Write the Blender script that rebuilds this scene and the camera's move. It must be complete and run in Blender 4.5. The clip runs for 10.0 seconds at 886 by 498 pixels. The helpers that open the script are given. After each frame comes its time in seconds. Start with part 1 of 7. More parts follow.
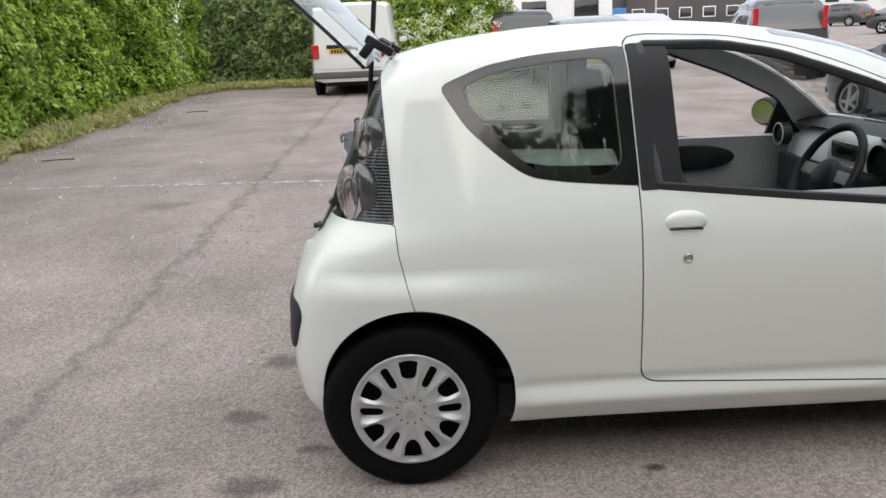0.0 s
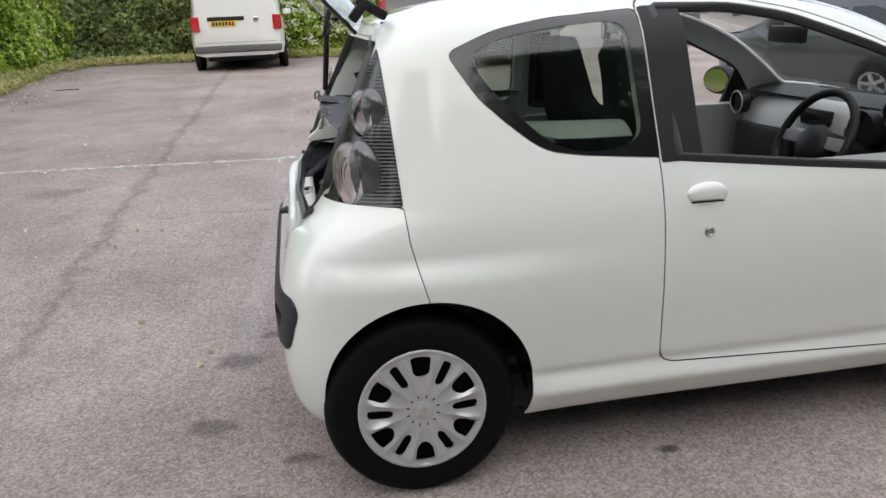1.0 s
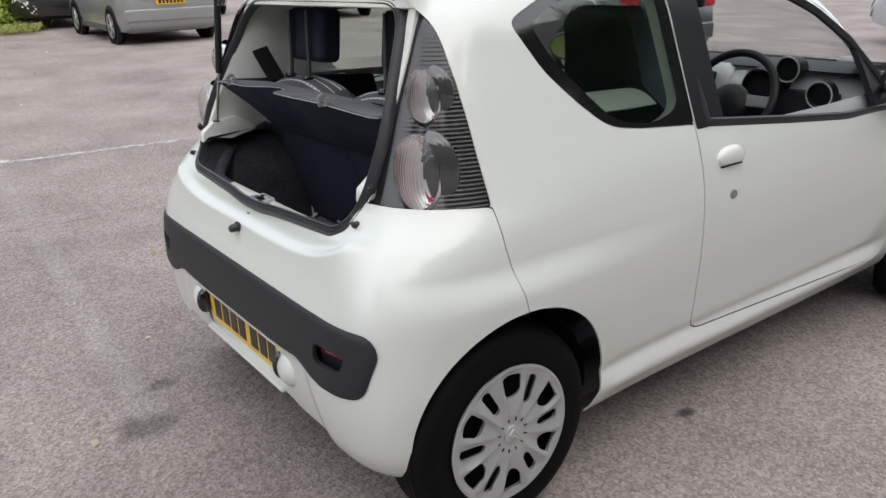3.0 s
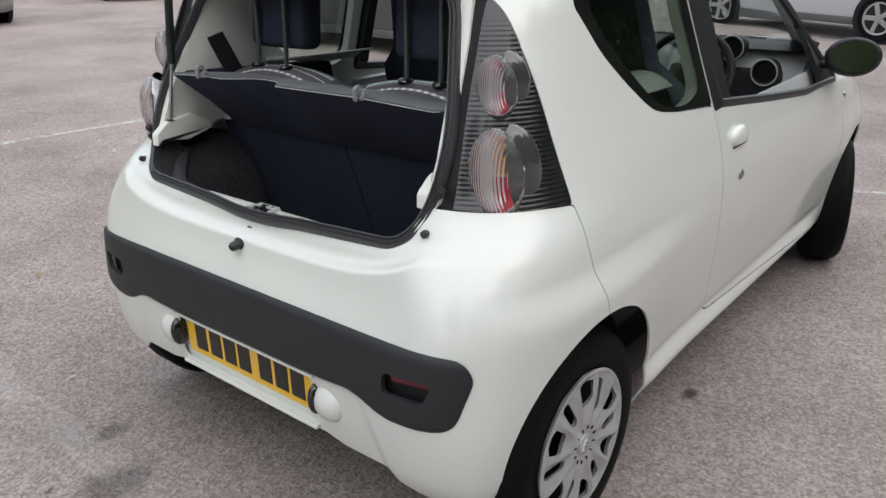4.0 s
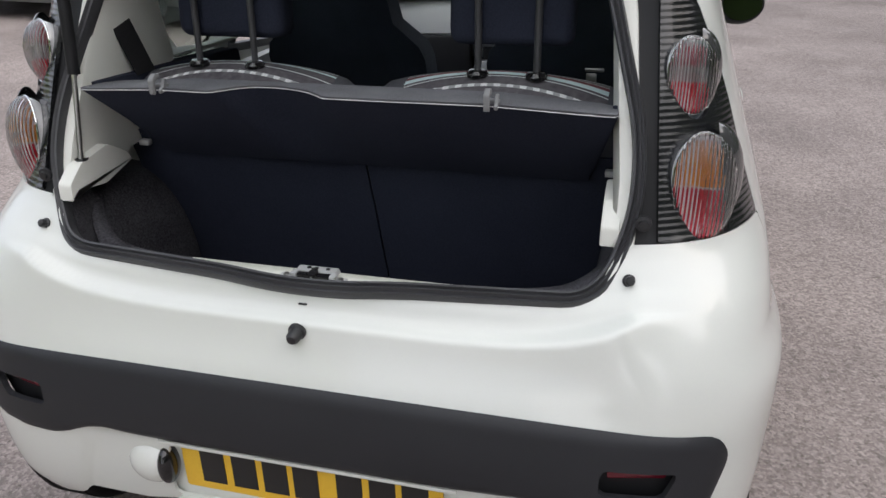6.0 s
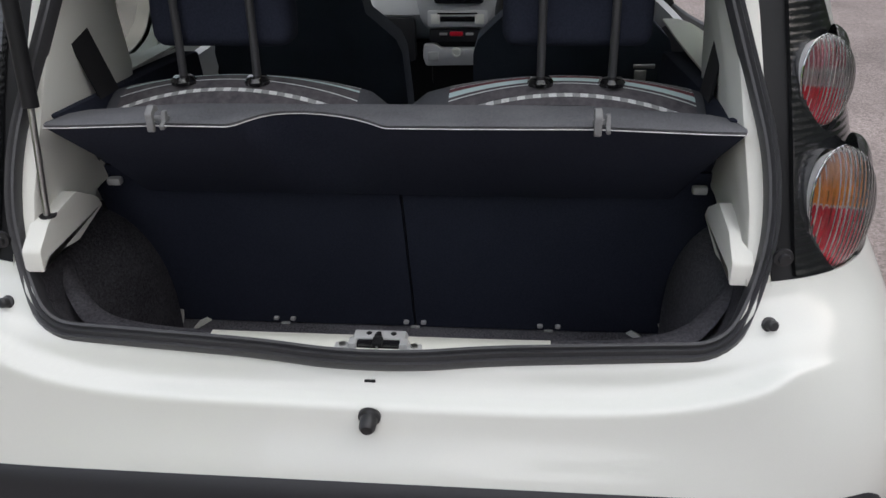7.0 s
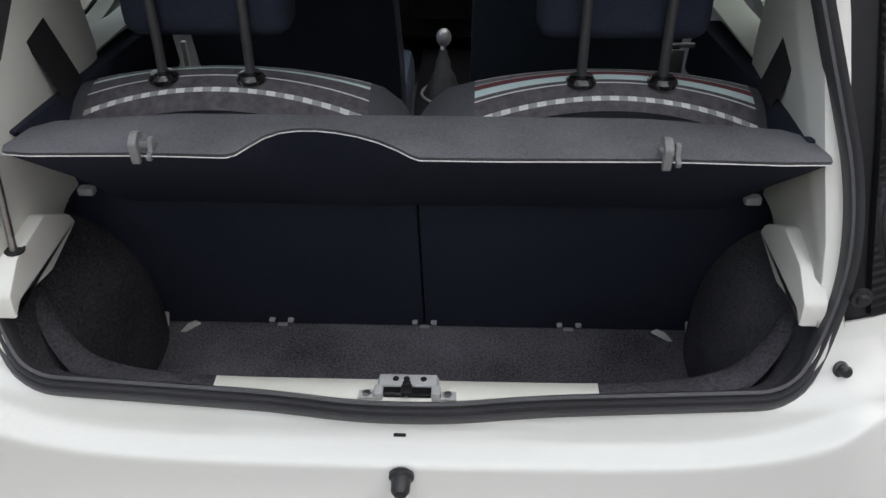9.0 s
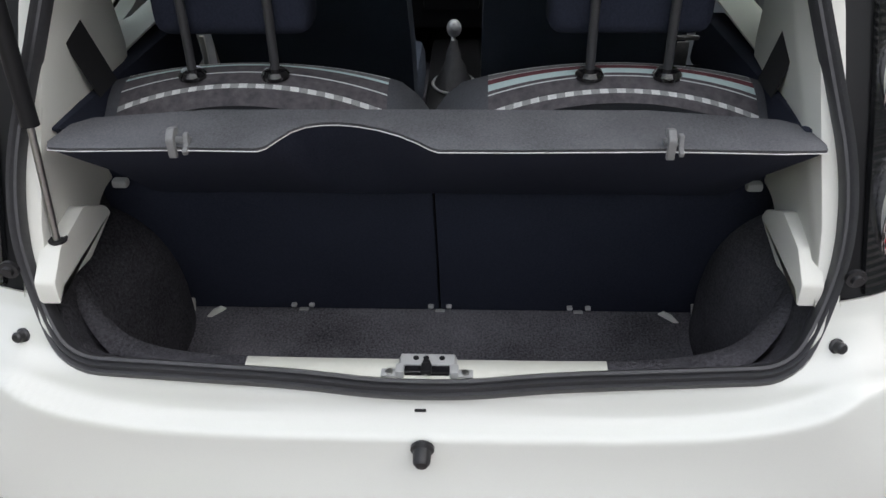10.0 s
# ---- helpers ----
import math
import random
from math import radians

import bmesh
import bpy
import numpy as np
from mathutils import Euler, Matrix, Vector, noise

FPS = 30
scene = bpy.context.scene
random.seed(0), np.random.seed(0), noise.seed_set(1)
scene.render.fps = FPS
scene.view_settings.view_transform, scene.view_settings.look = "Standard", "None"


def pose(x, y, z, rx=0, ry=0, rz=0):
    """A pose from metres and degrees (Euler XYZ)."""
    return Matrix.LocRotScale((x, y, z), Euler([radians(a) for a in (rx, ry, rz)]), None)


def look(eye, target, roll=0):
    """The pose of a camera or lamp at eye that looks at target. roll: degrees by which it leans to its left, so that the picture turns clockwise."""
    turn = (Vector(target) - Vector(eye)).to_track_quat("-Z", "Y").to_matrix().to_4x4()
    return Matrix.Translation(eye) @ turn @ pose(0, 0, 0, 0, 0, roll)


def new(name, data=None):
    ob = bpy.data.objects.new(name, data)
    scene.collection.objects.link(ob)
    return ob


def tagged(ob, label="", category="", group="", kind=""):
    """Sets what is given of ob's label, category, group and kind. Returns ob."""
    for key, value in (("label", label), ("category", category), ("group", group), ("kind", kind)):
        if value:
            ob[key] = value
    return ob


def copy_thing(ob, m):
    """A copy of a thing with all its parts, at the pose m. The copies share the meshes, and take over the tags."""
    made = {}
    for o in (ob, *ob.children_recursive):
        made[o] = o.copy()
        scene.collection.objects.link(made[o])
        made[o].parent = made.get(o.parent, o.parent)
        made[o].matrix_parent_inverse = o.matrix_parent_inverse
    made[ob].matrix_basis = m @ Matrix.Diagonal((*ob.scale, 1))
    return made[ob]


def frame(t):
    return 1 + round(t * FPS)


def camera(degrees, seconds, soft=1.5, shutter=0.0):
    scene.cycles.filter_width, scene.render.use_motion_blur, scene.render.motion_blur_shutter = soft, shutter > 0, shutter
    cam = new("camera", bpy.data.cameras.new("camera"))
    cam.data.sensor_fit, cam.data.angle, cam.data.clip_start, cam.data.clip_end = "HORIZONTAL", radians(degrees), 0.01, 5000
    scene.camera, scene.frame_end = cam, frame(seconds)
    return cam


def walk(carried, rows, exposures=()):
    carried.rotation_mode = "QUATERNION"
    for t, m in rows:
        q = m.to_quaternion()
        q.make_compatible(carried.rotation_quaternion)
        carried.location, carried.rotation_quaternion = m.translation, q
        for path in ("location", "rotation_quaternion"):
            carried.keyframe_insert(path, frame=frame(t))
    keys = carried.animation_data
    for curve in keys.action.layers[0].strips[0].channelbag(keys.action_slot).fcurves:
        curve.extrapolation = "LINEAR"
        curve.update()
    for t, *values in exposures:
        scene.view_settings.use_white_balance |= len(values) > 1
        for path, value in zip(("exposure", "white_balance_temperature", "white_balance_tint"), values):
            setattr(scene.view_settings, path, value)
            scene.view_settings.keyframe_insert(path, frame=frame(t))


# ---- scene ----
cam = camera(59.5, 10.0)
PATH = [
    (0, (0.085, -3.078, 1.425), (0.12, -1.145, 0.912), -2.5),
    (0.5, (-0.078, -2.934, 1.42), (0.071, -1.017, 0.868), -2.3),
    (1, (-0.281, -2.82, 1.406), (0.054, -0.937, 0.821), -2.4),
    (1.5, (-0.552, -2.702, 1.414), (-0.023, -0.874, 0.8), -3.0),
    (2, (-0.753, -2.511, 1.402), (-0.044, -0.753, 0.766), -3.5),
    (2.5, (-0.95, -2.31, 1.416), (-0.036, -0.656, 0.76), -2.8),
    (4, (-1.406, -1.549, 1.418), (0.017, -0.351, 0.685), -1.5),
    (4.5, (-1.491, -1.268, 1.408), (0.059, -0.253, 0.654), -1.4),
    (5, (-1.541, -1.009, 1.419), (0.103, -0.171, 0.647), -1.6),
    (5.2, (-1.523, -0.905, 1.406), (0.155, -0.151, 0.621), -1.1),
    (6.3, (-1.321, -0.41, 1.433), (0.439, -0.04, 0.557), -1.3),
    (6.5, (-1.273, -0.32, 1.433), (0.496, -0.025, 0.55), -1.2),
    (7, (-1.182, -0.189, 1.443), (0.577, -0.017, 0.509), -1.3),
    (7.5, (-1.082, -0.13, 1.45), (0.641, -0.025, 0.439), -0.7),
    (8, (-1.008, -0.101, 1.47), (0.672, -0.024, 0.388), -0.5),
    (8.5, (-0.978, -0.088, 1.502), (0.677, -0.023, 0.381), -0.4),
    (9, (-0.98, -0.077, 1.527), (0.655, -0.016, 0.376), -0.3),
    (9.5, (-1.001, -0.07, 1.548), (0.619, -0.003, 0.376), -0.8),
    (10, (-1.03, -0.068, 1.56), (0.585, 0.015, 0.384), -1.2),
]
walk(cam, [(t, look(eye, target, roll)) for t, eye, target, roll in PATH],
     [(0, 0.40, 6430, 10), (2.7, 0.37, 6400, 10), (5, 0.36, 6400, 10.5), (6.5, 0.25, 6440, 13.5), (8.5, 0.16, 6400, 14), (10, 0.35, 6400, 13)])

# world and light: bright overcast sky
world = bpy.data.worlds.new("overcast")
scene.world = world
world.use_nodes = True
wn = world.node_tree.nodes
wl = world.node_tree.links
sky = wn.new("ShaderNodeTexSky")
sky.sky_type = "NISHITA"
sky.sun_disc = False
sky.sun_elevation = radians(30)
sky.sun_rotation = radians(192)
sky.air_density, sky.dust_density, sky.ozone_density = 1.0, 6.0, 0.6
veil = wn.new("ShaderNodeMix")
veil.data_type = "RGBA"
veil.inputs[0].default_value = 0.8
veil.inputs[7].default_value = (6.98, 7.4, 8.2, 1)
wl.new(sky.outputs[0], veil.inputs[6])
wl.new(veil.outputs[2], wn["Background"].inputs[0])
wn["Background"].inputs[1].default_value = 0.130
sun_data = bpy.data.lights.new("sun", "SUN")
sun_data.energy, sun_data.angle, sun_data.color = 2.85, radians(160), (1.0, 0.96, 0.90)
sun = new("sun", sun_data)
sun.matrix_world = look((-3.2, -14, 8.2), (0, 0, 0))

# ---------- materials ----------


def principled(name, color, rough=0.5, metal=0.0, coat=0.0, spec=0.5):
    m = bpy.data.materials.new(name)
    m.use_nodes = True
    b = m.node_tree.nodes["Principled BSDF"]
    b.inputs["Base Color"].default_value = (*color, 1)
    b.inputs["Roughness"].default_value = rough
    b.inputs["Metallic"].default_value = metal
    b.inputs["Coat Weight"].default_value = coat
    b.inputs["Coat Roughness"].default_value = 0.04
    b.inputs["Specular IOR Level"].default_value = spec
    return m


def grainy(name, dark, light, scale=40.0, rough=(0.5, 0.7), bump=0.2, big=2.0, metal=0.0, coat=0.0, spec=0.5, dist=0.002):
    """A surface whose colour and roughness vary at a fine and a broad scale, with fine relief."""
    m = principled(name, light, rough[1], metal, coat, spec)
    nt = m.node_tree
    n, l = nt.nodes, nt.links
    b = n["Principled BSDF"]
    co = n.new("ShaderNodeTexCoord")
    fine = n.new("ShaderNodeTexNoise")
    fine.inputs["Scale"].default_value, fine.inputs["Detail"].default_value, fine.inputs["Roughness"].default_value = scale, 6, 0.65
    broad = n.new("ShaderNodeTexNoise")
    broad.inputs["Scale"].default_value, broad.inputs["Detail"].default_value = big, 4
    for t in (fine, broad):
        l.new(co.outputs["Object"], t.inputs["Vector"])
    add = n.new("ShaderNodeMath")
    add.operation = "MULTIPLY_ADD"
    add.inputs[1].default_value = 0.55
    half = n.new("ShaderNodeMath")
    half.operation = "MULTIPLY"
    half.inputs[1].default_value = 0.45
    l.new(broad.outputs[0], half.inputs[0])
    l.new(fine.outputs[0], add.inputs[0])
    l.new(half.outputs[0], add.inputs[2])
    ramp = n.new("ShaderNodeValToRGB")
    ramp.color_ramp.elements[0].position, ramp.color_ramp.elements[1].position = 0.32, 0.68
    ramp.color_ramp.elements[0].color, ramp.color_ramp.elements[1].color = (*dark, 1), (*light, 1)
    l.new(add.outputs[0], ramp.inputs[0])
    l.new(ramp.outputs[0], b.inputs["Base Color"])
    rr = n.new("ShaderNodeMapRange")
    rr.inputs[3].default_value, rr.inputs[4].default_value = rough
    l.new(add.outputs[0], rr.inputs[0])
    l.new(rr.outputs[0], b.inputs["Roughness"])
    if bump:
        bp = n.new("ShaderNodeBump")
        bp.inputs["Strength"].default_value, bp.inputs["Distance"].default_value = bump, dist
        l.new(fine.outputs[0], bp.inputs["Height"])
        l.new(bp.outputs[0], b.inputs["Normal"])
    return m


def glass(name, tint, rough=0.0, alpha_ior=1.45):
    m = bpy.data.materials.new(name)
    m.use_nodes = True
    b = m.node_tree.nodes["Principled BSDF"]
    b.inputs["Base Color"].default_value = (*tint, 1)
    b.inputs["Roughness"].default_value = rough
    b.inputs["Transmission Weight"].default_value = 1.0
    b.inputs["IOR"].default_value = alpha_ior
    return m


PAINT = grainy("white_car_paint", (0.650, 0.670, 0.632), (0.690, 0.710, 0.670), 600, (0.30, 0.36), 0.0, 1.5, coat=1.0)
CREAM = grainy("bare_painted_metal", (0.66, 0.67, 0.60), (0.72, 0.73, 0.66), 90, (0.42, 0.55), 0.03, 3.0)
TRIMGREY = grainy("pale_grey_plastic", (0.70, 0.71, 0.66), (0.78, 0.79, 0.74), 700, (0.5, 0.62), 0.12, 3.0, dist=0.0005)
BLACKPL = grainy("black_textured_plastic", (0.007, 0.0075, 0.0085), (0.012, 0.0125, 0.014), 900, (0.42, 0.55), 0.25, 4.0, spec=0.30, dist=0.0006)
GLOSSBLACK = grainy("gloss_black_plastic", (0.008, 0.008, 0.009), (0.012, 0.012, 0.013), 300, (0.06, 0.14), 0.0, 4.0, coat=0.5)
RUBBER = grainy("black_rubber", (0.014, 0.0145, 0.016), (0.024, 0.0245, 0.027), 250, (0.34, 0.5), 0.12, 6.0)
TYRE = grainy("tyre_rubber", (0.002, 0.002, 0.0024), (0.0045, 0.0045, 0.005), 160, (0.55, 0.75), 0.2, 8.0, spec=0.12)
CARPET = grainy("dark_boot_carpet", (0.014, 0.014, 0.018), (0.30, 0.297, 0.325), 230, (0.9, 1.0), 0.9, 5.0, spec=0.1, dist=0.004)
# the boot carpet again, with the shade of the sides put into its colour
SHADECARPET = grainy("shaded_side_carpet", (0.016, 0.016, 0.020), (0.125, 0.124, 0.138), 230, (0.9, 1.0), 0.9, 5.0, spec=0.1, dist=0.004)
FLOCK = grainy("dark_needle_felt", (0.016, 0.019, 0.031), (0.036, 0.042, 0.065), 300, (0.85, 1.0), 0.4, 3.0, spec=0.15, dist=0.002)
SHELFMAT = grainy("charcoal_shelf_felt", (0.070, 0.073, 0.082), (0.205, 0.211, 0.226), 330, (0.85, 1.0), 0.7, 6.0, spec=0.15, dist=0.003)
DARKCLOTH = grainy("blue_black_seat_cloth", (0.034, 0.043, 0.060), (0.080, 0.098, 0.132), 500, (0.8, 0.95), 0.4, 6.0, spec=0.2)
SEATCLOTH = grainy("black_seat_cloth", (0.054, 0.058, 0.067), (0.126, 0.134, 0.150), 500, (0.8, 0.95), 0.4, 6.0, spec=0.2)
SILVERCAP = grainy("silver_wheel_trim", (0.46, 0.47, 0.475), (0.56, 0.57, 0.575), 500, (0.26, 0.36), 0.04, 6.0, metal=0.55)
SEALRUBBER = grainy("grey_black_seal_rubber", (0.036, 0.037, 0.041), (0.058, 0.059, 0.064), 250, (0.34, 0.48), 0.10, 6.0)
METAL = grainy("bare_steel", (0.35, 0.35, 0.34), (0.55, 0.55, 0.53), 200, (0.25, 0.4), 0.05, 10.0, metal=1.0)
CHROME = principled("chrome", (0.75, 0.75, 0.75), 0.08, 1.0)
BARK = grainy("bark", (0.06, 0.045, 0.03), (0.16, 0.13, 0.09), 30, (0.8, 0.95), 0.6, 3.0, dist=0.01)
QUARTERGLASS = glass("tinted_quarter_glass", (0.57, 0.64, 0.59))
WINGLASS = glass("window_glass", (0.88, 0.92, 0.89))

# ---------- mesh helpers ----------


def math_node(nt, op, a, b=None, c=None):
    n = nt.nodes.new("ShaderNodeMath")
    n.operation = op
    for i, v in enumerate((a, b, c)):
        if v is None:
            continue
        if isinstance(v, (int, float)):
            n.inputs[i].default_value = v
        else:
            nt.links.new(v, n.inputs[i])
    return n.outputs[0]


def part(name, bm, material, parent=None, label="", smooth=True, angle=35.0):
    """Links a bmesh as one mesh object under a thing or a part; edges sharper than angle stay hard."""
    bm.normal_update()
    lim = radians(angle)
    for f in bm.faces:
        f.smooth = smooth
    for e in bm.edges:
        if len(e.link_faces) == 2 and e.calc_face_angle(0.0) > lim:
            e.smooth = False
    me = bpy.data.meshes.new(name)
    bm.to_mesh(me)
    bm.free()
    for m in material if isinstance(material, (list, tuple)) else (material,):
        me.materials.append(m)
    ob = new(name, me)
    if parent is not None:
        ob.parent = parent
    if label:
        ob["label"] = label
    return ob


def thing(name, label, category, loc=(0, 0, 0), group="", kind=""):
    e = new(name)
    e.location = loc
    e.empty_display_size = 0.1
    return tagged(e, label, category, group, kind)


def box(bm, c, s, m=None, bevel=0.0, seg=2):
    """A box of size s round c, by the turn m, with rounded edges."""
    r = bmesh.ops.create_cube(bm, size=1.0, matrix=Matrix.Translation(c) @ (m or Matrix()) @ Matrix.Diagonal((*s, 1)))
    if bevel:
        ed = list({e for v in r["verts"] for e in v.link_edges})
        bmesh.ops.bevel(bm, geom=ed, offset=bevel, segments=seg, affect="EDGES", profile=0.6)
    return bm


def boxes(*rows, bevel=0.0, seg=2):
    bm = bmesh.new()
    for c, s in rows:
        box(bm, c, s, bevel=bevel, seg=seg)
    return bm


def loft(rings, closed=True, caps=True, bm=None):
    """A skin through rings of equally many points."""
    bm = bm or bmesh.new()
    vs = [[bm.verts.new(p) for p in r] for r in rings]
    k = len(rings[0])
    for a, b in zip(vs, vs[1:]):
        for i in range(k if closed else k - 1):
            j = (i + 1) % k
            bm.faces.new((a[i], a[j], b[j], b[i]))
    if caps and closed:
        bm.faces.new(vs[0][::-1])
        bm.faces.new(vs[-1])
    bmesh.ops.recalc_face_normals(bm, faces=bm.faces)
    return bm


def sweep(path, section, up=Vector((0, 0, 1)), closed=False, bm=None):
    """Carries a closed 2D section along a 3D path."""
    path = [Vector(p) for p in path]
    rings = []
    for i, p in enumerate(path):
        a = path[i - 1] if (i or closed) else p
        b = path[(i + 1) % len(path)] if (i < len(path) - 1 or closed) else p
        d = (b - a).normalized()
        s = d.cross(up)
        s = s.normalized() if s.length > 1e-4 else d.cross(Vector((1, 0, 0))).normalized()
        u = s.cross(d)
        rings.append([p + s * x + u * y for x, y in section])
    if closed:
        rings.append(rings[0])
    bm = loft(rings, True, not closed, bm)
    if closed:
        bmesh.ops.remove_doubles(bm, verts=bm.verts, dist=1e-6)
    return bm


def circle(r, n=12, r2=None):
    return [(r * math.cos(2 * math.pi * i / n), (r2 or r) * math.sin(2 * math.pi * i / n)) for i in range(n)]


def tube(path, r, n=10, bm=None):
    return sweep(path, circle(r, n), Vector((0.13, 0.21, 0.97)), bm=bm)


def lathe(profile, n=48, axis="y", c=(0, 0, 0), bm=None):
    """Turns a profile of (radius, along) round an axis through c."""
    rings = []
    for r, a in profile:
        ring = []
        for i in range(n):
            t = 2 * math.pi * i / n
            u, v = r * math.cos(t), r * math.sin(t)
            q = {"y": (u, a, v), "x": (a, u, v), "z": (u, v, a)}[axis]
            ring.append(Vector(q) + Vector(c))
        rings.append(ring)
    return loft(rings, True, True, bm)


def prism(outline, axis, lo, hi, bevel=0.0, bm=None, seg=2):
    """An outline in the two other axes, made solid between lo and hi."""
    bm = bm or bmesh.new()
    at = {"x": lambda u, v, w: (w, u, v), "y": lambda u, v, w: (u, w, v), "z": lambda u, v, w: (u, v, w)}[axis]
    a = [bm.verts.new(at(u, v, lo)) for u, v in outline]
    b = [bm.verts.new(at(u, v, hi)) for u, v in outline]
    k = len(a)
    fs = [bm.faces.new(a[::-1]), bm.faces.new(b)]
    fs += [bm.faces.new((a[i], a[(i + 1) % k], b[(i + 1) % k], b[i])) for i in range(k)]
    bmesh.ops.recalc_face_normals(bm, faces=fs)
    if bevel:
        es = list({e for f in fs[:2] for e in f.edges})
        bmesh.ops.bevel(bm, geom=es, offset=bevel, segments=seg, affect="EDGES", profile=0.6)
    return bm


def rounded(points, radius, seg=5):
    """A polygon with rounded corners; radius may be one for all or one a corner."""
    out, k = [], len(points)
    for i in range(k):
        p, a, b = Vector(points[i]), Vector(points[i - 1]), Vector(points[(i + 1) % k])
        r = radius[i] if isinstance(radius, (list, tuple)) else radius
        da, db = (a - p), (b - p)
        r = min(r, da.length * 0.49, db.length * 0.49)
        if r < 1e-5:
            out.append(tuple(p))
            continue
        s, e = p + da.normalized() * r, p + db.normalized() * r
        for j in range(seg + 1):
            t = j / seg
            q = s * (1 - t) ** 2 + p * 2 * t * (1 - t) + e * t * t
            out.append(tuple(q))
    return out


def spline(points):
    """A smooth monotone curve through (x, y) points."""
    xs, ys = (np.array(c, float) for c in zip(*points))
    h, d = np.diff(xs), np.diff(ys) / np.diff(xs)
    m = np.zeros(len(xs))
    m[0], m[-1] = d[0], d[-1]
    for i in range(1, len(xs) - 1):
        if d[i - 1] * d[i] > 0:
            w1, w2 = 2 * h[i] + h[i - 1], h[i] + 2 * h[i - 1]
            m[i] = (w1 + w2) / (w1 / d[i - 1] + w2 / d[i])

    def at(x):
        x = np.clip(np.asarray(x, float), xs[0], xs[-1])
        i = np.clip(np.searchsorted(xs, x) - 1, 0, len(xs) - 2)
        t = (x - xs[i]) / h[i]
        return ((1 + 2 * t) * (1 - t) ** 2 * ys[i] + t * (1 - t) ** 2 * h[i] * m[i]
                + t * t * (3 - 2 * t) * ys[i + 1] + t * t * (t - 1) * h[i] * m[i + 1])

    return at


def inside(poly, u, v):
    """Signed distance to a polygon, above zero inside it."""
    p = np.stack([u, v], -1)
    best, odd = np.full(len(p), 1e9), np.zeros(len(p), bool)
    k = len(poly)
    for i in range(k):
        a, b = np.array(poly[i], float), np.array(poly[(i + 1) % k], float)
        ab = b - a
        t = np.clip(((p - a) @ ab) / max(ab @ ab, 1e-12), 0, 1)
        best = np.minimum(best, np.hypot(*(p - a - t[:, None] * ab).T))
        if a[1] != b[1]:
            odd ^= ((a[1] > v) != (b[1] > v)) & (u < (b[0] - a[0]) * (v - a[1]) / (b[1] - a[1]) + a[0])
    return np.where(odd, best, -best)


def clip(vs, fs, f):
    """Keeps the part of a mesh where f, a value a vertex, is above zero, cutting the faces along the line."""
    vs, out, cut = list(map(tuple, vs)), [], {}
    for face in fs:
        s = [f[i] > 0 for i in face]
        if all(s):
            out.append(face)
        elif any(s):
            poly = []
            for a, b in zip(face, face[1:] + face[:1]):
                if f[a] > 0:
                    poly.append(a)
                if (f[a] > 0) != (f[b] > 0):
                    key = (min(a, b), max(a, b))
                    if key not in cut:
                        t = f[a] / (f[a] - f[b])
                        cut[key] = len(vs)
                        vs.append(tuple(p + t * (q - p) for p, q in zip(vs[a], vs[b])))
                    if not poly or poly[-1] != cut[key]:
                        poly.append(cut[key])
            if len(poly) > 2:
                out.append(tuple(poly))
    used = sorted({i for face in out for i in face})
    new_id = {o: n for n, o in enumerate(used)}
    return np.array([vs[i] for i in used]), [tuple(new_id[i] for i in face) for face in out]


def skin(name, vs, fs, material, parent, thick=0.004, label=""):
    """A sheet of metal or glass from a clipped patch, with its thickness inwards."""
    me = bpy.data.meshes.new(name)
    me.from_pydata([tuple(v) for v in vs], [], [tuple(f) for f in fs])
    me.materials.append(material)
    me.polygons.foreach_set("use_smooth", [True] * len(me.polygons))
    ob = new(name, me)
    ob.parent = parent
    if thick:
        so = ob.modifiers.new("thickness", "SOLIDIFY")
        so.thickness, so.offset, so.use_rim = thick, -1.0, True
        es = ob.modifiers.new("hard_rim", "EDGE_SPLIT")
        es.split_angle, es.use_edge_sharp = radians(66), False
    if label:
        ob["label"] = label
    return ob

# ---------- the small white hatchback: x forwards, rear axle at x = 0 ----------
car = thing("car", "small white three-door hatchback with its tailgate open, parked on asphalt", "car")

rear_x = spline([(0.18, -0.30), (0.22, -0.335), (0.26, -0.362), (0.32, -0.385), (0.42, -0.398), (0.54, -0.402), (0.62, -0.393), (0.66, -0.380),
                 (0.69, -0.366), (0.715, -0.356), (0.735, -0.3495), (0.744, -0.3465), (0.749, -0.3425), (0.752, -0.336), (0.755, -0.327), (0.760, -0.3185), (0.770, -0.3115), (0.785, -0.305), (0.80, -0.296),
                 (0.815, -0.285), (0.87, -0.268), (1.0, -0.215), (1.2, -0.125), (1.34, -0.055),
                 (1.385, -0.02), (1.42, 0.09), (1.447, 0.25), (1.466, 0.45), (1.476, 0.70), (1.4785, 0.86)])
rear_o = spline([(0.18, -0.30), (0.22, -0.335), (0.26, -0.362), (0.32, -0.385), (0.42, -0.398), (0.54, -0.402), (0.62, -0.395), (0.68, -0.381), (0.74, -0.360), (0.80, -0.329), (0.84, -0.302), (0.88, -0.272),
                 (0.92, -0.248), (1.0, -0.215), (1.2, -0.125), (1.34, -0.055), (1.385, -0.02), (1.42, 0.09), (1.447, 0.25), (1.466, 0.45), (1.476, 0.70), (1.4785, 0.86)])
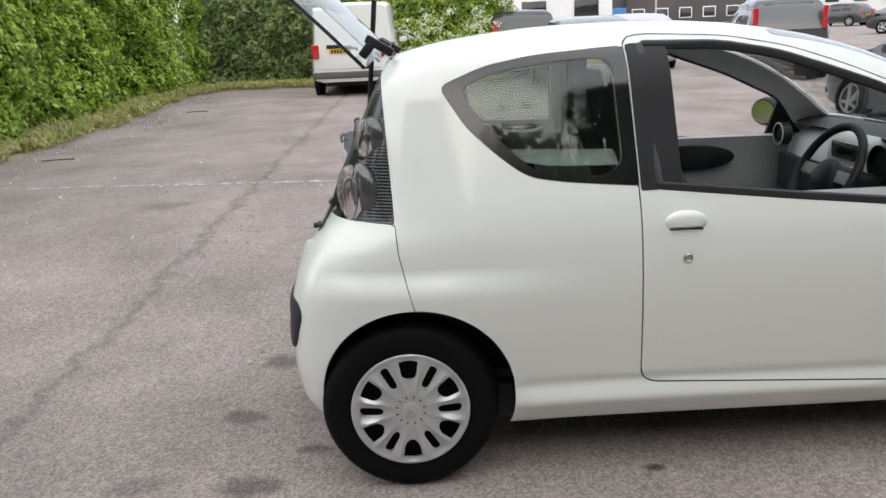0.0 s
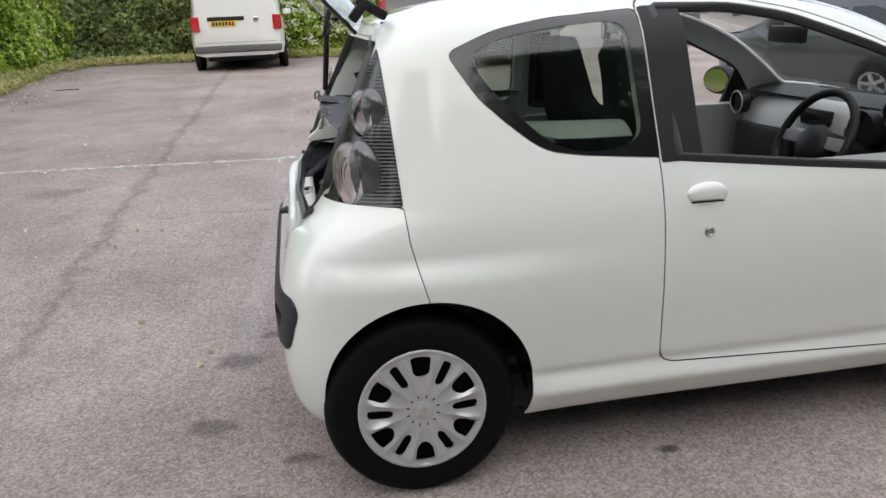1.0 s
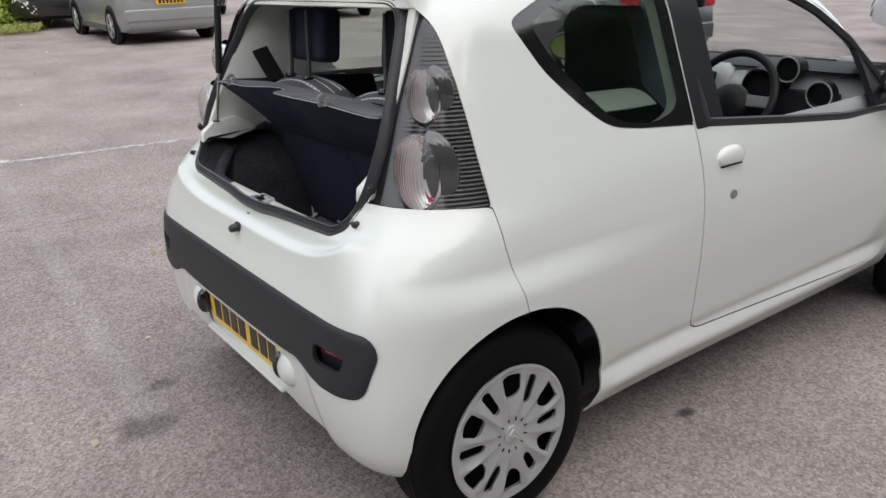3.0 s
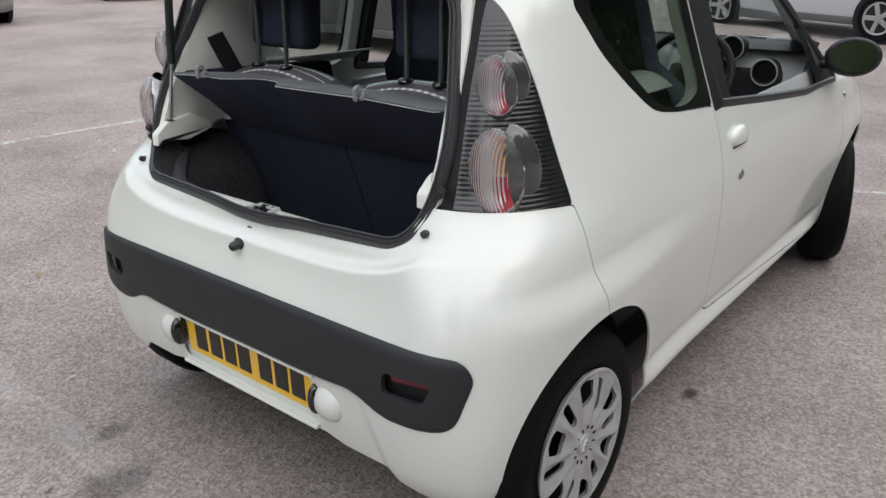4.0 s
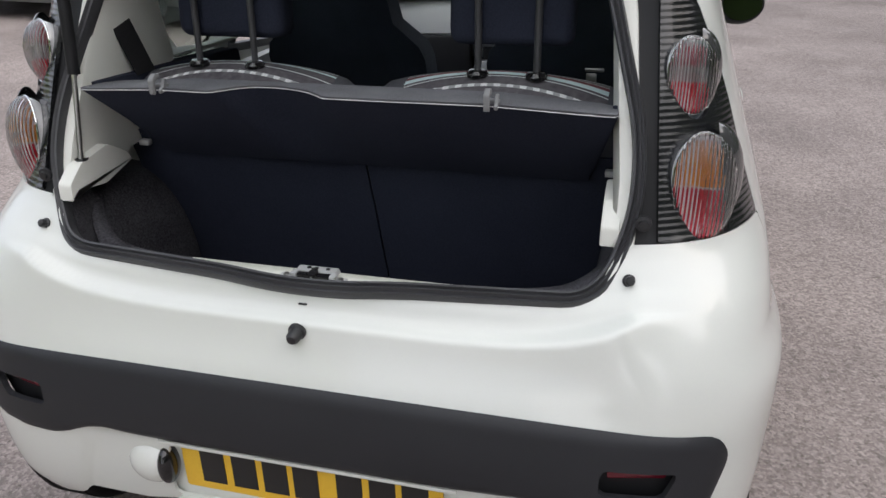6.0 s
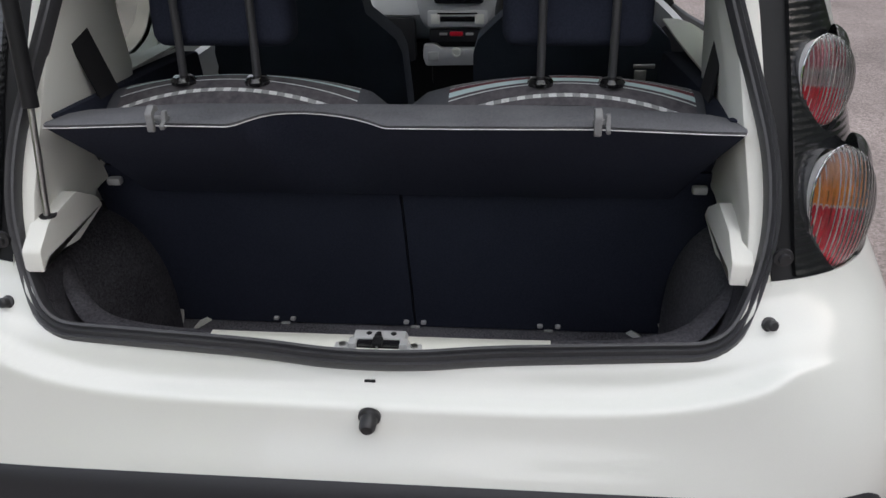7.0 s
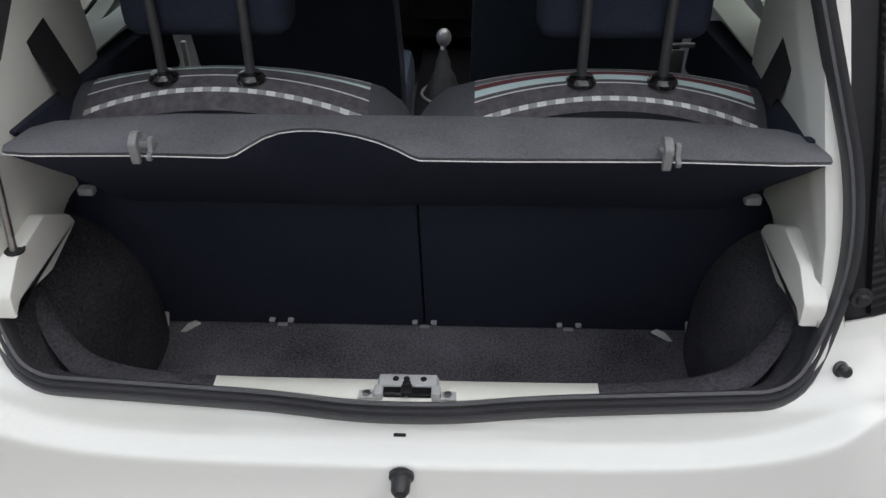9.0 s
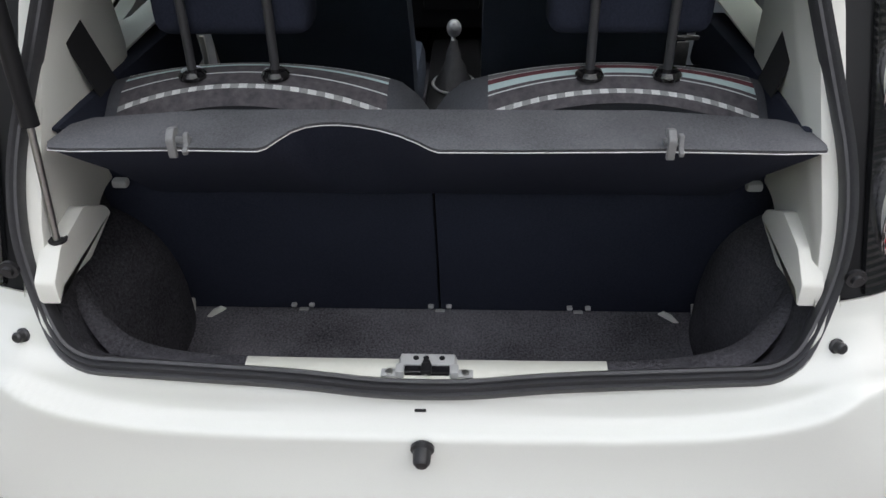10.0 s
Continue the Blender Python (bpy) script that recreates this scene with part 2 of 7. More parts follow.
front_x = spline([(0.18, 2.85), (0.3, 3.02), (0.5, 3.07), (0.66, 3.05), (0.78, 2.98), (0.86, 2.80), (0.92, 2.52), (0.97, 2.25), (1.02, 2.12), (1.12, 1.99),
                  (1.22, 1.85), (1.32, 1.68), (1.40, 1.46), (1.44, 1.27), (1.466, 1.08), (1.4785, 0.88)])
half_w = spline([(0.18, 0.70), (0.21, 0.735), (0.25, 0.757), (0.30, 0.768), (0.36, 0.774), (0.5, 0.788), (0.62, 0.797), (0.70, 0.798), (0.76, 0.796),
                 (0.83, 0.787), (0.90, 0.770), (1.0, 0.736), (1.1, 0.701), (1.2, 0.667), (1.3, 0.632), (1.36, 0.600), (1.40, 0.557), (1.43, 0.502),
                 (1.45, 0.436), (1.466, 0.32), (1.476, 0.15), (1.4785, 0.01)])
corner_n = spline([(0.18, 8.0), (0.30, 9.6), (0.42, 9.2), (0.6, 7.8), (0.7, 7.8), (0.8, 7.0), (0.9, 5.6), (1.0, 6.0), (1.1, 7.0), (1.2, 8.0), (1.3, 9.0), (1.36, 7.5), (1.44, 3.6), (1.4785, 2.4)])
front_n = spline([(0.18, 4.6), (0.6, 5.0), (0.8, 4.4), (0.92, 4.4), (1.02, 5.0), (1.2, 5.0), (1.3, 4.4), (1.44, 3.0), (1.4785, 2.4)])
XC, XD = 0.62, 0.92


def plan(z):
    """The half outline of the body at a height, from the middle of the tail round the right side to the nose."""
    xr, xf, w = float(rear_x(z)), float(front_x(z)), float(half_w(z))
    xc, xd = max(XC, xr + 0.01) if xr < XC else 0.87, XD
    if xr > XC - 0.25:
        xc = xr + 0.25 * (1 - min(1, (xr - XC + 0.25) / 0.5)) + 0.003
        xc = min(xc, 0.875)
    if xf < XD + 0.25:
        xd = min(XD, 0.5 * (xc + xf))
    xd = max(xd, xc + 0.001)
    out = []
    for (xa, xe, n, k) in ((xc, xr, float(corner_n(z)), 62), (None, None, 0, 14), (xd, xf, float(front_n(z)), 30)):
        if xa is None:
            out += [(xc + (xd - xc) * i / k, w) for i in range(1, k)]
            continue
        seg = []
        for i in range(2 * k + 1):
            t = i / k
            c, s = (1.0, t) if t <= 1 else (2.0 - t, 1.0)
            r = (c**n + s**n) ** (-1 / n)
            seg.append((xa + (xe - xa) * c * r, w * s * r))
        out += seg if xe == xr else seg[::-1]
    pts = np.array(out)
    # the shelf under the tailgate rises towards its ends and runs out below the lamps
    across = np.abs(pts[:, 1])
    crest = 0.750 + 0.062 * np.clip(across / 0.56, 0, 1) ** 5
    src = np.where(z < crest, 0.66 + (z - 0.66) * 0.090 / (crest - 0.66), 0.750 + (z - crest) * 0.130 / (0.88 - crest))
    src = np.where((z < 0.66) | (z > 0.88), z, src)
    out_ = np.clip((across - 0.500) / 0.15, 0, 1)
    out_ = out_ * out_ * (3 - 2 * out_)
    xs_ = rear_x(src) * (1 - out_) + float(rear_o(z)) * out_
    pts[:, 0] += (xs_ - xr) * np.clip((xc - pts[:, 0]) / (xc - xr), 0, 1) * (pts[:, 0] < 0.3)
    # the middle of the lower bumper is set in
    inset = np.clip((0.462 + 0.36 * (0.47 - z) - np.abs(pts[:, 1])) / 0.030, 0, 1) * float(np.clip((0.50 - z) / 0.02, 0, 1)) * (pts[:, 0] < 0)
    pts[:, 0] += 0.008 * inset * inset * (3 - 2 * inset)
    up = float(np.clip((z - 0.665) / 0.092, 0, 1))
    low = float(np.clip((0.52 - z) / 0.25, 0, 1))
    prof = (1 - up * up * (3 - 2 * up)) * (1 - 0.25 * low)
    side_w = (pts[:, 1] / w) ** 5
    dxr = pts[:, 0] - 0.0
    flare = 0.029 * prof * np.exp(-np.abs(dxr / np.where(dxr < 0, 0.46, 0.42)) ** 2.4) * side_w
    flare += 0.022 * prof * np.exp(-((pts[:, 0] - 2.34) / 0.34) ** 2) * side_w
    run = np.clip((pts[:, 0] - 0.28) / 0.12, 0, 1) * np.clip((2.02 - pts[:, 0]) / 0.12, 0, 1)
    flare += run * (0.015 * math.exp(-((z - 0.283) / 0.030) ** 2) - 0.007 * math.exp(-((z - 0.345) / 0.018) ** 2))
    pts[:, 1] += flare
    return pts


def side_y(x, z):
    """Half width of the body at a place along its side."""
    p = plan(z)
    k = p[:, 1] > 0.3
    return float(np.interp(x, p[k, 0], p[k, 1]))


LEVELS = list(np.arange(0.20, 0.72, 0.0105)) + list(np.arange(0.72, 0.88, 0.0032)) + list(np.arange(0.8835, 1.36, 0.0105)) + [1.36 + 0.1183 * math.sin(a) for a in np.linspace(0.0, math.pi / 2, 26)]


def body_grid():
    vs, fs, rows = [], [], []
    for z in LEVELS:
        p = plan(z)
        full = [(x, -y, z) for x, y in p] + [(x, y, z) for x, y in p[-2:0:-1]]
        rows.append(list(range(len(vs), len(vs) + len(full))))
        vs += full
    for a, b in zip(rows, rows[1:]):
        k = len(a)
        fs += [(a[i], a[(i + 1) % k], b[(i + 1) % k], b[i]) for i in range(k)]
    fs.append(tuple(rows[-1]))
    return np.array(vs), fs


BV, BF = body_grid()
QWIN = rounded([(0.135, 1.295), (0.28, 1.352), (0.44, 1.378), (0.66, 1.392), (0.722, 1.395), (0.745, 0.975), (0.52, 0.995), (0.395, 1.015), (0.30, 1.09), (0.215, 1.17)],
               [0.03, 0.05, 0.05, 0.02, 0.004, 0.012, 0.03, 0.05, 0.03, 0.03])
DWIN = rounded([(0.775, 1.395), (1.03, 1.386), (1.21, 1.350), (1.38, 1.290), (1.52, 1.240), (1.78, 1.115), (1.98, 0.878), (1.54, 0.895), (1.2, 0.929), (0.80, 0.973)],
               [0.02, 0.05, 0.05, 0.05, 0.05, 0.05, 0.03, 0.03, 0.03, 0.01])
DOOR = rounded([(0.722, 1.418), (0.80, 1.428), (1.06, 1.412), (1.25, 1.372), (1.43, 1.308), (1.64, 1.22), (1.90, 1.04), (2.05, 0.88), (2.06, 0.62), (2.00, 0.285), (0.75, 0.335), (0.742, 0.70), (0.738, 0.98)],
               [0.04, 0.06, 0.05, 0.05, 0.05, 0.05, 0.06, 0.08, 0.1, 0.08, 0.055, 0.1, 0.1])
SEAL = rounded([(-0.455, 1.345), (-0.545, 1.05), (-0.545, 0.93), (-0.50, 0.815), (-0.16, 0.8025), (-0.055, 0.7945), (0.055, 0.7945), (0.16, 0.8025), (0.50, 0.815), (0.545, 0.93), (0.545, 1.05), (0.455, 1.345)],
               [0.09, 0.1, 0.06, 0.09, 0.06, 0.05, 0.05, 0.06, 0.09, 0.06, 0.1, 0.09], 8)
REARCUT = [(-1.0, 0.901), (-0.23, 0.900), (-0.10, 0.896), (-0.018, 0.890), (-0.030, 1.10), (-0.045, 1.33), (-0.03, 1.375), (-0.02, 1.392), (-1.0, 1.392)]
BUMPER = [(-1.0, 0.905), (-0.10, 0.905), (-0.018, 0.890), (-0.010, 0.80), (0.010, 0.713), (0.035, 0.62), (0.035, 0.1), (-1.0, 0.1)]


def arch(v, cx):
    a = np.arctan2(v[:, 2] - 0.292, v[:, 0] - cx)
    return np.hypot(v[:, 0] - cx, v[:, 2] - 0.292) - (0.310 + 0.030 * np.clip(np.sin(a), 0, 1) + 0.010 * np.clip(np.cos(a), 0, 1) - 0.010 * np.clip(-np.cos(a), 0, 1) ** 3)


def cut(vs, fs, *rules):
    for rule in rules:
        vs, fs = clip(vs, fs, rule(vs))
    return vs, fs


side_poly = lambda poly: (lambda v: np.where(np.abs(v[:, 1]) > 0.30, inside(poly, v[:, 0], v[:, 2]), -0.5))
outside = lambda rule, gap=0.0: (lambda v: -rule(v) - gap)
within = lambda rule, gap=0.0: (lambda v: rule(v) - gap)
lamp_foot = lambda v: v[:, 2] - 0.893
rear_cut = lambda v: np.maximum(np.where(v[:, 0] < -0.12, np.minimum(inside(REARCUT, v[:, 0], v[:, 2]), lamp_foot(v)), inside(REARCUT, v[:, 0], v[:, 2])), np.where(v[:, 0] < 0.0, inside(SEAL, v[:, 1], v[:, 2]) - 0.010, -0.5))
screen_cut = lambda v: np.minimum(np.minimum(v[:, 2] - 1.0 - 0.04 * (np.abs(v[:, 1]) / 0.7) ** 2, v[:, 0] - 1.22),
                                  np.minimum(0.590 - 0.17 * (v[:, 2] - 1.0) - np.abs(v[:, 1]), 1.425 - v[:, 2]))
HALF_GAP = 0.0022

# body panels
no_rear = outside(rear_cut)
no_arch = lambda v: np.minimum(arch(v, 0.020), arch(v, 2.355))
door_in, door_out = within(side_poly(DOOR), HALF_GAP), outside(side_poly(DOOR), HALF_GAP)
bump_in, bump_out = within(lambda v: inside(BUMPER, v[:, 0], v[:, 2]), 0.0014), outside(lambda v: inside(BUMPER, v[:, 0], v[:, 2]), 0.0014)
qwin_rule = side_poly(QWIN)
dwin_rule = side_poly(DWIN)

bv, bf = cut(BV, BF, no_rear, no_arch, bump_out, door_out, outside(qwin_rule), outside(screen_cut))
skin("body_shell", bv, bf, PAINT, car, 0.006, "white painted body with roof")
TRIM = rounded([(-0.718, 0.60), (-0.695, 0.640), (-0.45, 0.646), (0.45, 0.646), (0.695, 0.640), (0.718, 0.60), (0.685, 0.478), (0.62, 0.461), (0.515, 0.461), (0.43, 0.497), (0.25, 0.485),
                (-0.25, 0.485), (-0.43, 0.497), (-0.515, 0.461), (-0.62, 0.461), (-0.685, 0.478)], [0.03, 0.03, 0.1, 0.1, 0.03, 0.03, 0.04, 0.04, 0.03, 0.04, 0.08, 0.08, 0.04, 0.03, 0.04, 0.04])
bv, bf = cut(BV, BF, no_rear, no_arch, bump_in)
REFLEX = [rounded([(s * 0.525, 0.580), (s * 0.645, 0.580), (s * 0.625, 0.530), (s * 0.525, 0.530)], 0.008) for s in (-1, 1)]
PLATE_BAY = rounded([(-0.29, 0.338), (0.29, 0.338), (0.275, 0.478), (-0.275, 0.478)], 0.02)
bv, bf = cut(bv, bf, lambda v: np.maximum(-inside(PLATE_BAY, v[:, 1], v[:, 2]), v[:, 0] + 0.30),
             lambda v: v[:, 2] - (0.322 - 0.014 * np.clip((np.abs(v[:, 1]) - 0.30) / 0.06, 0, 1) - 0.028 * np.clip((np.abs(v[:, 1]) - 0.50) / 0.025, 0, 1) - 0.050 * np.clip((np.abs(v[:, 1]) - 0.53) / 0.15, 0, 1)))
bv, bf = cut(bv, bf, lambda v: np.where(v[:, 0] < 0.0, 0.022 - inside(TRIM, v[:, 1], v[:, 2]), 0.5))
rear_bumper = skin("rear_bumper", bv, bf, PAINT, car, 0.006, "white painted bumper")

# doors of both sides, split at the middle plane
for side, word in ((-1, "driver"), (1, "passenger")):
    half = lambda v: side * v[:, 1] - 0.3
    bv, bf = cut(BV, BF, half, door_in, outside(dwin_rule))
    door = skin("door", bv, bf, PAINT, car, 0.006, "closed white door with its window wound down" if side < 0 else "closed white door")
    bv, bf = cut(BV, BF, half, within(lambda v: np.minimum(inside([(0.728, 1.40), (0.856, 1.40), (0.873, 0.966), (0.744, 0.962)], v[:, 0], v[:, 2]), 1)))
    fr = skin("pillar_trim", bv + np.array([0, side * 0.0022, 0]), bf, BLACKPL, door, 0.004, "matt black pillar cover")
    # window seal round the opening
    path = []
    for x, z in DWIN[::2]:
        w = side_y(x, z) - 0.004
        path.append((x, side * w, z))
    part("window_seal", sweep(path, circle(0.015, 8, 0.011), Vector((0, 1, 0)), closed=True), RUBBER, door)
    # quarter window: glass with a black printed border
    bv, bf = cut(BV, BF, lambda v: side * v[:, 1] - 0.3, within(qwin_rule, 0.003))
    q = skin("quarter_window", bv - np.array([0, side * 0.004, 0]), bf, QUARTERGLASS, car, 0.0035, "glass quarter window with a black border")
    qin = rounded([(0.20, 1.285), (0.30, 1.330), (0.46, 1.352), (0.60, 1.362), (0.68, 1.355), (0.695, 1.035), (0.60, 1.005), (0.51, 1.008), (0.42, 1.032), (0.325, 1.12), (0.25, 1.20)],
                  [0.03, 0.05, 0.05, 0.03, 0.05, 0.06, 0.05, 0.05, 0.05, 0.03, 0.03])
    bv, bf = cut(BV, BF, lambda v: side * v[:, 1] - 0.3, within(qwin_rule, 0.002), outside(side_poly(qin)))
    skin("window_border", bv - np.array([0, side * 0.0015, 0]), bf, GLOSSBLACK, q, 0.002, "black ceramic border")
    # handle: a rounded flap over a shallow dish, and a lock
    c = Vector((0.876, side * (float(half_w(0.86)) - 0.001), 0.858))
    bm = bmesh.new()
    bmesh.ops.create_uvsphere(bm, u_segments=28, v_segments=14, radius=1.0, matrix=Matrix.Translation(c + Vector((0, 0, 0.008))) @ Matrix.Diagonal((0.064, 0.020, 0.036, 1)))
    bmesh.ops.bisect_plane(bm, geom=bm.verts[:] + bm.edges[:] + bm.faces[:], plane_co=c + Vector((0, 0, -0.012)), plane_no=(0, side * 0.35, -1), clear_outer=True)
    handle = part("door_handle", bm, PAINT, door, "white flap handle")
    part("handle_gap", boxes(((c.x, c.y + side * 0.001, c.z - 0.0155), (0.104, 0.014, 0.0028)), bevel=0.001), BLACKPL, door)
    bm = bmesh.new()
    bmesh.ops.create_uvsphere(bm, u_segments=24, v_segments=10, radius=1.0, matrix=Matrix.Translation(c + Vector((0, -side * 0.003, -0.032))) @ Matrix.Diagonal((0.057, 0.0105, 0.032, 1)))
    part("handle_dish", bm, PAINT, door)
    c2 = (0.88, side * (float(half_w(0.755)) - 0.004), 0.755)
    part("door_lock", lathe([(0.0145, 0.0), (0.0145, side * 0.009), (0.011, side * 0.011), (0.009, side * 0.0095), (0.003, side * 0.0095)], 24, "y", c2), METAL, door, "round steel key lock")
    # door mirror
    mc = Vector((1.83, side * 0.843, 0.988 if side < 0 else 1.022))
    bm = bmesh.new()
    bmesh.ops.create_uvsphere(bm, u_segments=28, v_segments=16, radius=1.0, matrix=Matrix.Translation(mc) @ Matrix.Diagonal((0.062, 0.098, 0.072, 1)))
    bmesh.ops.bisect_plane(bm, geom=bm.verts[:] + bm.edges[:] + bm.faces[:], plane_co=mc + Vector((-0.03, 0, 0)), plane_no=(-1, 0, 0), clear_outer=True)
    es = [e for e in bm.edges if e.is_boundary]
    bmesh.ops.holes_fill(bm, edges=es)
    turn = Matrix.Translation(mc) @ pose(0, 0, 0, 0, 7 if side < 0 else 0, 20 if side < 0 else 18) @ Matrix.Translation(-mc)
    bmesh.ops.transform(bm, verts=bm.verts, matrix=turn)
    mirror = part("door_mirror", bm, BLACKPL, door, "black oval door mirror")
    bm = prism([(mc.y + 0.078 * math.cos(a), mc.z + 0.057 * math.sin(a)) for a in np.linspace(0, 2 * math.pi, 33)[:-1]], "x", mc.x - 0.034, mc.x - 0.031)
    bmesh.ops.transform(bm, verts=bm.verts, matrix=turn)
    part("mirror_glass", bm, CHROME, mirror, "mirror glass")
    part("mirror_arm", sweep([(1.87, side * (side_y(1.87, 0.945) - 0.02), 0.945), (1.85, side * 0.76, 0.952), (1.84, side * 0.815, 0.972)], circle(0.022, 10, 0.016), Vector((0, 0, 1))), BLACKPL, mirror)
    part("side_repeater", lathe([(0.013, 0), (0.016, side * 0.004), (0.010, side * 0.010), (0.002, side * 0.011)], 16, "y", (2.10, side * (side_y(2.10, 0.80) - 0.004), 0.80)), CHROME, car)

# windscreen and inside of the pillars
TRIMPL = grainy("charcoal_bumper_plastic", (0.016, 0.017, 0.020), (0.026, 0.027, 0.031), 700, (0.44, 0.58), 0.22, 3.0, spec=0.35, dist=0.0006)
BELT = grainy("black_belt_webbing", (0.010, 0.010, 0.012), (0.018, 0.018, 0.021), 400, (0.6, 0.8), 0.2, 8.0)
PILLARGREY = grainy("mid_grey_trim", (0.36, 0.37, 0.37), (0.44, 0.45, 0.45), 500, (0.5, 0.62), 0.1, 3.0, dist=0.0005)
for s in (-1, 1):
    bv, bf = cut(BV, BF, lambda v: s * v[:, 1] - 0.3, lambda v: np.minimum(v[:, 0] - 1.12, v[:, 2] - 0.97), lambda v: -screen_cut(v) - 0.002, lambda v: 1.42 - v[:, 2], outside(dwin_rule, 0.006))
    skin("pillar_lining", bv - np.array([0.012, s * 0.014, 0.004]), bf, PILLARGREY, car, 0.006, "grey windscreen pillar lining")
    bv, bf = cut(BV, BF, lambda v: s * v[:, 1] - 0.3, within(dwin_rule, -0.004), lambda v: v[:, 0] - 1.775 - 0.06 * (v[:, 2] - 0.92))
    skin("mirror_panel", bv, bf, BLACKPL, car, 0.02, "black mirror mounting panel")
bv, bf = cut(BV, BF, within(screen_cut, 0.002))
ws = skin("windscreen", bv, bf, WINGLASS, car, 0.004, "clear windscreen glass")
ws.visible_shadow = False
# underside
under = rounded([(-0.20, -0.50), (-0.20, 0.50), (-0.1, 0.55), (0.3, 0.66), (2.8, 0.66), (2.95, 0.5), (2.95, -0.5), (2.8, -0.66), (0.3, -0.66), (-0.1, -0.55)], 0.03)
part("underbody", prism(under, "z", 0.185, 0.30), BLACKPL, car, "dark underbody")
part("exhaust_box", boxes(((-0.12, 0.30, 0.25), (0.26, 0.42, 0.13)), bevel=0.04), METAL, car)

# wheels
WZ = 0.287


def wheel(x, side, steer=0.0):
    y = side * 0.705
    prof = [(0.180, -0.070), (0.186, -0.078), (0.225, -0.084), (0.255, -0.080), (0.270, -0.066), (0.2765, -0.045), (0.278, 0.0), (0.2765, 0.045), (0.270, 0.066), (0.255, 0.080), (0.225, 0.084), (0.186, 0.078), (0.180, 0.070), (0.172, 0.0)]
    rings = [(r * 1.032, side * a) for r, a in prof]
    disc = part("wheel", lathe([(0.186, -side * 0.06), (0.186, side * 0.045), (0.17, side * 0.035), (0.06, side * 0.03), (0.0005, side * 0.03)], 48, "y", (x, y, WZ)), BLACKPL, car, "steel wheel with a silver trim")
    bm = lathe(rings + [rings[0]], 72, "y", (x, y, WZ))
    bmesh.ops.remove_doubles(bm, verts=bm.verts, dist=1e-5)
    ty = part("tyre", bm, TYRE, disc, "black tyre")
    bm = bmesh.new()
    for a in (-0.038, -0.013, 0.013, 0.038):
        lathe([(0.2855, a - 0.009), (0.2872, a - 0.007), (0.2872, a + 0.007), (0.2855, a + 0.009)], 72, "y", (x, y, WZ), bm)
    part("tread_rib", bm, TYRE, disc)
    # trim: a domed disc with six wide and six narrow windows
    vs, fs = [], []
    radii = np.concatenate([np.linspace(0.004, 0.09, 10), np.linspace(0.095, 0.192, 32)])
    na = 144
    for r in radii:
        t = r / 0.192
        dome = 0.093 - 0.007 * t**2.2 + 0.0035 * math.exp(-((r - 0.186) / 0.005) ** 2) - 0.006 * math.exp(-((r - 0.03) / 0.02) ** 2)
        for i in range(na):
            a = 2 * math.pi * i / na
            ridge = 0.0085 * (1 - 2 * abs(math.sin(6 * (a - math.pi / 12))))  * np.clip((r - 0.05) / 0.08, 0, 1) * np.clip((0.184 - r) / 0.02, 0, 1)
            vs.append((x + r * math.cos(a), y + side * (dome + ridge), WZ + r * math.sin(a)))
    for j in range(len(radii) - 1):
        for i in range(na):
            a, b = j * na + i, j * na + (i + 1) % na
            q = (a, b, b + na, a + na)
            fs.append(q if side > 0 else q[::-1])
    vs = np.array(vs)

    def holes(v):
        du, dv = v[:, 0] - x, v[:, 2] - WZ
        out = np.full(len(v), 1.0)
        for k in range(12):
            a = math.radians(90 + 30 * k)
            rr, tt = du * math.cos(a) + dv * math.sin(a), -du * math.sin(a) + dv * math.cos(a)
            r0, half_, round_ = (0.140, 0.0265, 0.034) if k % 2 == 0 else (0.108, 0.0120, 0.020)
            bowl = (1 - np.hypot((rr - r0) / round_, tt / half_)) * half_
            slot = np.minimum(half_ + (0.16 if k % 2 == 0 else 0.03) * (rr - r0) - np.abs(tt), np.where(k % 2 == 0, 0.169, 0.165) - np.hypot(rr, tt * (1.0 if k % 2 == 0 else 3.0)))
            out = np.minimum(out, np.where(rr > 0, -np.where(rr < r0, bowl, slot), 1.0))
        return out

    hv, hf = cut(vs, fs, holes)
    tr = skin("wheel_trim", hv, hf, SILVERCAP, disc, 0.011, "silver plastic wheel trim")
    bm = lathe([(0.026, side * 0.0875), (0.026, side * 0.0915), (0.020, side * 0.094), (0.001, side * 0.094)], 28, "y", (x, y, WZ))
    part("wheel_badge", bm, SILVERCAP, disc)
    bm = bmesh.new()
    for k in range(2):
        prism([(x - 0.015, WZ - 0.014 + 0.012 * k), (x, WZ + 0.000 + 0.012 * k), (x + 0.015, WZ - 0.014 + 0.012 * k), (x + 0.015, WZ - 0.009 + 0.012 * k), (x, WZ + 0.006 + 0.012 * k), (x - 0.015, WZ - 0.009 + 0.012 * k)], "y",
              min(y + side * 0.0935, y + side * 0.0962), max(y + side * 0.0935, y + side * 0.0962), bm=bm)
    part("badge_mark", bm, CHROME, disc)
    bm = bmesh.new()
    for k in range(12):
        a = math.radians(15 + 30 * k)
        box(bm, (x + 0.046 * math.cos(a), y + side * 0.0900, WZ + 0.046 * math.sin(a)), (0.009, 0.004, 0.003), pose(0, 0, 0, 0, -math.degrees(a), 0))
    part("trim_slots", bm, BLACKPL, disc)
    # the front pair stands turned to the left
    disc.matrix_basis = Matrix.Translation((x, y, 0)) @ pose(0, 0, 0, 0, 0, steer) @ Matrix.Translation((-x, -y, 0))
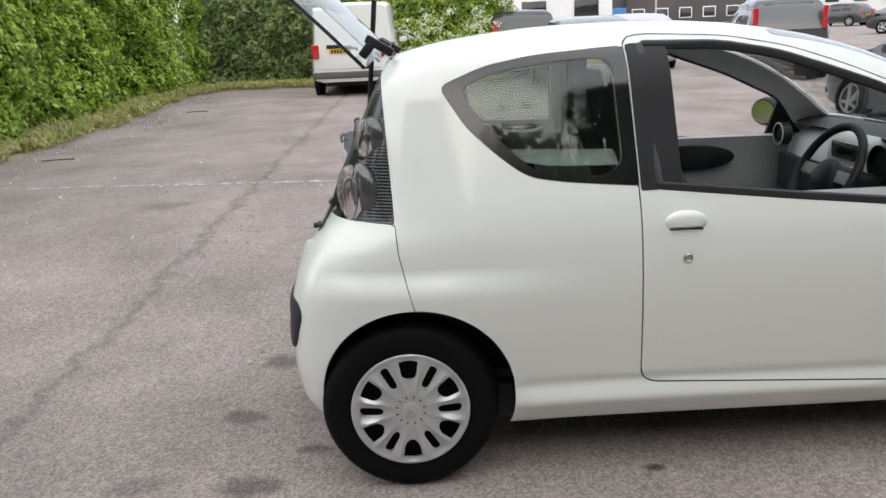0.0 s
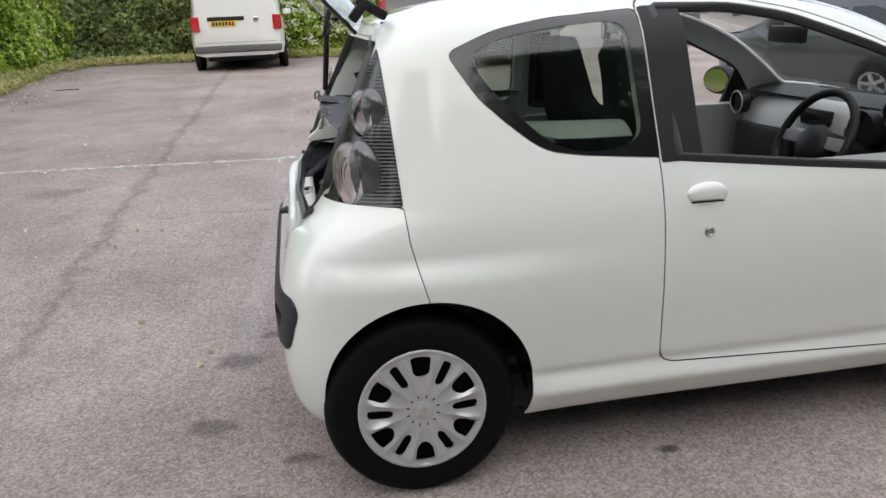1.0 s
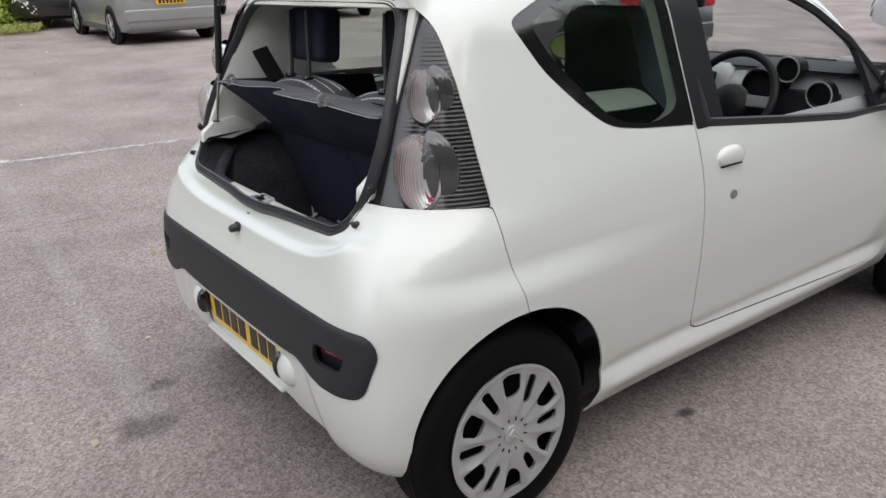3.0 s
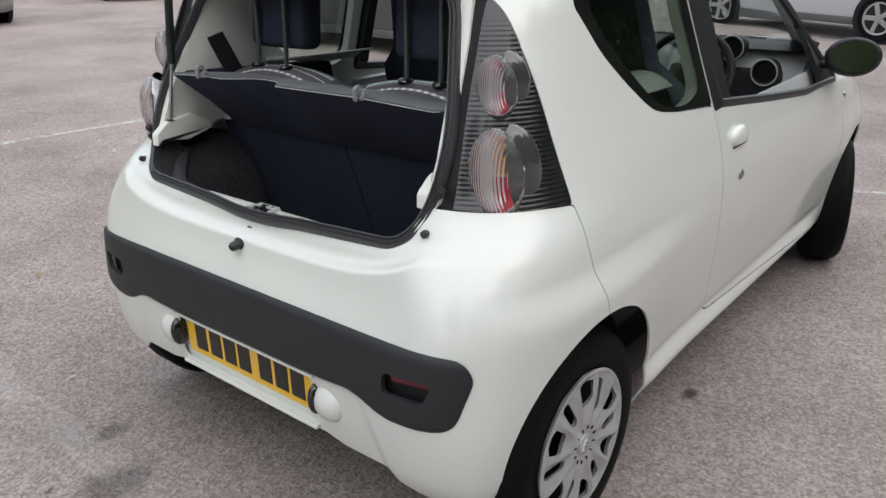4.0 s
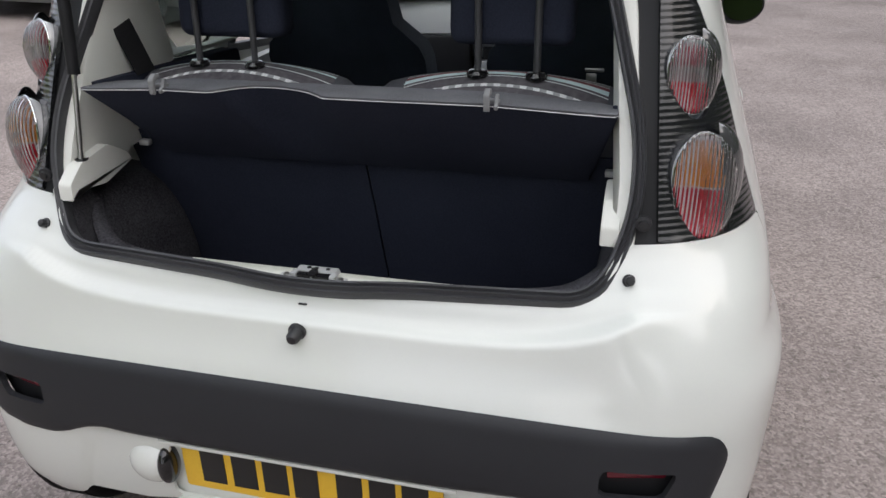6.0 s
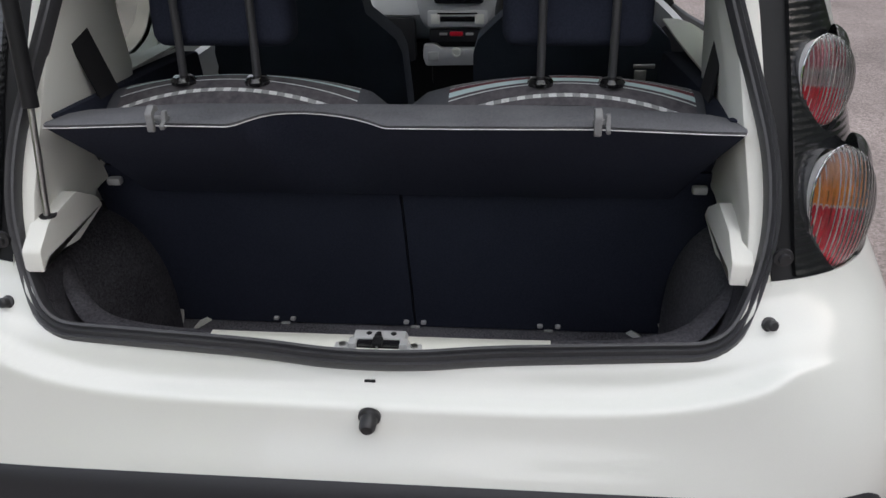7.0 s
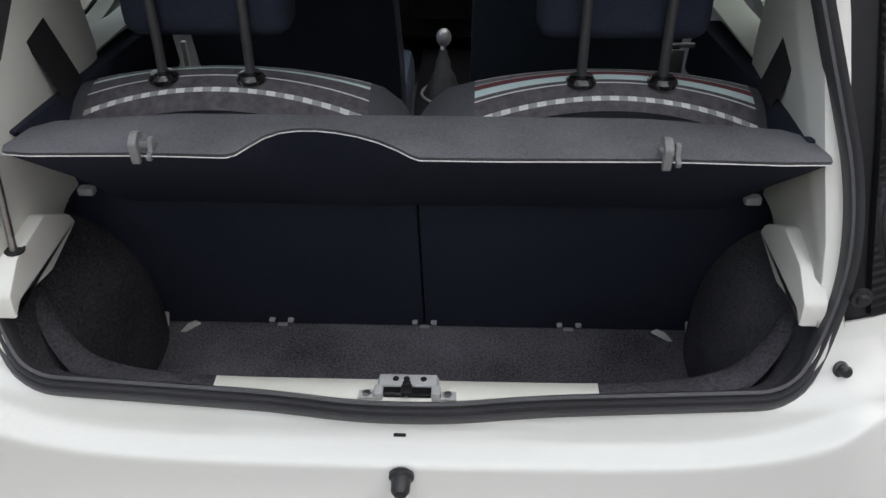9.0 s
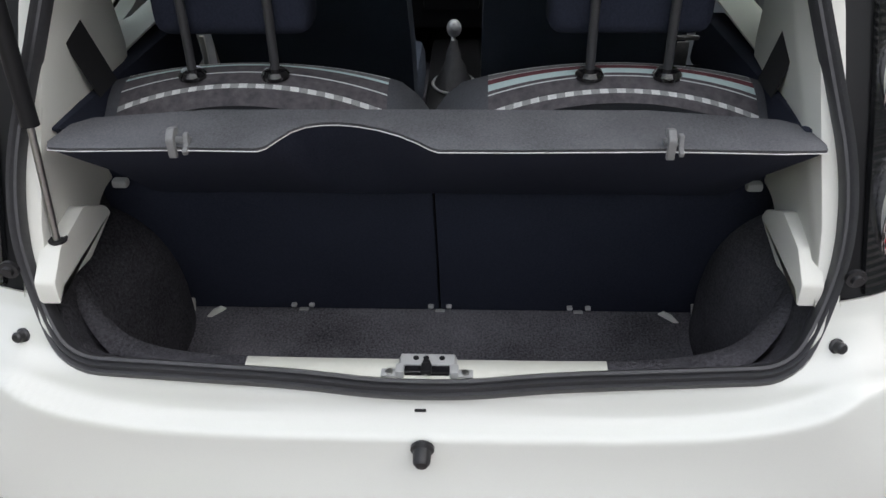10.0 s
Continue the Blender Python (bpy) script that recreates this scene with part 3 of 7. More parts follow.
    # dark liner of the arch
    arc = [(0.322 * math.cos(a), 0.285 + 0.322 * math.sin(a)) for a in np.linspace(-0.05, math.pi + 0.02, 30)]
    vs2 = [[(x + 0.02 + u, side * w, z) for u, z in arc] for w in (0.72, 0.52)]
    bm = loft(vs2, False, False)
    part("arch_liner", bm, BLACKPL, car, "black wheel arch liner")
    part("arch_wall", prism([(x - 0.31, 0.25), *[(x + 0.02 + u, z) for u, z in arc[::-1]], (x + 0.35, 0.25)], "y", min(side * 0.50, side * 0.52), max(side * 0.50, side * 0.52)), BLACKPL, car)


for wx in (0.0, 2.34):
    for s in (-1, 1):
        wheel(wx, s, 20.0 if wx > 1 else 0.0)

# bumper fittings
trim_rule = lambda v: np.where(v[:, 0] < 0.1, inside(TRIM, v[:, 1], v[:, 2]), -0.5)
bv, bf = cut(BV, BF, trim_rule, *[(lambda p: lambda v: -inside(p, v[:, 1], v[:, 2]))(p) for p in REFLEX])
edge = np.clip(trim_rule(bv) / 0.012, 0, 1)
grow = np.stack([-(0.001 + 0.007 * np.sqrt(edge)), np.sign(bv[:, 1]) * 0.006 * np.clip((np.abs(bv[:, 1]) - 0.62) / 0.1, 0, 1), 0 * edge], -1)
trim = skin("bumper_trim", bv + grow, bf, TRIMPL, rear_bumper, 0.012, "matt black bumper strip")
REDLENS = grainy("dark_red_reflector", (0.10, 0.004, 0.012), (0.16, 0.008, 0.02), 300, (0.1, 0.2), 0.05, 8, coat=0.6)
for p in REFLEX:
    bv, bf = cut(BV, BF, (lambda p: lambda v: np.where(v[:, 0] < 0.1, inside(p, v[:, 1], v[:, 2]), -0.5) + 0.020)(p))
    skin("recess", bv + np.array([0.018, 0, 0]), bf, BLACKPL, trim, 0.004)
    u = sum(q[0] for q in p) / len(p)
    s = 1 if u > 0 else -1
    m = pose(0, 0, 0, 0, 0, -s * 13)
    part("reflector", box(bmesh.new(), (float(rear_x(0.56)) + 0.036, u, 0.566), (0.024, 0.095, 0.024), m, 0.004), REDLENS, trim, "dark red reflector")

bay = part("plate_bay", boxes(((-0.368, 0, 0.41), (0.006, 0.60, 0.17)), bevel=0.002), PAINT, rear_bumper)
part("plate_lip", boxes(((-0.379, 0, 0.332), (0.030, 0.560, 0.011)), bevel=0.005, seg=3), PAINT, rear_bumper)
part("plate_brow", boxes(((-0.385, 0, 0.482), (0.034, 0.58, 0.008)), bevel=0.002), PAINT, rear_bumper)
YELLOW = grainy("yellow_plate", (0.72, 0.42, 0.02), (0.80, 0.50, 0.03), 200, (0.25, 0.35), 0.02, 6, coat=0.3)
DARKINK = principled("dark_ink", (0.012, 0.012, 0.012), 0.4)
plate = part("number_plate", prism(rounded([(-0.26, 0.366), (0.26, 0.366), (0.26, 0.477), (-0.26, 0.477)], 0.008), "x", -0.3785, -0.3735), YELLOW, rear_bumper, "yellow number plate")
for y0 in (0.196, 0.130, 0.066, 0.004, -0.082, -0.146, -0.208):
    part("plate_bar", boxes(((-0.3793, y0, 0.421), (0.0016, 0.050, 0.074))), DARKINK, plate)

for s in (-1, 1):
    bm = bmesh.new()
    bmesh.ops.create_uvsphere(bm, u_segments=28, v_segments=16, radius=1.0, matrix=Matrix.Translation((-0.380, s * 0.324, 0.415)) @ Matrix.Diagonal((0.032, 0.052, 0.047, 1)))
    pod = part("plate_lamp_pod", bm, PAINT, rear_bumper, "white rounded plate lamp housing")
    bm = bmesh.new()
    bmesh.ops.create_uvsphere(bm, u_segments=24, v_segments=12, radius=1.0, matrix=Matrix.Translation((-0.386, s * 0.288, 0.418)) @ Matrix.Diagonal((0.029, 0.0185, 0.043, 1)))
    part("plate_lamp", bm, GLOSSBLACK, pod, "black plate lamp")

# bump stops
def stop(x, y, z, tilt, yaw, r=0.0125, long=1.0):
    bm = lathe([(r * 0.8, 0.0), (r * 1.1, 0.004), (r * 1.1, 0.009), (r * 0.85, 0.012), (r * 0.80, 0.028), (r * 0.55, 0.033), (0.0005, 0.034)], 20, "z")
    bmesh.ops.transform(bm, verts=bm.verts, matrix=pose(x, y, z, 0, tilt, yaw) @ Matrix.Diagonal((1, 1, long, 1)))
    part("bump_stop", bm, RUBBER, car, "black rubber bump stop")


stop(-0.346, 0.0, 0.737, -97, 0, 0.0145)
stop(-0.262, -0.541, 0.850, -66, 15, 0.0095, 0.55)
stop(-0.262, 0.548, 0.849, -66, -15, 0.0095, 0.55)

part("drain_slot", boxes(((-0.3125, 0.004, 0.768), (0.006, 0.016, 0.003)), bevel=0.001), BLACKPL, car)

# tailgate opening: black frame, rubber seal, lamps
seal_x = spline([(0.78, -0.312), (0.795, -0.302), (0.81, -0.288), (0.83, -0.272), (0.86, -0.248), (1.0, -0.188), (1.2, -0.096), (1.36, -0.020)])
slope = Vector((-0.9, 0, 0.42)).normalized()
path = [(float(seal_x(z)), y, z) for y, z in SEAL]
lip = [(-0.013, -0.012), (0.021, -0.012), (0.023, 0.000), (0.018, 0.0075), (0.011, 0.0045), (0.006, 0.0115), (-0.001, 0.007), (-0.004, 0.013), (-0.010, 0.012), (-0.014, 0.004)]
mid = Vector((-0.16, 0, 1.05))
rings = []
for i, p in enumerate(path):
    a, b = Vector(path[i - 1]), Vector(path[(i + 1) % len(path)])
    d = (b - a).normalized()
    out = d.cross(slope).normalized()
    if out.dot(Vector(p) - mid) < 0:
        out = -out
    k = min(1.0, max(0.0, (p[2] - 0.80) / 0.12))
    nrm = Vector((-0.55 - 0.35 * k, 0, 0.83 - 0.41 * k)).normalized()
    out = (out - nrm * out.dot(nrm)).normalized()
    rings.append([Vector(p) + out * (u * (0.74 - 0.12 * k) - 0.004 - 0.002 * k) + nrm * (w + 0.004) for u, w in lip])
rings.append(rings[0])
bm = loft(rings, True, False)
bmesh.ops.remove_doubles(bm, verts=bm.verts, dist=1e-6)
part("boot_seal", bm, SEALRUBBER, car, "black rubber boot seal", angle=50)
# frame channel between seal and lamps
def rear_at(y, z):
    """How far back the tail lies at a place across it."""
    p = plan(z)
    p = p[p[:, 0] < XC]
    return float(np.interp(y, p[:, 1], p[:, 0]))


inner_y = lambda z: 0.583 - 0.09 * (z - 0.88)
for s in (-1, 1):
    vs, fs = [], []
    zs = np.linspace(0.892, 1.385, 40)
    for z in zs:
        yi = np.interp(z, [0.80, 0.86, 0.93, 1.05, 1.345, 1.39], [0.45, 0.512, 0.536, 0.537, 0.447, 0.43]) - 0.004
        yo = float(inner_y(z)) + 0.012
        for k in range(5):
            t = k / 4
            dip = 0.010 * math.sin(math.pi * t)
            vs.append(((float(seal_x(z)) + 0.004) * (1 - t) + (rear_at(yo, z) + 0.004) * t + dip * 0.6, s * (yi + (yo - yi) * t), z))
    for j in range(len(zs) - 1):
        for k in range(4):
            a = j * 5 + k
            q = (a, a + 1, a + 6, a + 5)
            fs.append(q if s < 0 else q[::-1])
    skin("opening_frame", np.array(vs), fs, BLACKPL, car, 0.006, "black frame beside the boot opening")
    part("frame_bolt", lathe([(0.013, 0.0), (0.013, -0.006), (0.008, -0.007), (0.007, -0.012), (0.0005, -0.012)], 18, "x", (-0.226, s * 0.556, 0.936)), RUBBER, car)
# steel edge behind the seal, up to the roof
bm = bmesh.new()
bv, bf = cut(BV, BF, lambda v: np.where(v[:, 0] < 0.3, np.minimum(v[:, 2] - 1.335, np.minimum(1.40 - v[:, 2], 0.58 - np.abs(v[:, 1]))), -1), lambda v: 0.2 - v[:, 0],
             lambda v: -inside(SEAL, v[:, 1], v[:, 2]) + 0.01)
skin("roof_edge", bv + np.array([0.006, 0, -0.002]), bf, CREAM, car, 0.006)
bm.free()

# tail lamps
LAMPGLASS = grainy("smoked_lamp_cover", (0.010, 0.011, 0.012), (0.017, 0.018, 0.020), 200, (0.14, 0.22), 0.0, 5, coat=0.5)
nt = LAMPGLASS.node_tree
co = nt.nodes.new("ShaderNodeTexCoord")
sep = nt.nodes.new("ShaderNodeSeparateXYZ")
mul = nt.nodes.new("ShaderNodeMath")
mul.operation = "MULTIPLY"
mul.inputs[1].default_value = 2 * math.pi / 0.0096
sn = nt.nodes.new("ShaderNodeMath")
sn.operation = "SINE"
bp = nt.nodes.new("ShaderNodeBump")
bp.inputs["Strength"].default_value, bp.inputs["Distance"].default_value = 0.22, 0.0016
nt.links.new(co.outputs["Object"], sep.inputs[0])
nt.links.new(sep.outputs["Z"], mul.inputs[0])
nt.links.new(mul.outputs[0], sn.inputs[0])
nt.links.new(sn.outputs[0], bp.inputs["Height"])
nt.links.new(bp.outputs[0], nt.nodes["Principled BSDF"].inputs["Normal"])
SMOKE = grainy("smoked_grey_blister", (0.040, 0.042, 0.043), (0.060, 0.062, 0.063), 100, (0.08, 0.14), 0.0, 5, coat=1.0)


def lens_material(name, colours):
    """The coloured body inside a lamp: colours by height from the bottom up, with glints of its flutes put into the
    colour.
    """
    m = principled(name, (0.5, 0.5, 0.5), 0.16, 0.0, 0.6)
    t = m.node_tree
    n, l = t.nodes, t.links
    b = n["Principled BSDF"]
    cc = n.new("ShaderNodeTexCoord")
    sp = n.new("ShaderNodeSeparateXYZ")
    l.new(cc.outputs["Generated"], sp.inputs[0])
    wob = n.new("ShaderNodeTexNoise")
    wob.inputs["Scale"].default_value, wob.inputs["Detail"].default_value = 3.0, 2
    l.new(cc.outputs["Generated"], wob.inputs["Vector"])
    rp = n.new("ShaderNodeValToRGB")
    while len(rp.color_ramp.elements) < len(colours):
        rp.color_ramp.elements.new(0.5)
    for e, (pos, col) in zip(rp.color_ramp.elements, colours):
        e.position, e.color = pos, (*col, 1)
    l.new(math_node(t, "MULTIPLY_ADD", math_node(t, "SUBTRACT", wob.outputs[0], 0.5), 0.05, sp.outputs["Z"]), rp.inputs[0])
    flute = math_node(t, "SINE", math_node(t, "MULTIPLY", sp.outputs["Y"], 2 * math.pi * 15))
    b1 = n.new("ShaderNodeBump")
    b1.inputs["Strength"].default_value, b1.inputs["Distance"].default_value = 0.9, 0.0022
    l.new(flute, b1.inputs["Height"])
    l.new(b1.outputs[0], b.inputs["Normal"])
    # upright lighter and darker streaks: light caught by the flutes, painted in
    glint = n.new("ShaderNodeTexNoise")
    glint.inputs["Scale"].default_value, glint.inputs["Detail"].default_value = 4, 3
    mp = n.new("ShaderNodeMapping")
    mp.inputs["Scale"].default_value = (1, 7, 0.9)
    l.new(cc.outputs["Generated"], mp.inputs[0])
    l.new(mp.outputs[0], glint.inputs["Vector"])
    vm = n.new("ShaderNodeMapRange")
    vm.inputs[1].default_value, vm.inputs[2].default_value, vm.inputs[3].default_value, vm.inputs[4].default_value = 0.34, 0.68, 0.75, 1.40
    l.new(math_node(t, "MULTIPLY_ADD", flute, 0.05, glint.outputs[0]), vm.inputs[0])
    hv = n.new("ShaderNodeHueSaturation")
    l.new(vm.outputs[0], hv.inputs["Value"])
    l.new(rp.outputs[0], hv.inputs["Color"])
    l.new(hv.outputs[0], b.inputs["Base Color"])
    return m


LENS_LOW = lens_material("amber_over_red_lens", [(0.0, (0.74, 0.03, 0.06)), (0.14, (0.68, 0.015, 0.04)), (0.40, (0.62, 0.01, 0.03)), (0.43, (0.64, 0.02, 0.04)), (0.445, (0.86, 0.78, 0.70)), (0.46, (0.90, 0.30, 0.05)), (0.60, (0.92, 0.34, 0.06)), (0.75, (0.88, 0.40, 0.16)), (1.0, (0.80, 0.50, 0.36))])
LENS_UP = lens_material("red_and_clear_lens", [(0.0, (0.74, 0.02, 0.05)), (0.38, (0.80, 0.012, 0.035)), (0.41, (0.56, 0.40, 0.42)), (0.58, (0.62, 0.55, 0.56)), (0.66, (0.62, 0.20, 0.24)), (0.90, (0.64, 0.14, 0.18)), (1.0, (0.66, 0.40, 0.42))])
REFLECTOR = principled("silvered_reflector", (0.86, 0.86, 0.87), 0.30, 0.45)
CLEARLENS = glass("clear_fluted_lens", (0.97, 0.97, 0.97), 0.02, 1.35)
nt = CLEARLENS.node_tree
co = nt.nodes.new("ShaderNodeTexCoord")
sep = nt.nodes.new("ShaderNodeSeparateXYZ")
nt.links.new(co.outputs["Generated"], sep.inputs[0])
bp = nt.nodes.new("ShaderNodeBump")
bp.inputs["Strength"].default_value, bp.inputs["Distance"].default_value = 0.35, 0.0014
nt.links.new(math_node(nt, "SINE", math_node(nt, "MULTIPLY", sep.outputs["Y"], 2 * math.pi * 16)), bp.inputs["Height"])
nt.links.new(bp.outputs[0], nt.nodes["Principled BSDF"].inputs["Normal"])


def egg(c, t_, n_, size, tilt):
    """The turn and stretch of an egg-shaped bulge; tilt leans its top along t_."""
    up_ = (Vector((0, 0, 1)) + t_ * tilt)
    return Matrix.Translation(c) @ Matrix((t_ * size[0], n_ * size[1], up_ * size[2])).transposed().to_4x4()


for s in (-1, 1):
    eggs = []
    for yc, zc, size, rim_at, mat, word in ((0.645, 0.969, (0.060, 0.050, 0.097), -0.015, LENS_LOW, "amber and red filter"), (0.612, 1.138, (0.044, 0.043, 0.066), -0.013, LENS_UP, "red and clear filter")):
        p = plan(zc)
        p = p[p[:, 0] < 0.1]
        i = int(np.argmin(np.abs(p[:, 1] - yc)))
        t_ = Vector((p[i + 2, 0] - p[i - 2, 0], s * (p[i + 2, 1] - p[i - 2, 1]), 0)).normalized()
        n_ = Vector((-abs(t_.y), s * abs(t_.x), 0.16)).normalized()
        c = Vector((p[i, 0], s * p[i, 1], zc)) - n_ * 0.008
        eggs.append((c, t_, n_, size, rim_at, mat, word))

    def openings(v):
        """Above zero outside the two round openings of the cover."""
        out = np.full(len(v), 1.0)
        for c, t_, n_, size, *_ in eggs:
            d = v - np.array(c)
            a, b = d @ np.array(t_) / size[0], d[:, 2] / size[2]
            out = np.minimum(out, np.hypot(a + 0.08 * b, b) - 0.90)
        return out

    rule = lambda v: np.minimum(np.minimum(np.where(v[:, 0] < -0.12, np.minimum(inside(REARCUT, v[:, 0], v[:, 2]), lamp_foot(v)), inside(REARCUT, v[:, 0], v[:, 2])) - 0.0015, s * v[:, 1] - (0.583 - 0.09 * (v[:, 2] - 0.88))), 0.30 - v[:, 0])
    bv, bf = cut(BV, BF, rule, openings)
    lamp = skin("tail_lamp", bv, bf, LAMPGLASS, car, 0.008, "dark smoked tail lamp with two round lenses")
    for c, t_, n_, size, rim_at, mat, word in eggs:
        m = egg(c, t_, n_, size, -0.08)
        back = (t_ * 0.2 - n_ * 0.98).normalized()
        bm = bmesh.new()
        bmesh.ops.create_uvsphere(bm, u_segments=48, v_segments=30, radius=1.0, matrix=m)
        bmesh.ops.bisect_plane(bm, geom=bm.verts[:] + bm.edges[:] + bm.faces[:], plane_co=c + back * rim_at, plane_no=back, clear_outer=True)
        shell = part("lens", bm, CLEARLENS, lamp, "clear fluted lens cover")
        so = shell.modifiers.new("thickness", "SOLIDIFY")
        so.thickness = 0.002
        shell.visible_shadow = False
        bm = bmesh.new()
        bowl = m @ Matrix.Diagonal((0.97, 1.0, 0.97, 1))
        bmesh.ops.create_uvsphere(bm, u_segments=48, v_segments=30, radius=1.0, matrix=bowl)
        bmesh.ops.bisect_plane(bm, geom=bm.verts[:] + bm.edges[:] + bm.faces[:], plane_co=c + back * rim_at, plane_no=-back, clear_outer=True)
        part("reflector", bm, REFLECTOR, lamp, "silvered reflector")
        bm = bmesh.new()
        out_ = t_ if t_.y * s > 0 else -t_
        bmesh.ops.create_uvsphere(bm, u_segments=48, v_segments=30, radius=1.0, matrix=m @ Matrix.Diagonal((0.90, 0.90, 0.93, 1)))
        for at_, no_ in ((c + back * (abs(rim_at) * 0.2), -back), (c - out_ * size[0] * 0.15, -(out_ * 0.9 + n_ * 0.4).normalized())):
            bmesh.ops.bisect_plane(bm, geom=bm.verts[:] + bm.edges[:] + bm.faces[:], plane_co=at_, plane_no=no_, clear_outer=True)
        part("lens_filter", bm, mat, lamp, word)
        bm = bmesh.new()
        bmesh.ops.create_uvsphere(bm, u_segments=40, v_segments=24, radius=1.0, matrix=Matrix.Translation(t_ * size[0] * 0.50 - n_ * 0.010 + Vector((0, 0, 0.012))) @ m @ Matrix.Diagonal((1.06, 0.70, 1.0, 1)))
        bmesh.ops.bisect_plane(bm, geom=bm.verts[:] + bm.edges[:] + bm.faces[:], plane_co=c + t_ * size[0] * 0.62, plane_no=(-t_ - n_ * 0.9).normalized(), clear_outer=True)
        part("lamp_blister", bm, SMOKE, lamp, "smoked grey blister")
        # bright rim along the edge of the lens
        loc = m.to_3x3().transposed() @ back
        k = rim_at / loc.length
        a_ = loc.normalized()
        e1 = a_.cross(Vector((0.3, 0.2, 0.9))).normalized()
        e2 = a_.cross(e1)
        rad = math.sqrt(max(0.05, 1 - k * k))
        ring = [m @ (a_ * k + (e1 * math.cos(a) + e2 * math.sin(a)) * rad) for a in np.linspace(0, 2 * math.pi, 49)[:-1]]
        part("lens_ring", sweep(ring, circle(0.0021, 8), back, closed=True), CHROME, lamp)

# ---------- tailgate, raised ----------
hatch_m = Matrix.Translation((-0.035, 0, 1.415)) @ pose(0, 0, 0, 0, 46, 0)
# local: -x runs away from the hinge, z out of the glass
def hatch_pt(u, y, h=0.0):
    return hatch_m @ Vector((-u, y, h - 0.10 * u * u + 0.03 * u))


us = np.linspace(0.0, 0.62, 16)
gv, gf = [], []
for u in us:
    w = 0.50 + 0.05 * min(1, u / 0.4) - 0.10 * max(0, (u - 0.5) / 0.12) ** 2
    for k in range(17):
        t = -1 + k / 8
        p = hatch_pt(u, w * t, -0.085 * t * t)
        gv.append(tuple(p))
for j in range(len(us) - 1):
    for k in range(16):
        a = j * 17 + k
        gf.append((a, a + 1, a + 18, a + 17))
tailgate = skin("tailgate", np.array(gv), gf, WINGLASS, car, 0.005, "raised all-glass tailgate")
tailgate.visible_shadow = False
border = [gv[j * 17] for j in range(len(us))] + [gv[(len(us) - 1) * 17 + k] for k in range(1, 17)] + [gv[j * 17 + 16] for j in range(len(us) - 2, -1, -1)]
part("tailgate_edge", sweep(border, circle(0.006, 8), Vector((0.5, 0, 0.8))), GLOSSBLACK, tailgate)
for s in (-1, 1):
    bm = bmesh.new()
    box(bm, (-0.045, s * 0.47, 1.425), (0.10, 0.05, 0.028), pose(0, 0, 0, 0, 32, 0), 0.008)
    box(bm, (-0.085, s * 0.475, 1.415), (0.03, 0.045, 0.06), pose(0, 0, 0, 0, 40, 0), 0.008)
    part("hinge", bm, BLACKPL, tailgate, "black tailgate hinge")
bm = bmesh.new()
box(bm, (-0.05, 0.0, 1.43), (0.05, 0.16, 0.03), pose(0, 0, 0, 0, 30, 0), 0.010)
part("wiper_motor_cover", bm, BLACKPL, tailgate)
# gas strut: slim bright rod in a black cylinder
strut = part("gas_strut", tube([(-0.160, 0.500, 1.115), (-0.105, 0.497, 1.62)], 0.0115, 14), BLACKPL, car, "black gas strut")
part("strut_rod", tube([(-0.192, 0.502, 0.945), (-0.160, 0.500, 1.118)], 0.0048, 12), METAL, strut, "slim steel rod")
# coiled cable
coil = []
for i in range(260):
    t = i / 259
    base = Vector((-0.15, 0.44, 1.33)).lerp(Vector((-0.115, 0.40, 1.45)), t)
    a = 2 * math.pi * 17 * t
    coil.append(base + Vector((0.009 * math.cos(a), 0.009 * math.sin(a), 0.003 * math.sin(a))))
part("coiled_cable", tube(coil, 0.0026, 6), RUBBER, car, "black coiled cable")

# ---------- boot ----------
floor_bm = prism(rounded([(-0.262, -0.30), (-0.255, -0.44), (-0.16, -0.52), (0.10, -0.52), (0.20, -0.53), (0.20, 0.53), (0.10, 0.52), (-0.16, 0.52), (-0.255, 0.44), (-0.262, 0.30)], 0.02), "z", 0.535, 0.556, 0.004)
part("boot_floor", floor_bm, CARPET, car, "dark grey boot carpet")
# inner wall below the sill
def rear_wall(z):
    return float(np.interp(z, [0.55, 0.70, 0.795], [-0.235, -0.255, -0.262]))


vs, fs = [], []
zs = np.linspace(0.54, 0.802, 12)
ys = np.linspace(-0.53, 0.53, 41)
for z in zs:
    for y in ys:
        vs.append((rear_wall(z) + 0.13 * (abs(y) / 0.53) ** 6, y, z))
for j in range(len(zs) - 1):
    for k in range(len(ys) - 1):
        a = j * len(ys) + k
        fs.append((a, a + 1, a + len(ys) + 1, a + len(ys)))
skin("rear_lining", np.array(vs), fs, SHADECARPET, car, 0.006, "dark carpet lining, made darker for shade")
# ledge on top of the lining, bare painted in the middle
for y0, y1, mat, word in ((-0.53, -0.25, SHADECARPET, "carpeted ledge"), (-0.25, 0.25, CREAM, "bare white painted sill"), (0.25, 0.53, SHADECARPET, "carpeted ledge")):
    vs, fs = [], []
    yy = np.linspace(y0, y1, 15)
    for y in yy:
        back = 0.13 * (abs(y) / 0.53) ** 6
        z = 0.802 + 0.061 * max(0, (abs(y) - 0.42) / 0.11) ** 2
        vs += [(-0.292 + back, y, z - 0.010), (-0.280 + back, y, z), (-0.251 + back, y, z + 0.001), (-0.246 + back, y, z - 0.008)]
    for j in range(len(yy) - 1):
        for k in range(3):
            a = j * 4 + k
            fs.append((a, a + 1, a + 5, a + 4))
    skin("boot_ledge", np.array(vs), fs, mat, car, 0.004, word)
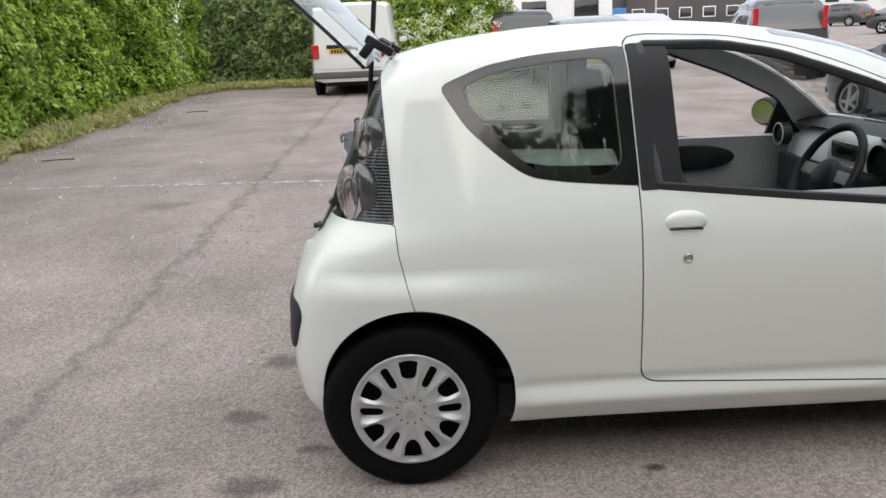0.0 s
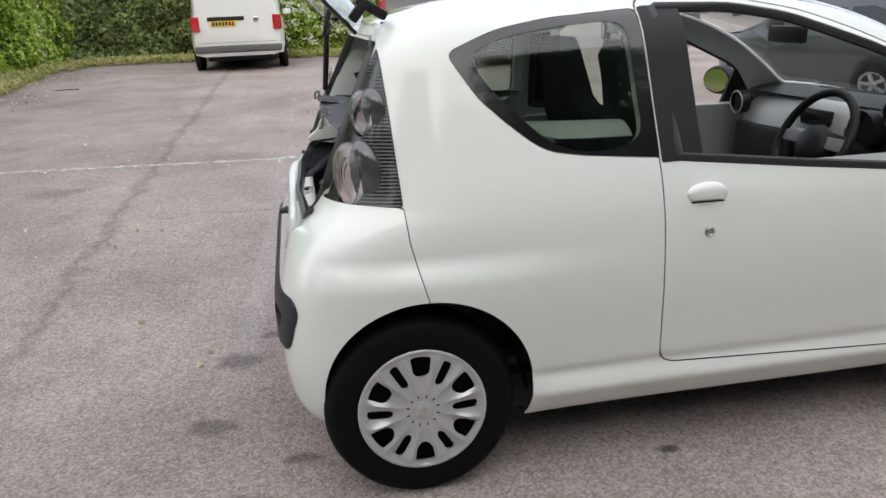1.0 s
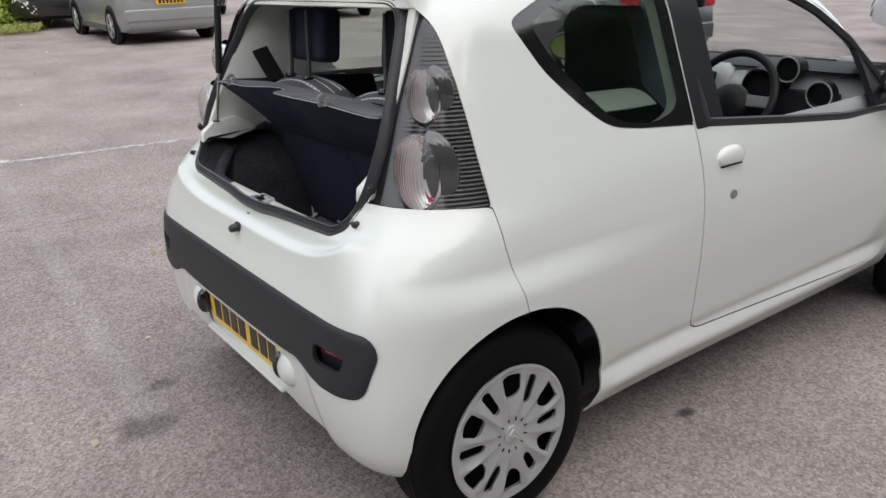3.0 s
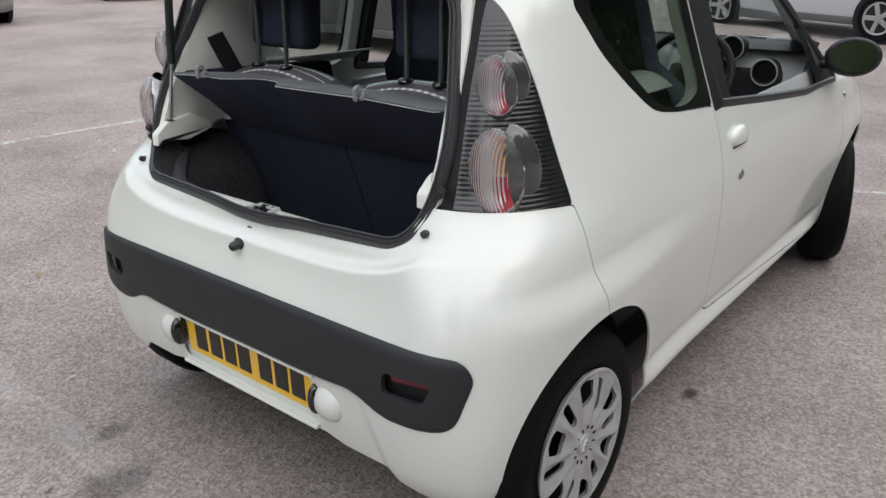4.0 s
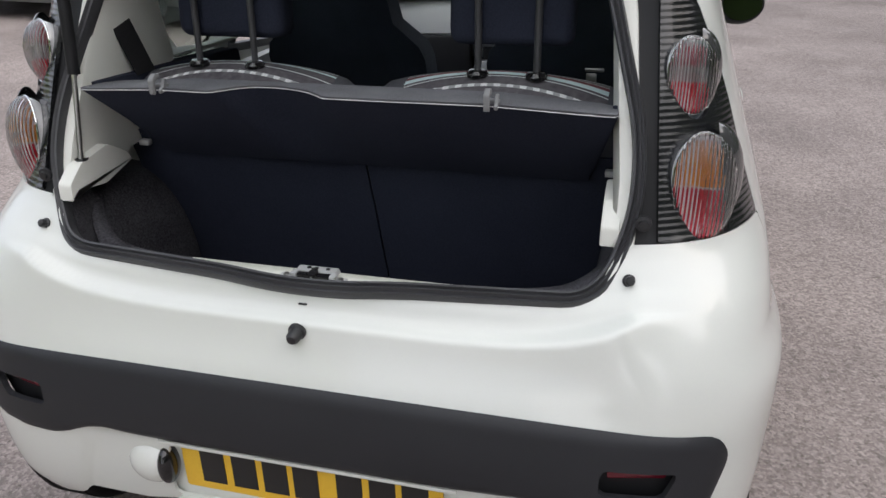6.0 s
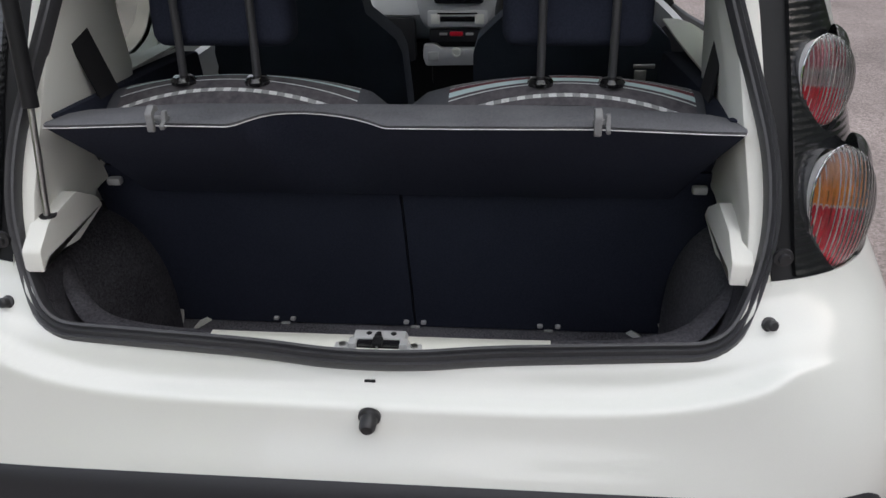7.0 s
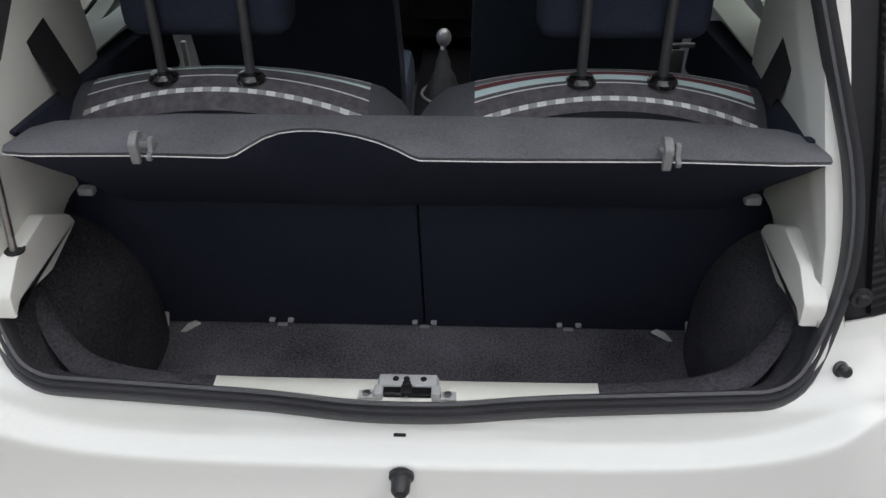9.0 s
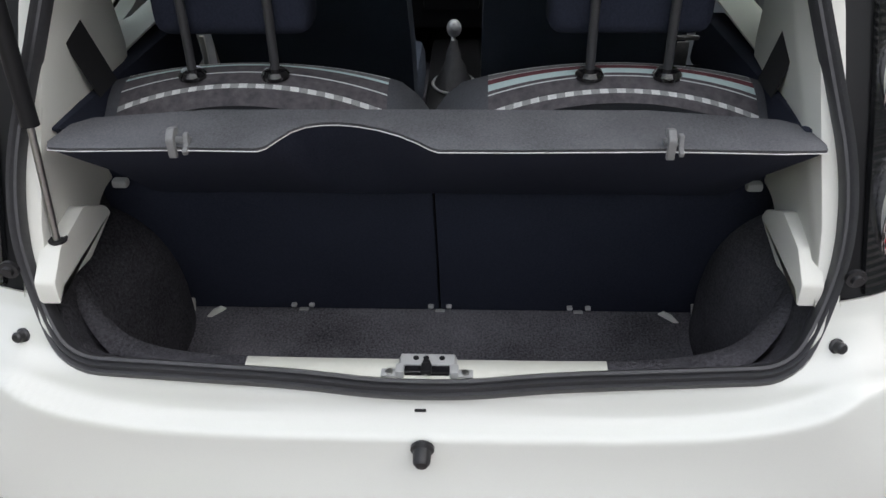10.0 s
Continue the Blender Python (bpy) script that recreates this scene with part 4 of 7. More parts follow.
# carpet between the seal and the wheel housings
for s in (-1, 1):
    line = [(y, z) for y, z in SEAL if s * y > 0.30 and z < 0.935]
    line.sort(key=lambda q: s * q[0] + 3 * q[1])
    sv, sf = [], []
    for y, z in line:
        x0 = float(seal_x(z))
        sv += [(x0 + 0.006, y * 0.985, z + 0.004), (x0 + 0.030, y * 0.985, z - 0.006), (x0 + 0.075, y * 0.965, z - 0.075), (x0 + 0.105, y * 0.955, 0.5 * z + 0.27), (x0 + 0.120, y * 0.95, 0.552)]
    for j in range(len(line) - 1):
        for k in range(4):
            q = (j * 5 + k, j * 5 + k + 1, j * 5 + k + 6, j * 5 + k + 5)
            sf.append(q if s > 0 else q[::-1])
    skin("corner_carpet", np.array(sv), sf, SHADECARPET, car, 0.004, "dark carpet in the boot corner, made darker for shade")
# latch
bm = prism([(-0.047, 0.796), (-0.041, 0.8100), (0.033, 0.8100), (0.039, 0.796)], "x", -0.268, -0.247, 0.002)
for y in (-0.041, 0.033):
    box(bm, (-0.275, y, 0.8035), (0.018, 0.012, 0.014), None, 0.003)
for y in (-0.056, 0.048):
    box(bm, (-0.277, y, 0.8015), (0.014, 0.022, 0.004), None, 0.0018)
latch = part("boot_latch", bm, PILLARGREY, car, "grey painted latch bracket")
jaw = part("latch_jaw", boxes(((-0.2745, -0.004, 0.8020), (0.013, 0.062, 0.013)), bevel=0.002), GLOSSBLACK, latch, "black latch jaw")
part("latch_hook", boxes(((-0.276, -0.003, 0.8095), (0.018, 0.015, 0.008)), ((-0.268, -0.003, 0.8135), (0.008, 0.011, 0.006)), bevel=0.003), BLACKPL, jaw)
part("latch_pin", tube([(-0.2815, -0.003, 0.806), (-0.285, -0.003, 0.806)], 0.002, 8), METAL, jaw)
for y in (-0.024, -0.002, 0.012):
    part("latch_hole", lathe([(0.0042, 0.0), (0.0042, 0.0012), (0.0005, 0.0012)], 12, "z", (-0.256, y, 0.8097)), BLACKPL, latch)
for y in (-0.056, 0.048):
    part("latch_screw", lathe([(0.0055, 0.0), (0.0050, 0.0028), (0.0005, 0.0034)], 12, "z", (-0.277, y, 0.8032)), METAL, latch)

for s in (-1, 1):
    # carpeted wheel housing
    bm = bmesh.new()
    bmesh.ops.create_uvsphere(bm, u_segments=40, v_segments=24, radius=1.0)
    for v in bm.verts:
        c = v.co
        q = [math.copysign(abs(k) ** 0.66, k) for k in c]
        v.co = Vector((-0.050 + 0.232 * q[0], s * min(0.665, 0.625 + s * (0.150 + 0.02 * q[0]) * q[1]), 0.59 + 0.290 * q[2]))
    part("wheel_housing", bm, SHADECARPET, car, "dark carpeted wheel housing, made darker for shade")
    # pale side trim with ledge
    trim_line = rounded([(-0.240, 0.885), (-0.220, 0.905), (-0.06, 0.908), (-0.02, 0.93), (0.03, 0.93), (0.16, 1.04), (0.19, 1.08), (0.13, 1.20), (0.10, 1.38), (-0.02, 1.37), (-0.07, 1.25), (-0.20, 0.97)], 0.02, 4)
    bm = prism(trim_line, "y", min(s * 0.512, s * 0.545), max(s * 0.512, s * 0.545), 0.006)
    for v in bm.verts:
        v.co.y -= s * 0.33 * max(0.0, v.co.z - 1.08) * 0.55
    side_trim = part("side_trim", bm, TRIMGREY, car, "pale grey plastic boot side trim")
    fx = 0.0 if s > 0 else 0.014
    bm = prism(rounded([(-0.248 + fx, 0.890), (-0.228 + fx, 0.906), (-0.145, 0.893), (-0.055, 0.915), (-0.066, 0.935), (-0.122, 0.968), (-0.205 + fx, 0.956), (-0.245 + fx, 0.925)], 0.006, 3), "y", min(s * 0.490, s * 0.52), max(s * 0.490, s * 0.52), 0.004)
    part("trim_ledge", bm, TRIMGREY, side_trim)
    bm = prism(rounded([(-0.238 + fx, 0.882 + fx * 0.3), (-0.19, 0.90), (-0.055, 0.90), (-0.075, 0.935), (-0.13, 0.95), (-0.215 + fx, 0.94)], 0.015, 4), "y", min(s * 0.514, s * 0.54), max(s * 0.514, s * 0.54), 0.005)
    part("trim_foot", bm, TRIMGREY, side_trim)
    if s > 0:
        part("strut_hole", lathe([(0.012, 0.0), (0.013, 0.003), (0.0005, 0.003)], 16, "z", (-0.19, s * 0.500, 0.956)), BLACKPL, side_trim)
    # seat belt on the pillar
    bm = bmesh.new()
    p0, p1 = Vector((-0.032, s * 0.500, 1.235)), Vector((0.040, s * 0.500, 1.075))
    d = (p1 - p0).normalized()
    bm2 = [p0 + Vector((0.026, 0, 0)), p1 + Vector((0.034, 0, 0)), p1 - Vector((0.030, 0, 0)), p0 - Vector((0.026, 0, 0.02))]
    prism([(p.x, p.z) for p in bm2], "y", min(s * 0.488, s * 0.4915), max(s * 0.488, s * 0.4915), bm=bm)
    part("seat_belt", bm, BELT, car, "black seat belt webbing")
    # dark ledge that carries the shelf, under the quarter window
    bm = prism(rounded([(-0.125, 1.092), (0.10, 1.076), (0.44, 1.052), (0.46, 0.95), (0.03, 0.945), (-0.02, 1.00), (-0.10, 1.070)], 0.010, 3), "y", min(s * 0.490, s * 0.535), max(s * 0.490, s * 0.535), 0.004)
    part("shelf_ledge", bm, FLOCK, car, "dark felt ledge beside the seat")
    # pale sill between the seat and the quarter window
    near_ = [(0.13, 0.503, 1.32), (0.105, 0.505, 1.20), (0.075, 0.508, 1.090), (0.16, 0.512, 1.079), (0.30, 0.515, 1.074), (0.46, 0.520, 1.068), (0.70, 0.530, 1.060)]
    far_ = [(0.215, 0.585, 1.32), (0.245, 0.604, 1.20), (0.305, 0.615, 1.115), (0.370, 0.622, 1.052), (0.47, 0.626, 1.030), (0.58, 0.630, 1.026), (0.70, 0.634, 1.026)]
    rows_ = [[(a[0] + (b[0] - a[0]) * k, s * (a[1] + (b[1] - a[1]) * k), a[2] + (b[2] - a[2]) * k + 0.012 * math.sin(math.pi * k)) for k in (0, 0.2, 0.4, 0.6, 0.8, 1.0)] for a, b in zip(near_, far_)]
    fine_ = []
    for a, b in zip(rows_, rows_[1:]):
        fine_ += [[tuple(p[i] + (q[i] - p[i]) * k / 4 for i in range(3)) for p, q in zip(a, b)] for k in range(4)]
    fine_.append(rows_[-1])
    sv, sf = [p for r in fine_ for p in r], []
    for j in range(len(fine_) - 1):
        for k in range(5):
            q = (j * 6 + k, j * 6 + k + 1, j * 6 + k + 7, j * 6 + k + 6)
            sf.append(q if s > 0 else q[::-1])
    skin("window_sill_lining", np.array(sv), sf, TRIMGREY, car, 0.004, "pale grey lining below the quarter window")
    # shelf peg
    part("shelf_peg", boxes(((0.000, s * 0.492, 0.934), (0.016, 0.024, 0.013)), bevel=0.004), PILLARGREY, car, "pale grey shelf peg")
    # interior lining of the quarter panel
    bv, bf = cut(BV, BF, lambda v: s * v[:, 1] - 0.3, lambda v: np.minimum(np.minimum(v[:, 0] - 0.02, 0.735 - v[:, 0]), np.minimum(v[:, 2] - 0.69, 1.36 - v[:, 2])), outside(side_poly([(0.47 + (a - 0.47) * 1.02, 1.20 + (b - 1.20) * 1.03) for a, b in qin])))
    skin("quarter_lining", bv - np.array([0, s * 0.014, 0]), bf, TRIMGREY, car, 0.03, "pale grey quarter panel lining")
    bv, bf = cut(BV, BF, lambda v: s * v[:, 1] - 0.3, lambda v: np.minimum(np.minimum(v[:, 0] - 0.75, 2.0 - v[:, 0]), np.minimum(v[:, 2] - 0.36, 0.93 - v[:, 2])))
    skin("door_lining", bv - np.array([0, s * 0.05, 0]), bf, PILLARGREY, car, 0.02, "grey door lining")
    bm = prism([(1.36 + 0.25 * math.copysign(abs(math.cos(a)) ** 0.8, math.cos(a)), 0.825 + 0.062 * math.sin(a)) for a in np.linspace(0, 2 * math.pi, 29)[:-1]], "y", min(s * 0.690, s * 0.72), max(s * 0.690, s * 0.72), 0.006)
    part("door_pocket", bm, BLACKPL, car)
# lashing eyes at the foot of the seats
for y0 in (-0.27, 0.0, 0.27):
    bm = bmesh.new()
    for k in (-0.022, 0.022):
        box(bm, (0.130, y0 + k * 0.8, 0.577), (0.012, 0.011, 0.007), None, 0.003)
    box(bm, (0.132, y0, 0.564), (0.008, 0.018, 0.003), None, 0.001)
    part("anchor_loop", bm, PILLARGREY, car, "steel anchor loop")
for s in (-1, 1):
    bm = prism([(s * 0.462, 0.556), (s * 0.452, 0.556), (s * 0.420, 0.576), (s * 0.430, 0.582), (s * 0.446, 0.574)], "x", 0.112, 0.118, 0.001)
    part("seat_catch", bm, TRIMGREY, car, "pale metal seat catch")
    bm = bmesh.new()
    box(bm, (0.13, s * 0.490, 0.575), (0.006, 0.008, 0.035), pose(0, 0, 0, s * 12, 0, 0))
    part("catch_pin", bm, TRIMGREY, car)

# ---------- rear seat ----------
STRIPES = {
    "pale": grainy("pale_stripe_cloth", (0.62, 0.66, 0.66), (0.80, 0.84, 0.84), 260, (0.8, 0.95), 0.2, 30),
    "teal": grainy("pale_teal_stripe_cloth", (0.50, 0.66, 0.67), (0.66, 0.80, 0.80), 260, (0.8, 0.95), 0.2, 30),
    "red": grainy("dull_red_stripe_cloth", (0.10, 0.036, 0.045), (0.22, 0.065, 0.082), 260, (0.8, 0.95), 0.2, 40),
    "brown": grainy("dark_check_cloth", (0.05, 0.048, 0.055), (0.14, 0.132, 0.145), 90, (0.8, 0.95), 0.2, 60),
    "grey": grainy("grey_check_cloth", (0.10, 0.104, 0.112), (0.21, 0.214, 0.222), 120, (0.8, 0.95), 0.2, 60),
    "dim": grainy("dim_check_cloth", (0.26, 0.27, 0.275), (0.40, 0.41, 0.415), 260, (0.8, 0.95), 0.2, 60),
    "check": grainy("white_check_cloth", (0.60, 0.62, 0.62), (0.84, 0.86, 0.86), 260, (0.8, 0.95), 0.2, 90),
}
names_ = list(STRIPES)
right_bands = [("pale", 0.004), ("grey", 0.020), ("pale", 0.002), ("red", 0.016), ("teal", 0.018), ("brown", 0.008), ("pale", 0.003), ("brown", 0.030), ("check", 0.009), ("brown", 0.018)]
left_bands = [("pale", 0.003), ("grey", 0.014), ("teal", 0.008), ("brown", 0.026), ("pale", 0.003), ("brown", 0.028), ("check", 0.009), ("brown", 0.03)]
for s, bands in ((-1, right_bands), (1, left_bands)):
    ya, yb = (-0.545, -0.0015) if s < 0 else (0.0015, 0.545)
    ca = 0.5 * (ya + yb)
    lo, hi = (-0.475, -0.085) if s < 0 else (0.065, 0.468)
    cs = np.array(sorted([ya, ya + 0.006, ya + 0.02, ya + 0.045, yb - 0.045, yb - 0.02, yb - 0.006, yb, *np.linspace(lo, hi, 33)]))
    arcs = [0.0]
    for _, w in bands:
        arcs.append(arcs[-1] + w * (1.45 if s < 0 else 1.6))
    # profile runs over the crown from front to back, then down the back panel
    def crown(a, y):
        bow = 1 - ((y - ca) / 0.27) ** 2
        edge_ = max(0.0, 1 - min(abs(y - ya), abs(y - yb)) / 0.05)
        x = 0.088 - 0.55 * a - (0.020 - 0.10 * a) * (1 - max(0, bow))
        z = 1.062 + 0.040 * max(0, bow) ** 0.8 - 1.5 * (a - 0.06) ** 2 - 0.27 * a * (1 - max(0, bow)) - 0.035 * edge_**2
        return (x, y, z)

    prof = [[(0.20, y, 0.56) for y in cs], [(0.165, y, 0.95) for y in cs], [(0.115, y, crown(0, y)[2] - 0.03) for y in cs]]
    kinds = [None, None, None]
    for i, a in enumerate(arcs):
        prof.append([crown(a, y) for y in cs])
        kinds.append(bands[i][0] if i < len(bands) else None)
    end = prof[-1]
    prof.append([(e[0] + 0.020, e[1], e[2] - 0.03) for e in end])
    prof.append([(0.02, y, 0.97) for y in cs])
    prof.append([(0.075, y, 0.80) for y in cs])
    prof.append([(0.150, y, 0.56) for y in cs])
    kinds += [None] * 4
    bm = bmesh.new()
    grid = [[bm.verts.new(p) for p in r] for r in prof]
    for i in range(len(grid) - 1):
        for j in range(len(cs) - 1):
            f = bm.faces.new((grid[i][j], grid[i][j + 1], grid[i + 1][j + 1], grid[i + 1][j]))
            mid_y = 0.5 * (cs[j] + cs[j + 1])
            if kinds[i] and lo < mid_y < hi:
                # the lowest band is woven in pale and dark squares
                f.material_index = 1 + names_.index("dim" if kinds[i] == "check" and j % 2 else kinds[i])
    for j in (0, len(cs) - 1):
        bm.faces.new([g[j] for g in grid])
    bmesh.ops.recalc_face_normals(bm, faces=bm.faces)
    seat = part("rear_backrest", bm, [SEATCLOTH, *STRIPES.values()], car, "black rear seat back with woven stripes across its top", angle=60)
    bv = [(0.018, 0.958), (0.072, 0.80), (0.146, 0.562), (0.138, 0.562), (0.062, 0.80), (0.010, 0.958)]
    part("back_panel", prism(bv, "y", ya + 0.0005, yb - 0.0005, 0.002), FLOCK, seat, "dark felt seat back panel")
    # headrest on two posts
    posts = (-0.231, -0.342) if s < 0 else (0.228, 0.352)
    hc = sum(posts) / 2
    bm = bmesh.new()
    box(bm, (0.100, hc, 1.230), (0.080, 0.235, 0.17), pose(0, 0, 0, 0, 6, 0), 0.030, 4)
    head = part("headrest", bm, FLOCK, seat, "black padded headrest")
    for y in posts:
        part("headrest_post", tube([(0.034, y, 1.085), (0.040, y, 1.16), (0.047, y, 1.31)], 0.0068, 12), SEALRUBBER, head)
        part("post_collar", lathe([(0.020, 0.0), (0.021, 0.006), (0.016, 0.012), (0.009, 0.013)], 20, "z", (0.033, y, 1.096)), GLOSSBLACK, head)
# belt hanging beside the rear seat with its steel tongue
strap = part("hanging_belt", boxes(((0.285, -0.440, 0.82), (0.003, 0.044, 0.38)), bevel=0.001), BELT, car, "black seat belt with a steel tongue")
part("belt_tongue", boxes(((0.279, -0.424, 1.030), (0.005, 0.022, 0.050)), ((0.279, -0.430, 1.062), (0.005, 0.040, 0.008)), bevel=0.002), METAL, strap, "steel belt tongue")
# rear cushion
part("rear_cushion", boxes(((0.42, 0, 0.50), (0.52, 1.08, 0.16)), bevel=0.04), DARKCLOTH, car, "black rear seat cushion")

# ---------- parcel shelf ----------
shelf = thing("parcel_shelf", "charcoal felt parcel shelf tilted up against the rear seat", "shelf")
edge_line = [(-0.160, -0.502), (-0.178, -0.497), (-0.190, -0.44), (-0.202, -0.30), (-0.207, -0.12), (-0.207, -0.022), (-0.199, -0.012), (-0.178, 0.006), (-0.155, 0.030), (-0.136, 0.058), (-0.124, 0.086), (-0.118, 0.112), (-0.119, 0.135), (-0.127, 0.155), (-0.145, 0.170), (-0.175, 0.182), (-0.198, 0.190), (-0.206, 0.199), (-0.203, 0.30), (-0.190, 0.44), (-0.180, 0.476), (-0.160, 0.485)]
far_line = [(-0.10, 0.482), (-0.080, 0.46), (-0.072, 0.30), (-0.070, 0.0), (-0.072, -0.30), (-0.080, -0.47), (-0.10, -0.500)]
shelf_z = lambda x, y: 1.108 - 0.085 * max(0, (abs(y) - 0.30)) ** 1.2 - 0.10 * (x + 0.20)
outline = edge_line + far_line
bm = bmesh.new()
top = [bm.verts.new((x, y, shelf_z(x, y))) for x, y in outline]
bot = [bm.verts.new((x + 0.003, y, shelf_z(x, y) - 0.005)) for x, y in outline]
bm.faces.new(top)
bm.faces.new(bot[::-1])
for i in range(len(top)):
    j = (i + 1) % len(top)
    bm.faces.new((top[i], bot[i], bot[j], top[j]))
bmesh.ops.recalc_face_normals(bm, faces=bm.faces)
bmesh.ops.triangulate(bm, faces=[f for f in bm.faces if len(f.verts) > 4])
part("shelf_top", bm, SHELFMAT, shelf, "grey felt shelf top", angle=50)
EDGE = grainy("frayed_pale_edge", (0.45, 0.46, 0.46), (0.8, 0.81, 0.81), 300, (0.8, 0.95), 0.5, 20)
bm = tube([(x - 0.001, y, shelf_z(x, y) - 0.004) for x, y in edge_line], 0.0008, 6)
part("raw_edge", bm, EDGE, shelf, "pale raw edge")
rings = []
for x, y in edge_line:
    z = shelf_z(x, y) - 0.006
    yy = math.copysign(min(abs(y), 0.505), y)
    rings.append([(x + 0.004, yy, z), (0.5 * (x - 0.0) + 0.004, 0.955 * yy, 0.5 * (z + 0.925)), (-0.008, 0.90 * yy, 0.925), (0.004, 0.90 * yy, 0.915), (0.016, 0.90 * yy, 0.925), (x * 0.4 + 0.04, 0.955 * yy, 0.5 * (z + 0.935)), (x + 0.03, yy, z - 0.002)])
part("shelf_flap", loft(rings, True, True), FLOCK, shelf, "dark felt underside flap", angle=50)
HOOKGREY = grainy("mid_grey_plastic", (0.16, 0.165, 0.17), (0.22, 0.225, 0.23), 300, (0.4, 0.5), 0.05, 5)
for y in (0.298, -0.303):
    bm = bmesh.new()
    prism(rounded([(-0.213, 1.097), (-0.213, 1.124), (-0.200, 1.133), (-0.186, 1.128), (-0.190, 1.120), (-0.200, 1.123), (-0.205, 1.117), (-0.205, 1.097)], 0.004, 3), "y", y - 0.001, y + 0.009, 0.002, bm)
    prism(rounded([(-0.208, 1.099), (-0.210, 1.106), (-0.200, 1.109), (-0.196, 1.122), (-0.188, 1.122), (-0.190, 1.101)], 0.002, 3), "y", y - 0.013, y - 0.007, 0.0015, bm)
    box(bm, (-0.189, y - 0.002, 1.110), (0.014, 0.022, 0.005), None, 0.002)
    part("cord_hook", bm, HOOKGREY, shelf, "grey plastic cord hook")

# ---------- front of the cabin ----------
for s in (-1, 1):
    y = 0.355 if s > 0 else -0.335
    bm = loft([[(x, y + 0.255 * k * w, z) for k in (-1, -0.9, -0.5, 0, 0.5, 0.9, 1)] + [(x - d, y + 0.255 * k * w, z) for k in (1, 0.9, 0.5, 0, -0.5, -0.9, -1)]
               for x, z, w, d in ((1.10, 0.52, 0.95, 0.12), (1.06, 0.62, 1.0, 0.13), (1.00, 0.80, 1.0, 0.12), (0.94, 0.95, 0.99, 0.11), (0.925, 0.99, 0.94, 0.11), (0.91, 1.03, 0.78, 0.105), (0.895, 1.06, 0.66, 0.10), (0.87, 1.16, 0.60, 0.09), (0.85, 1.24, 0.55, 0.09), (0.84, 1.29, 0.42, 0.07))])
    seat = part("front_seat", bm, DARKCLOTH, car, "black front seat with integral headrest", angle=60)
    part("seat_cushion", boxes(((1.30, y, 0.50), (0.52, 0.49, 0.16)), bevel=0.04), DARKCLOTH, seat)
    for k in (0.275, 0.312):
        part("seat_hinge", boxes(((0.95, y + s * k, 0.772), (0.012, 0.014, 0.085)), bevel=0.004), TRIMGREY, seat, "pale seat hinge")
DASH = grainy("silver_grey_dashboard", (0.40, 0.415, 0.425), (0.48, 0.495, 0.505), 600, (0.4, 0.5), 0.1, 4.0, dist=0.0005)
PANELGREY = grainy("satin_silver_panel", (0.52, 0.53, 0.54), (0.60, 0.61, 0.62), 400, (0.3, 0.4), 0.03, 5.0, metal=0.3)
dash_prof = [(2.12, 0.99), (2.00, 1.005), (1.88, 0.985), (1.82, 0.93), (1.80, 0.86), (1.84, 0.80), (1.90, 0.74), (2.12, 0.72)]
rings = []
for y in np.linspace(-0.66, 0.66, 25):
    k = 0.05 * (abs(y) / 0.66) ** 3
    rings.append([(x + k, y, z - 0.6 * k) for x, z in dash_prof])
dash = part("dashboard", loft(rings), DASH, car, "silver-grey dashboard")
part("dash_top", loft([[(2.13, y, 1.0), (1.98, y, 1.017), (1.86, y, 0.992), (1.98, y, 1.0), (2.13, y, 0.98)] for y in np.linspace(-0.64, 0.64, 15)]), BLACKPL, dash, "black dashboard top")
part("knee_panel", boxes(((1.98, 0, 0.62), (0.24, 1.26, 0.26)), bevel=0.04), BLACKPL, dash)
part("centre_console", boxes(((1.845, 0.028, 0.72), (0.06, 0.21, 0.28)), ((1.56, 0.012, 0.365), (0.74, 0.19, 0.14)), bevel=0.02), BLACKPL, dash, "black centre console")
for y, wide, z, high in ((0.41, 0.44, 0.765, 0.17), (-0.37, 0.46, 0.800, 0.24)):
    part("lower_dash", boxes(((1.825, y, z), (0.064, wide, high)), bevel=0.02), TRIMPL, dash, "charcoal lower dashboard")
# silver centre stack with its screen, radio and heater controls
rings = []
for z, w, x in ((0.800, 0.118, 1.815), (0.815, 0.130, 1.800), (0.85, 0.150, 1.793), (0.90, 0.158, 1.793), (0.95, 0.156, 1.798), (0.98, 0.146, 1.812), (0.995, 0.120, 1.835)):
    rings.append([(1.90, 0.028 - w, z), (x + 0.030, 0.028 - w, z), (x + 0.008, 0.028 - 0.93 * w, z), (x, 0.028 - 0.82 * w, z), (x, 0.028 + 0.82 * w, z), (x + 0.008, 0.028 + 0.93 * w, z), (x + 0.030, 0.028 + w, z), (1.90, 0.028 + w, z)])
stack = part("centre_fascia", loft(rings), DASH, dash, "rounded silver centre fascia", angle=50)
part("screen", prism(rounded([(-0.070, 0.901), (0.112, 0.901), (0.122, 0.968), (-0.080, 0.968)], 0.014, 4), "x", 1.784, 1.80, 0.003), GLOSSBLACK, stack, "dark oval display")
part("radio", boxes(((1.794, 0.027, 0.846), (0.020, 0.226, 0.060)), bevel=0.006), PANELGREY, stack, "silver radio panel")
part("radio_slot", boxes(((1.784, 0.027, 0.866), (0.004, 0.150, 0.006)), bevel=0.001), GLOSSBLACK, stack)
part("radio_display", boxes(((1.784, 0.027, 0.846), (0.004, 0.130, 0.020)), bevel=0.002), GLOSSBLACK, stack, "black radio display")
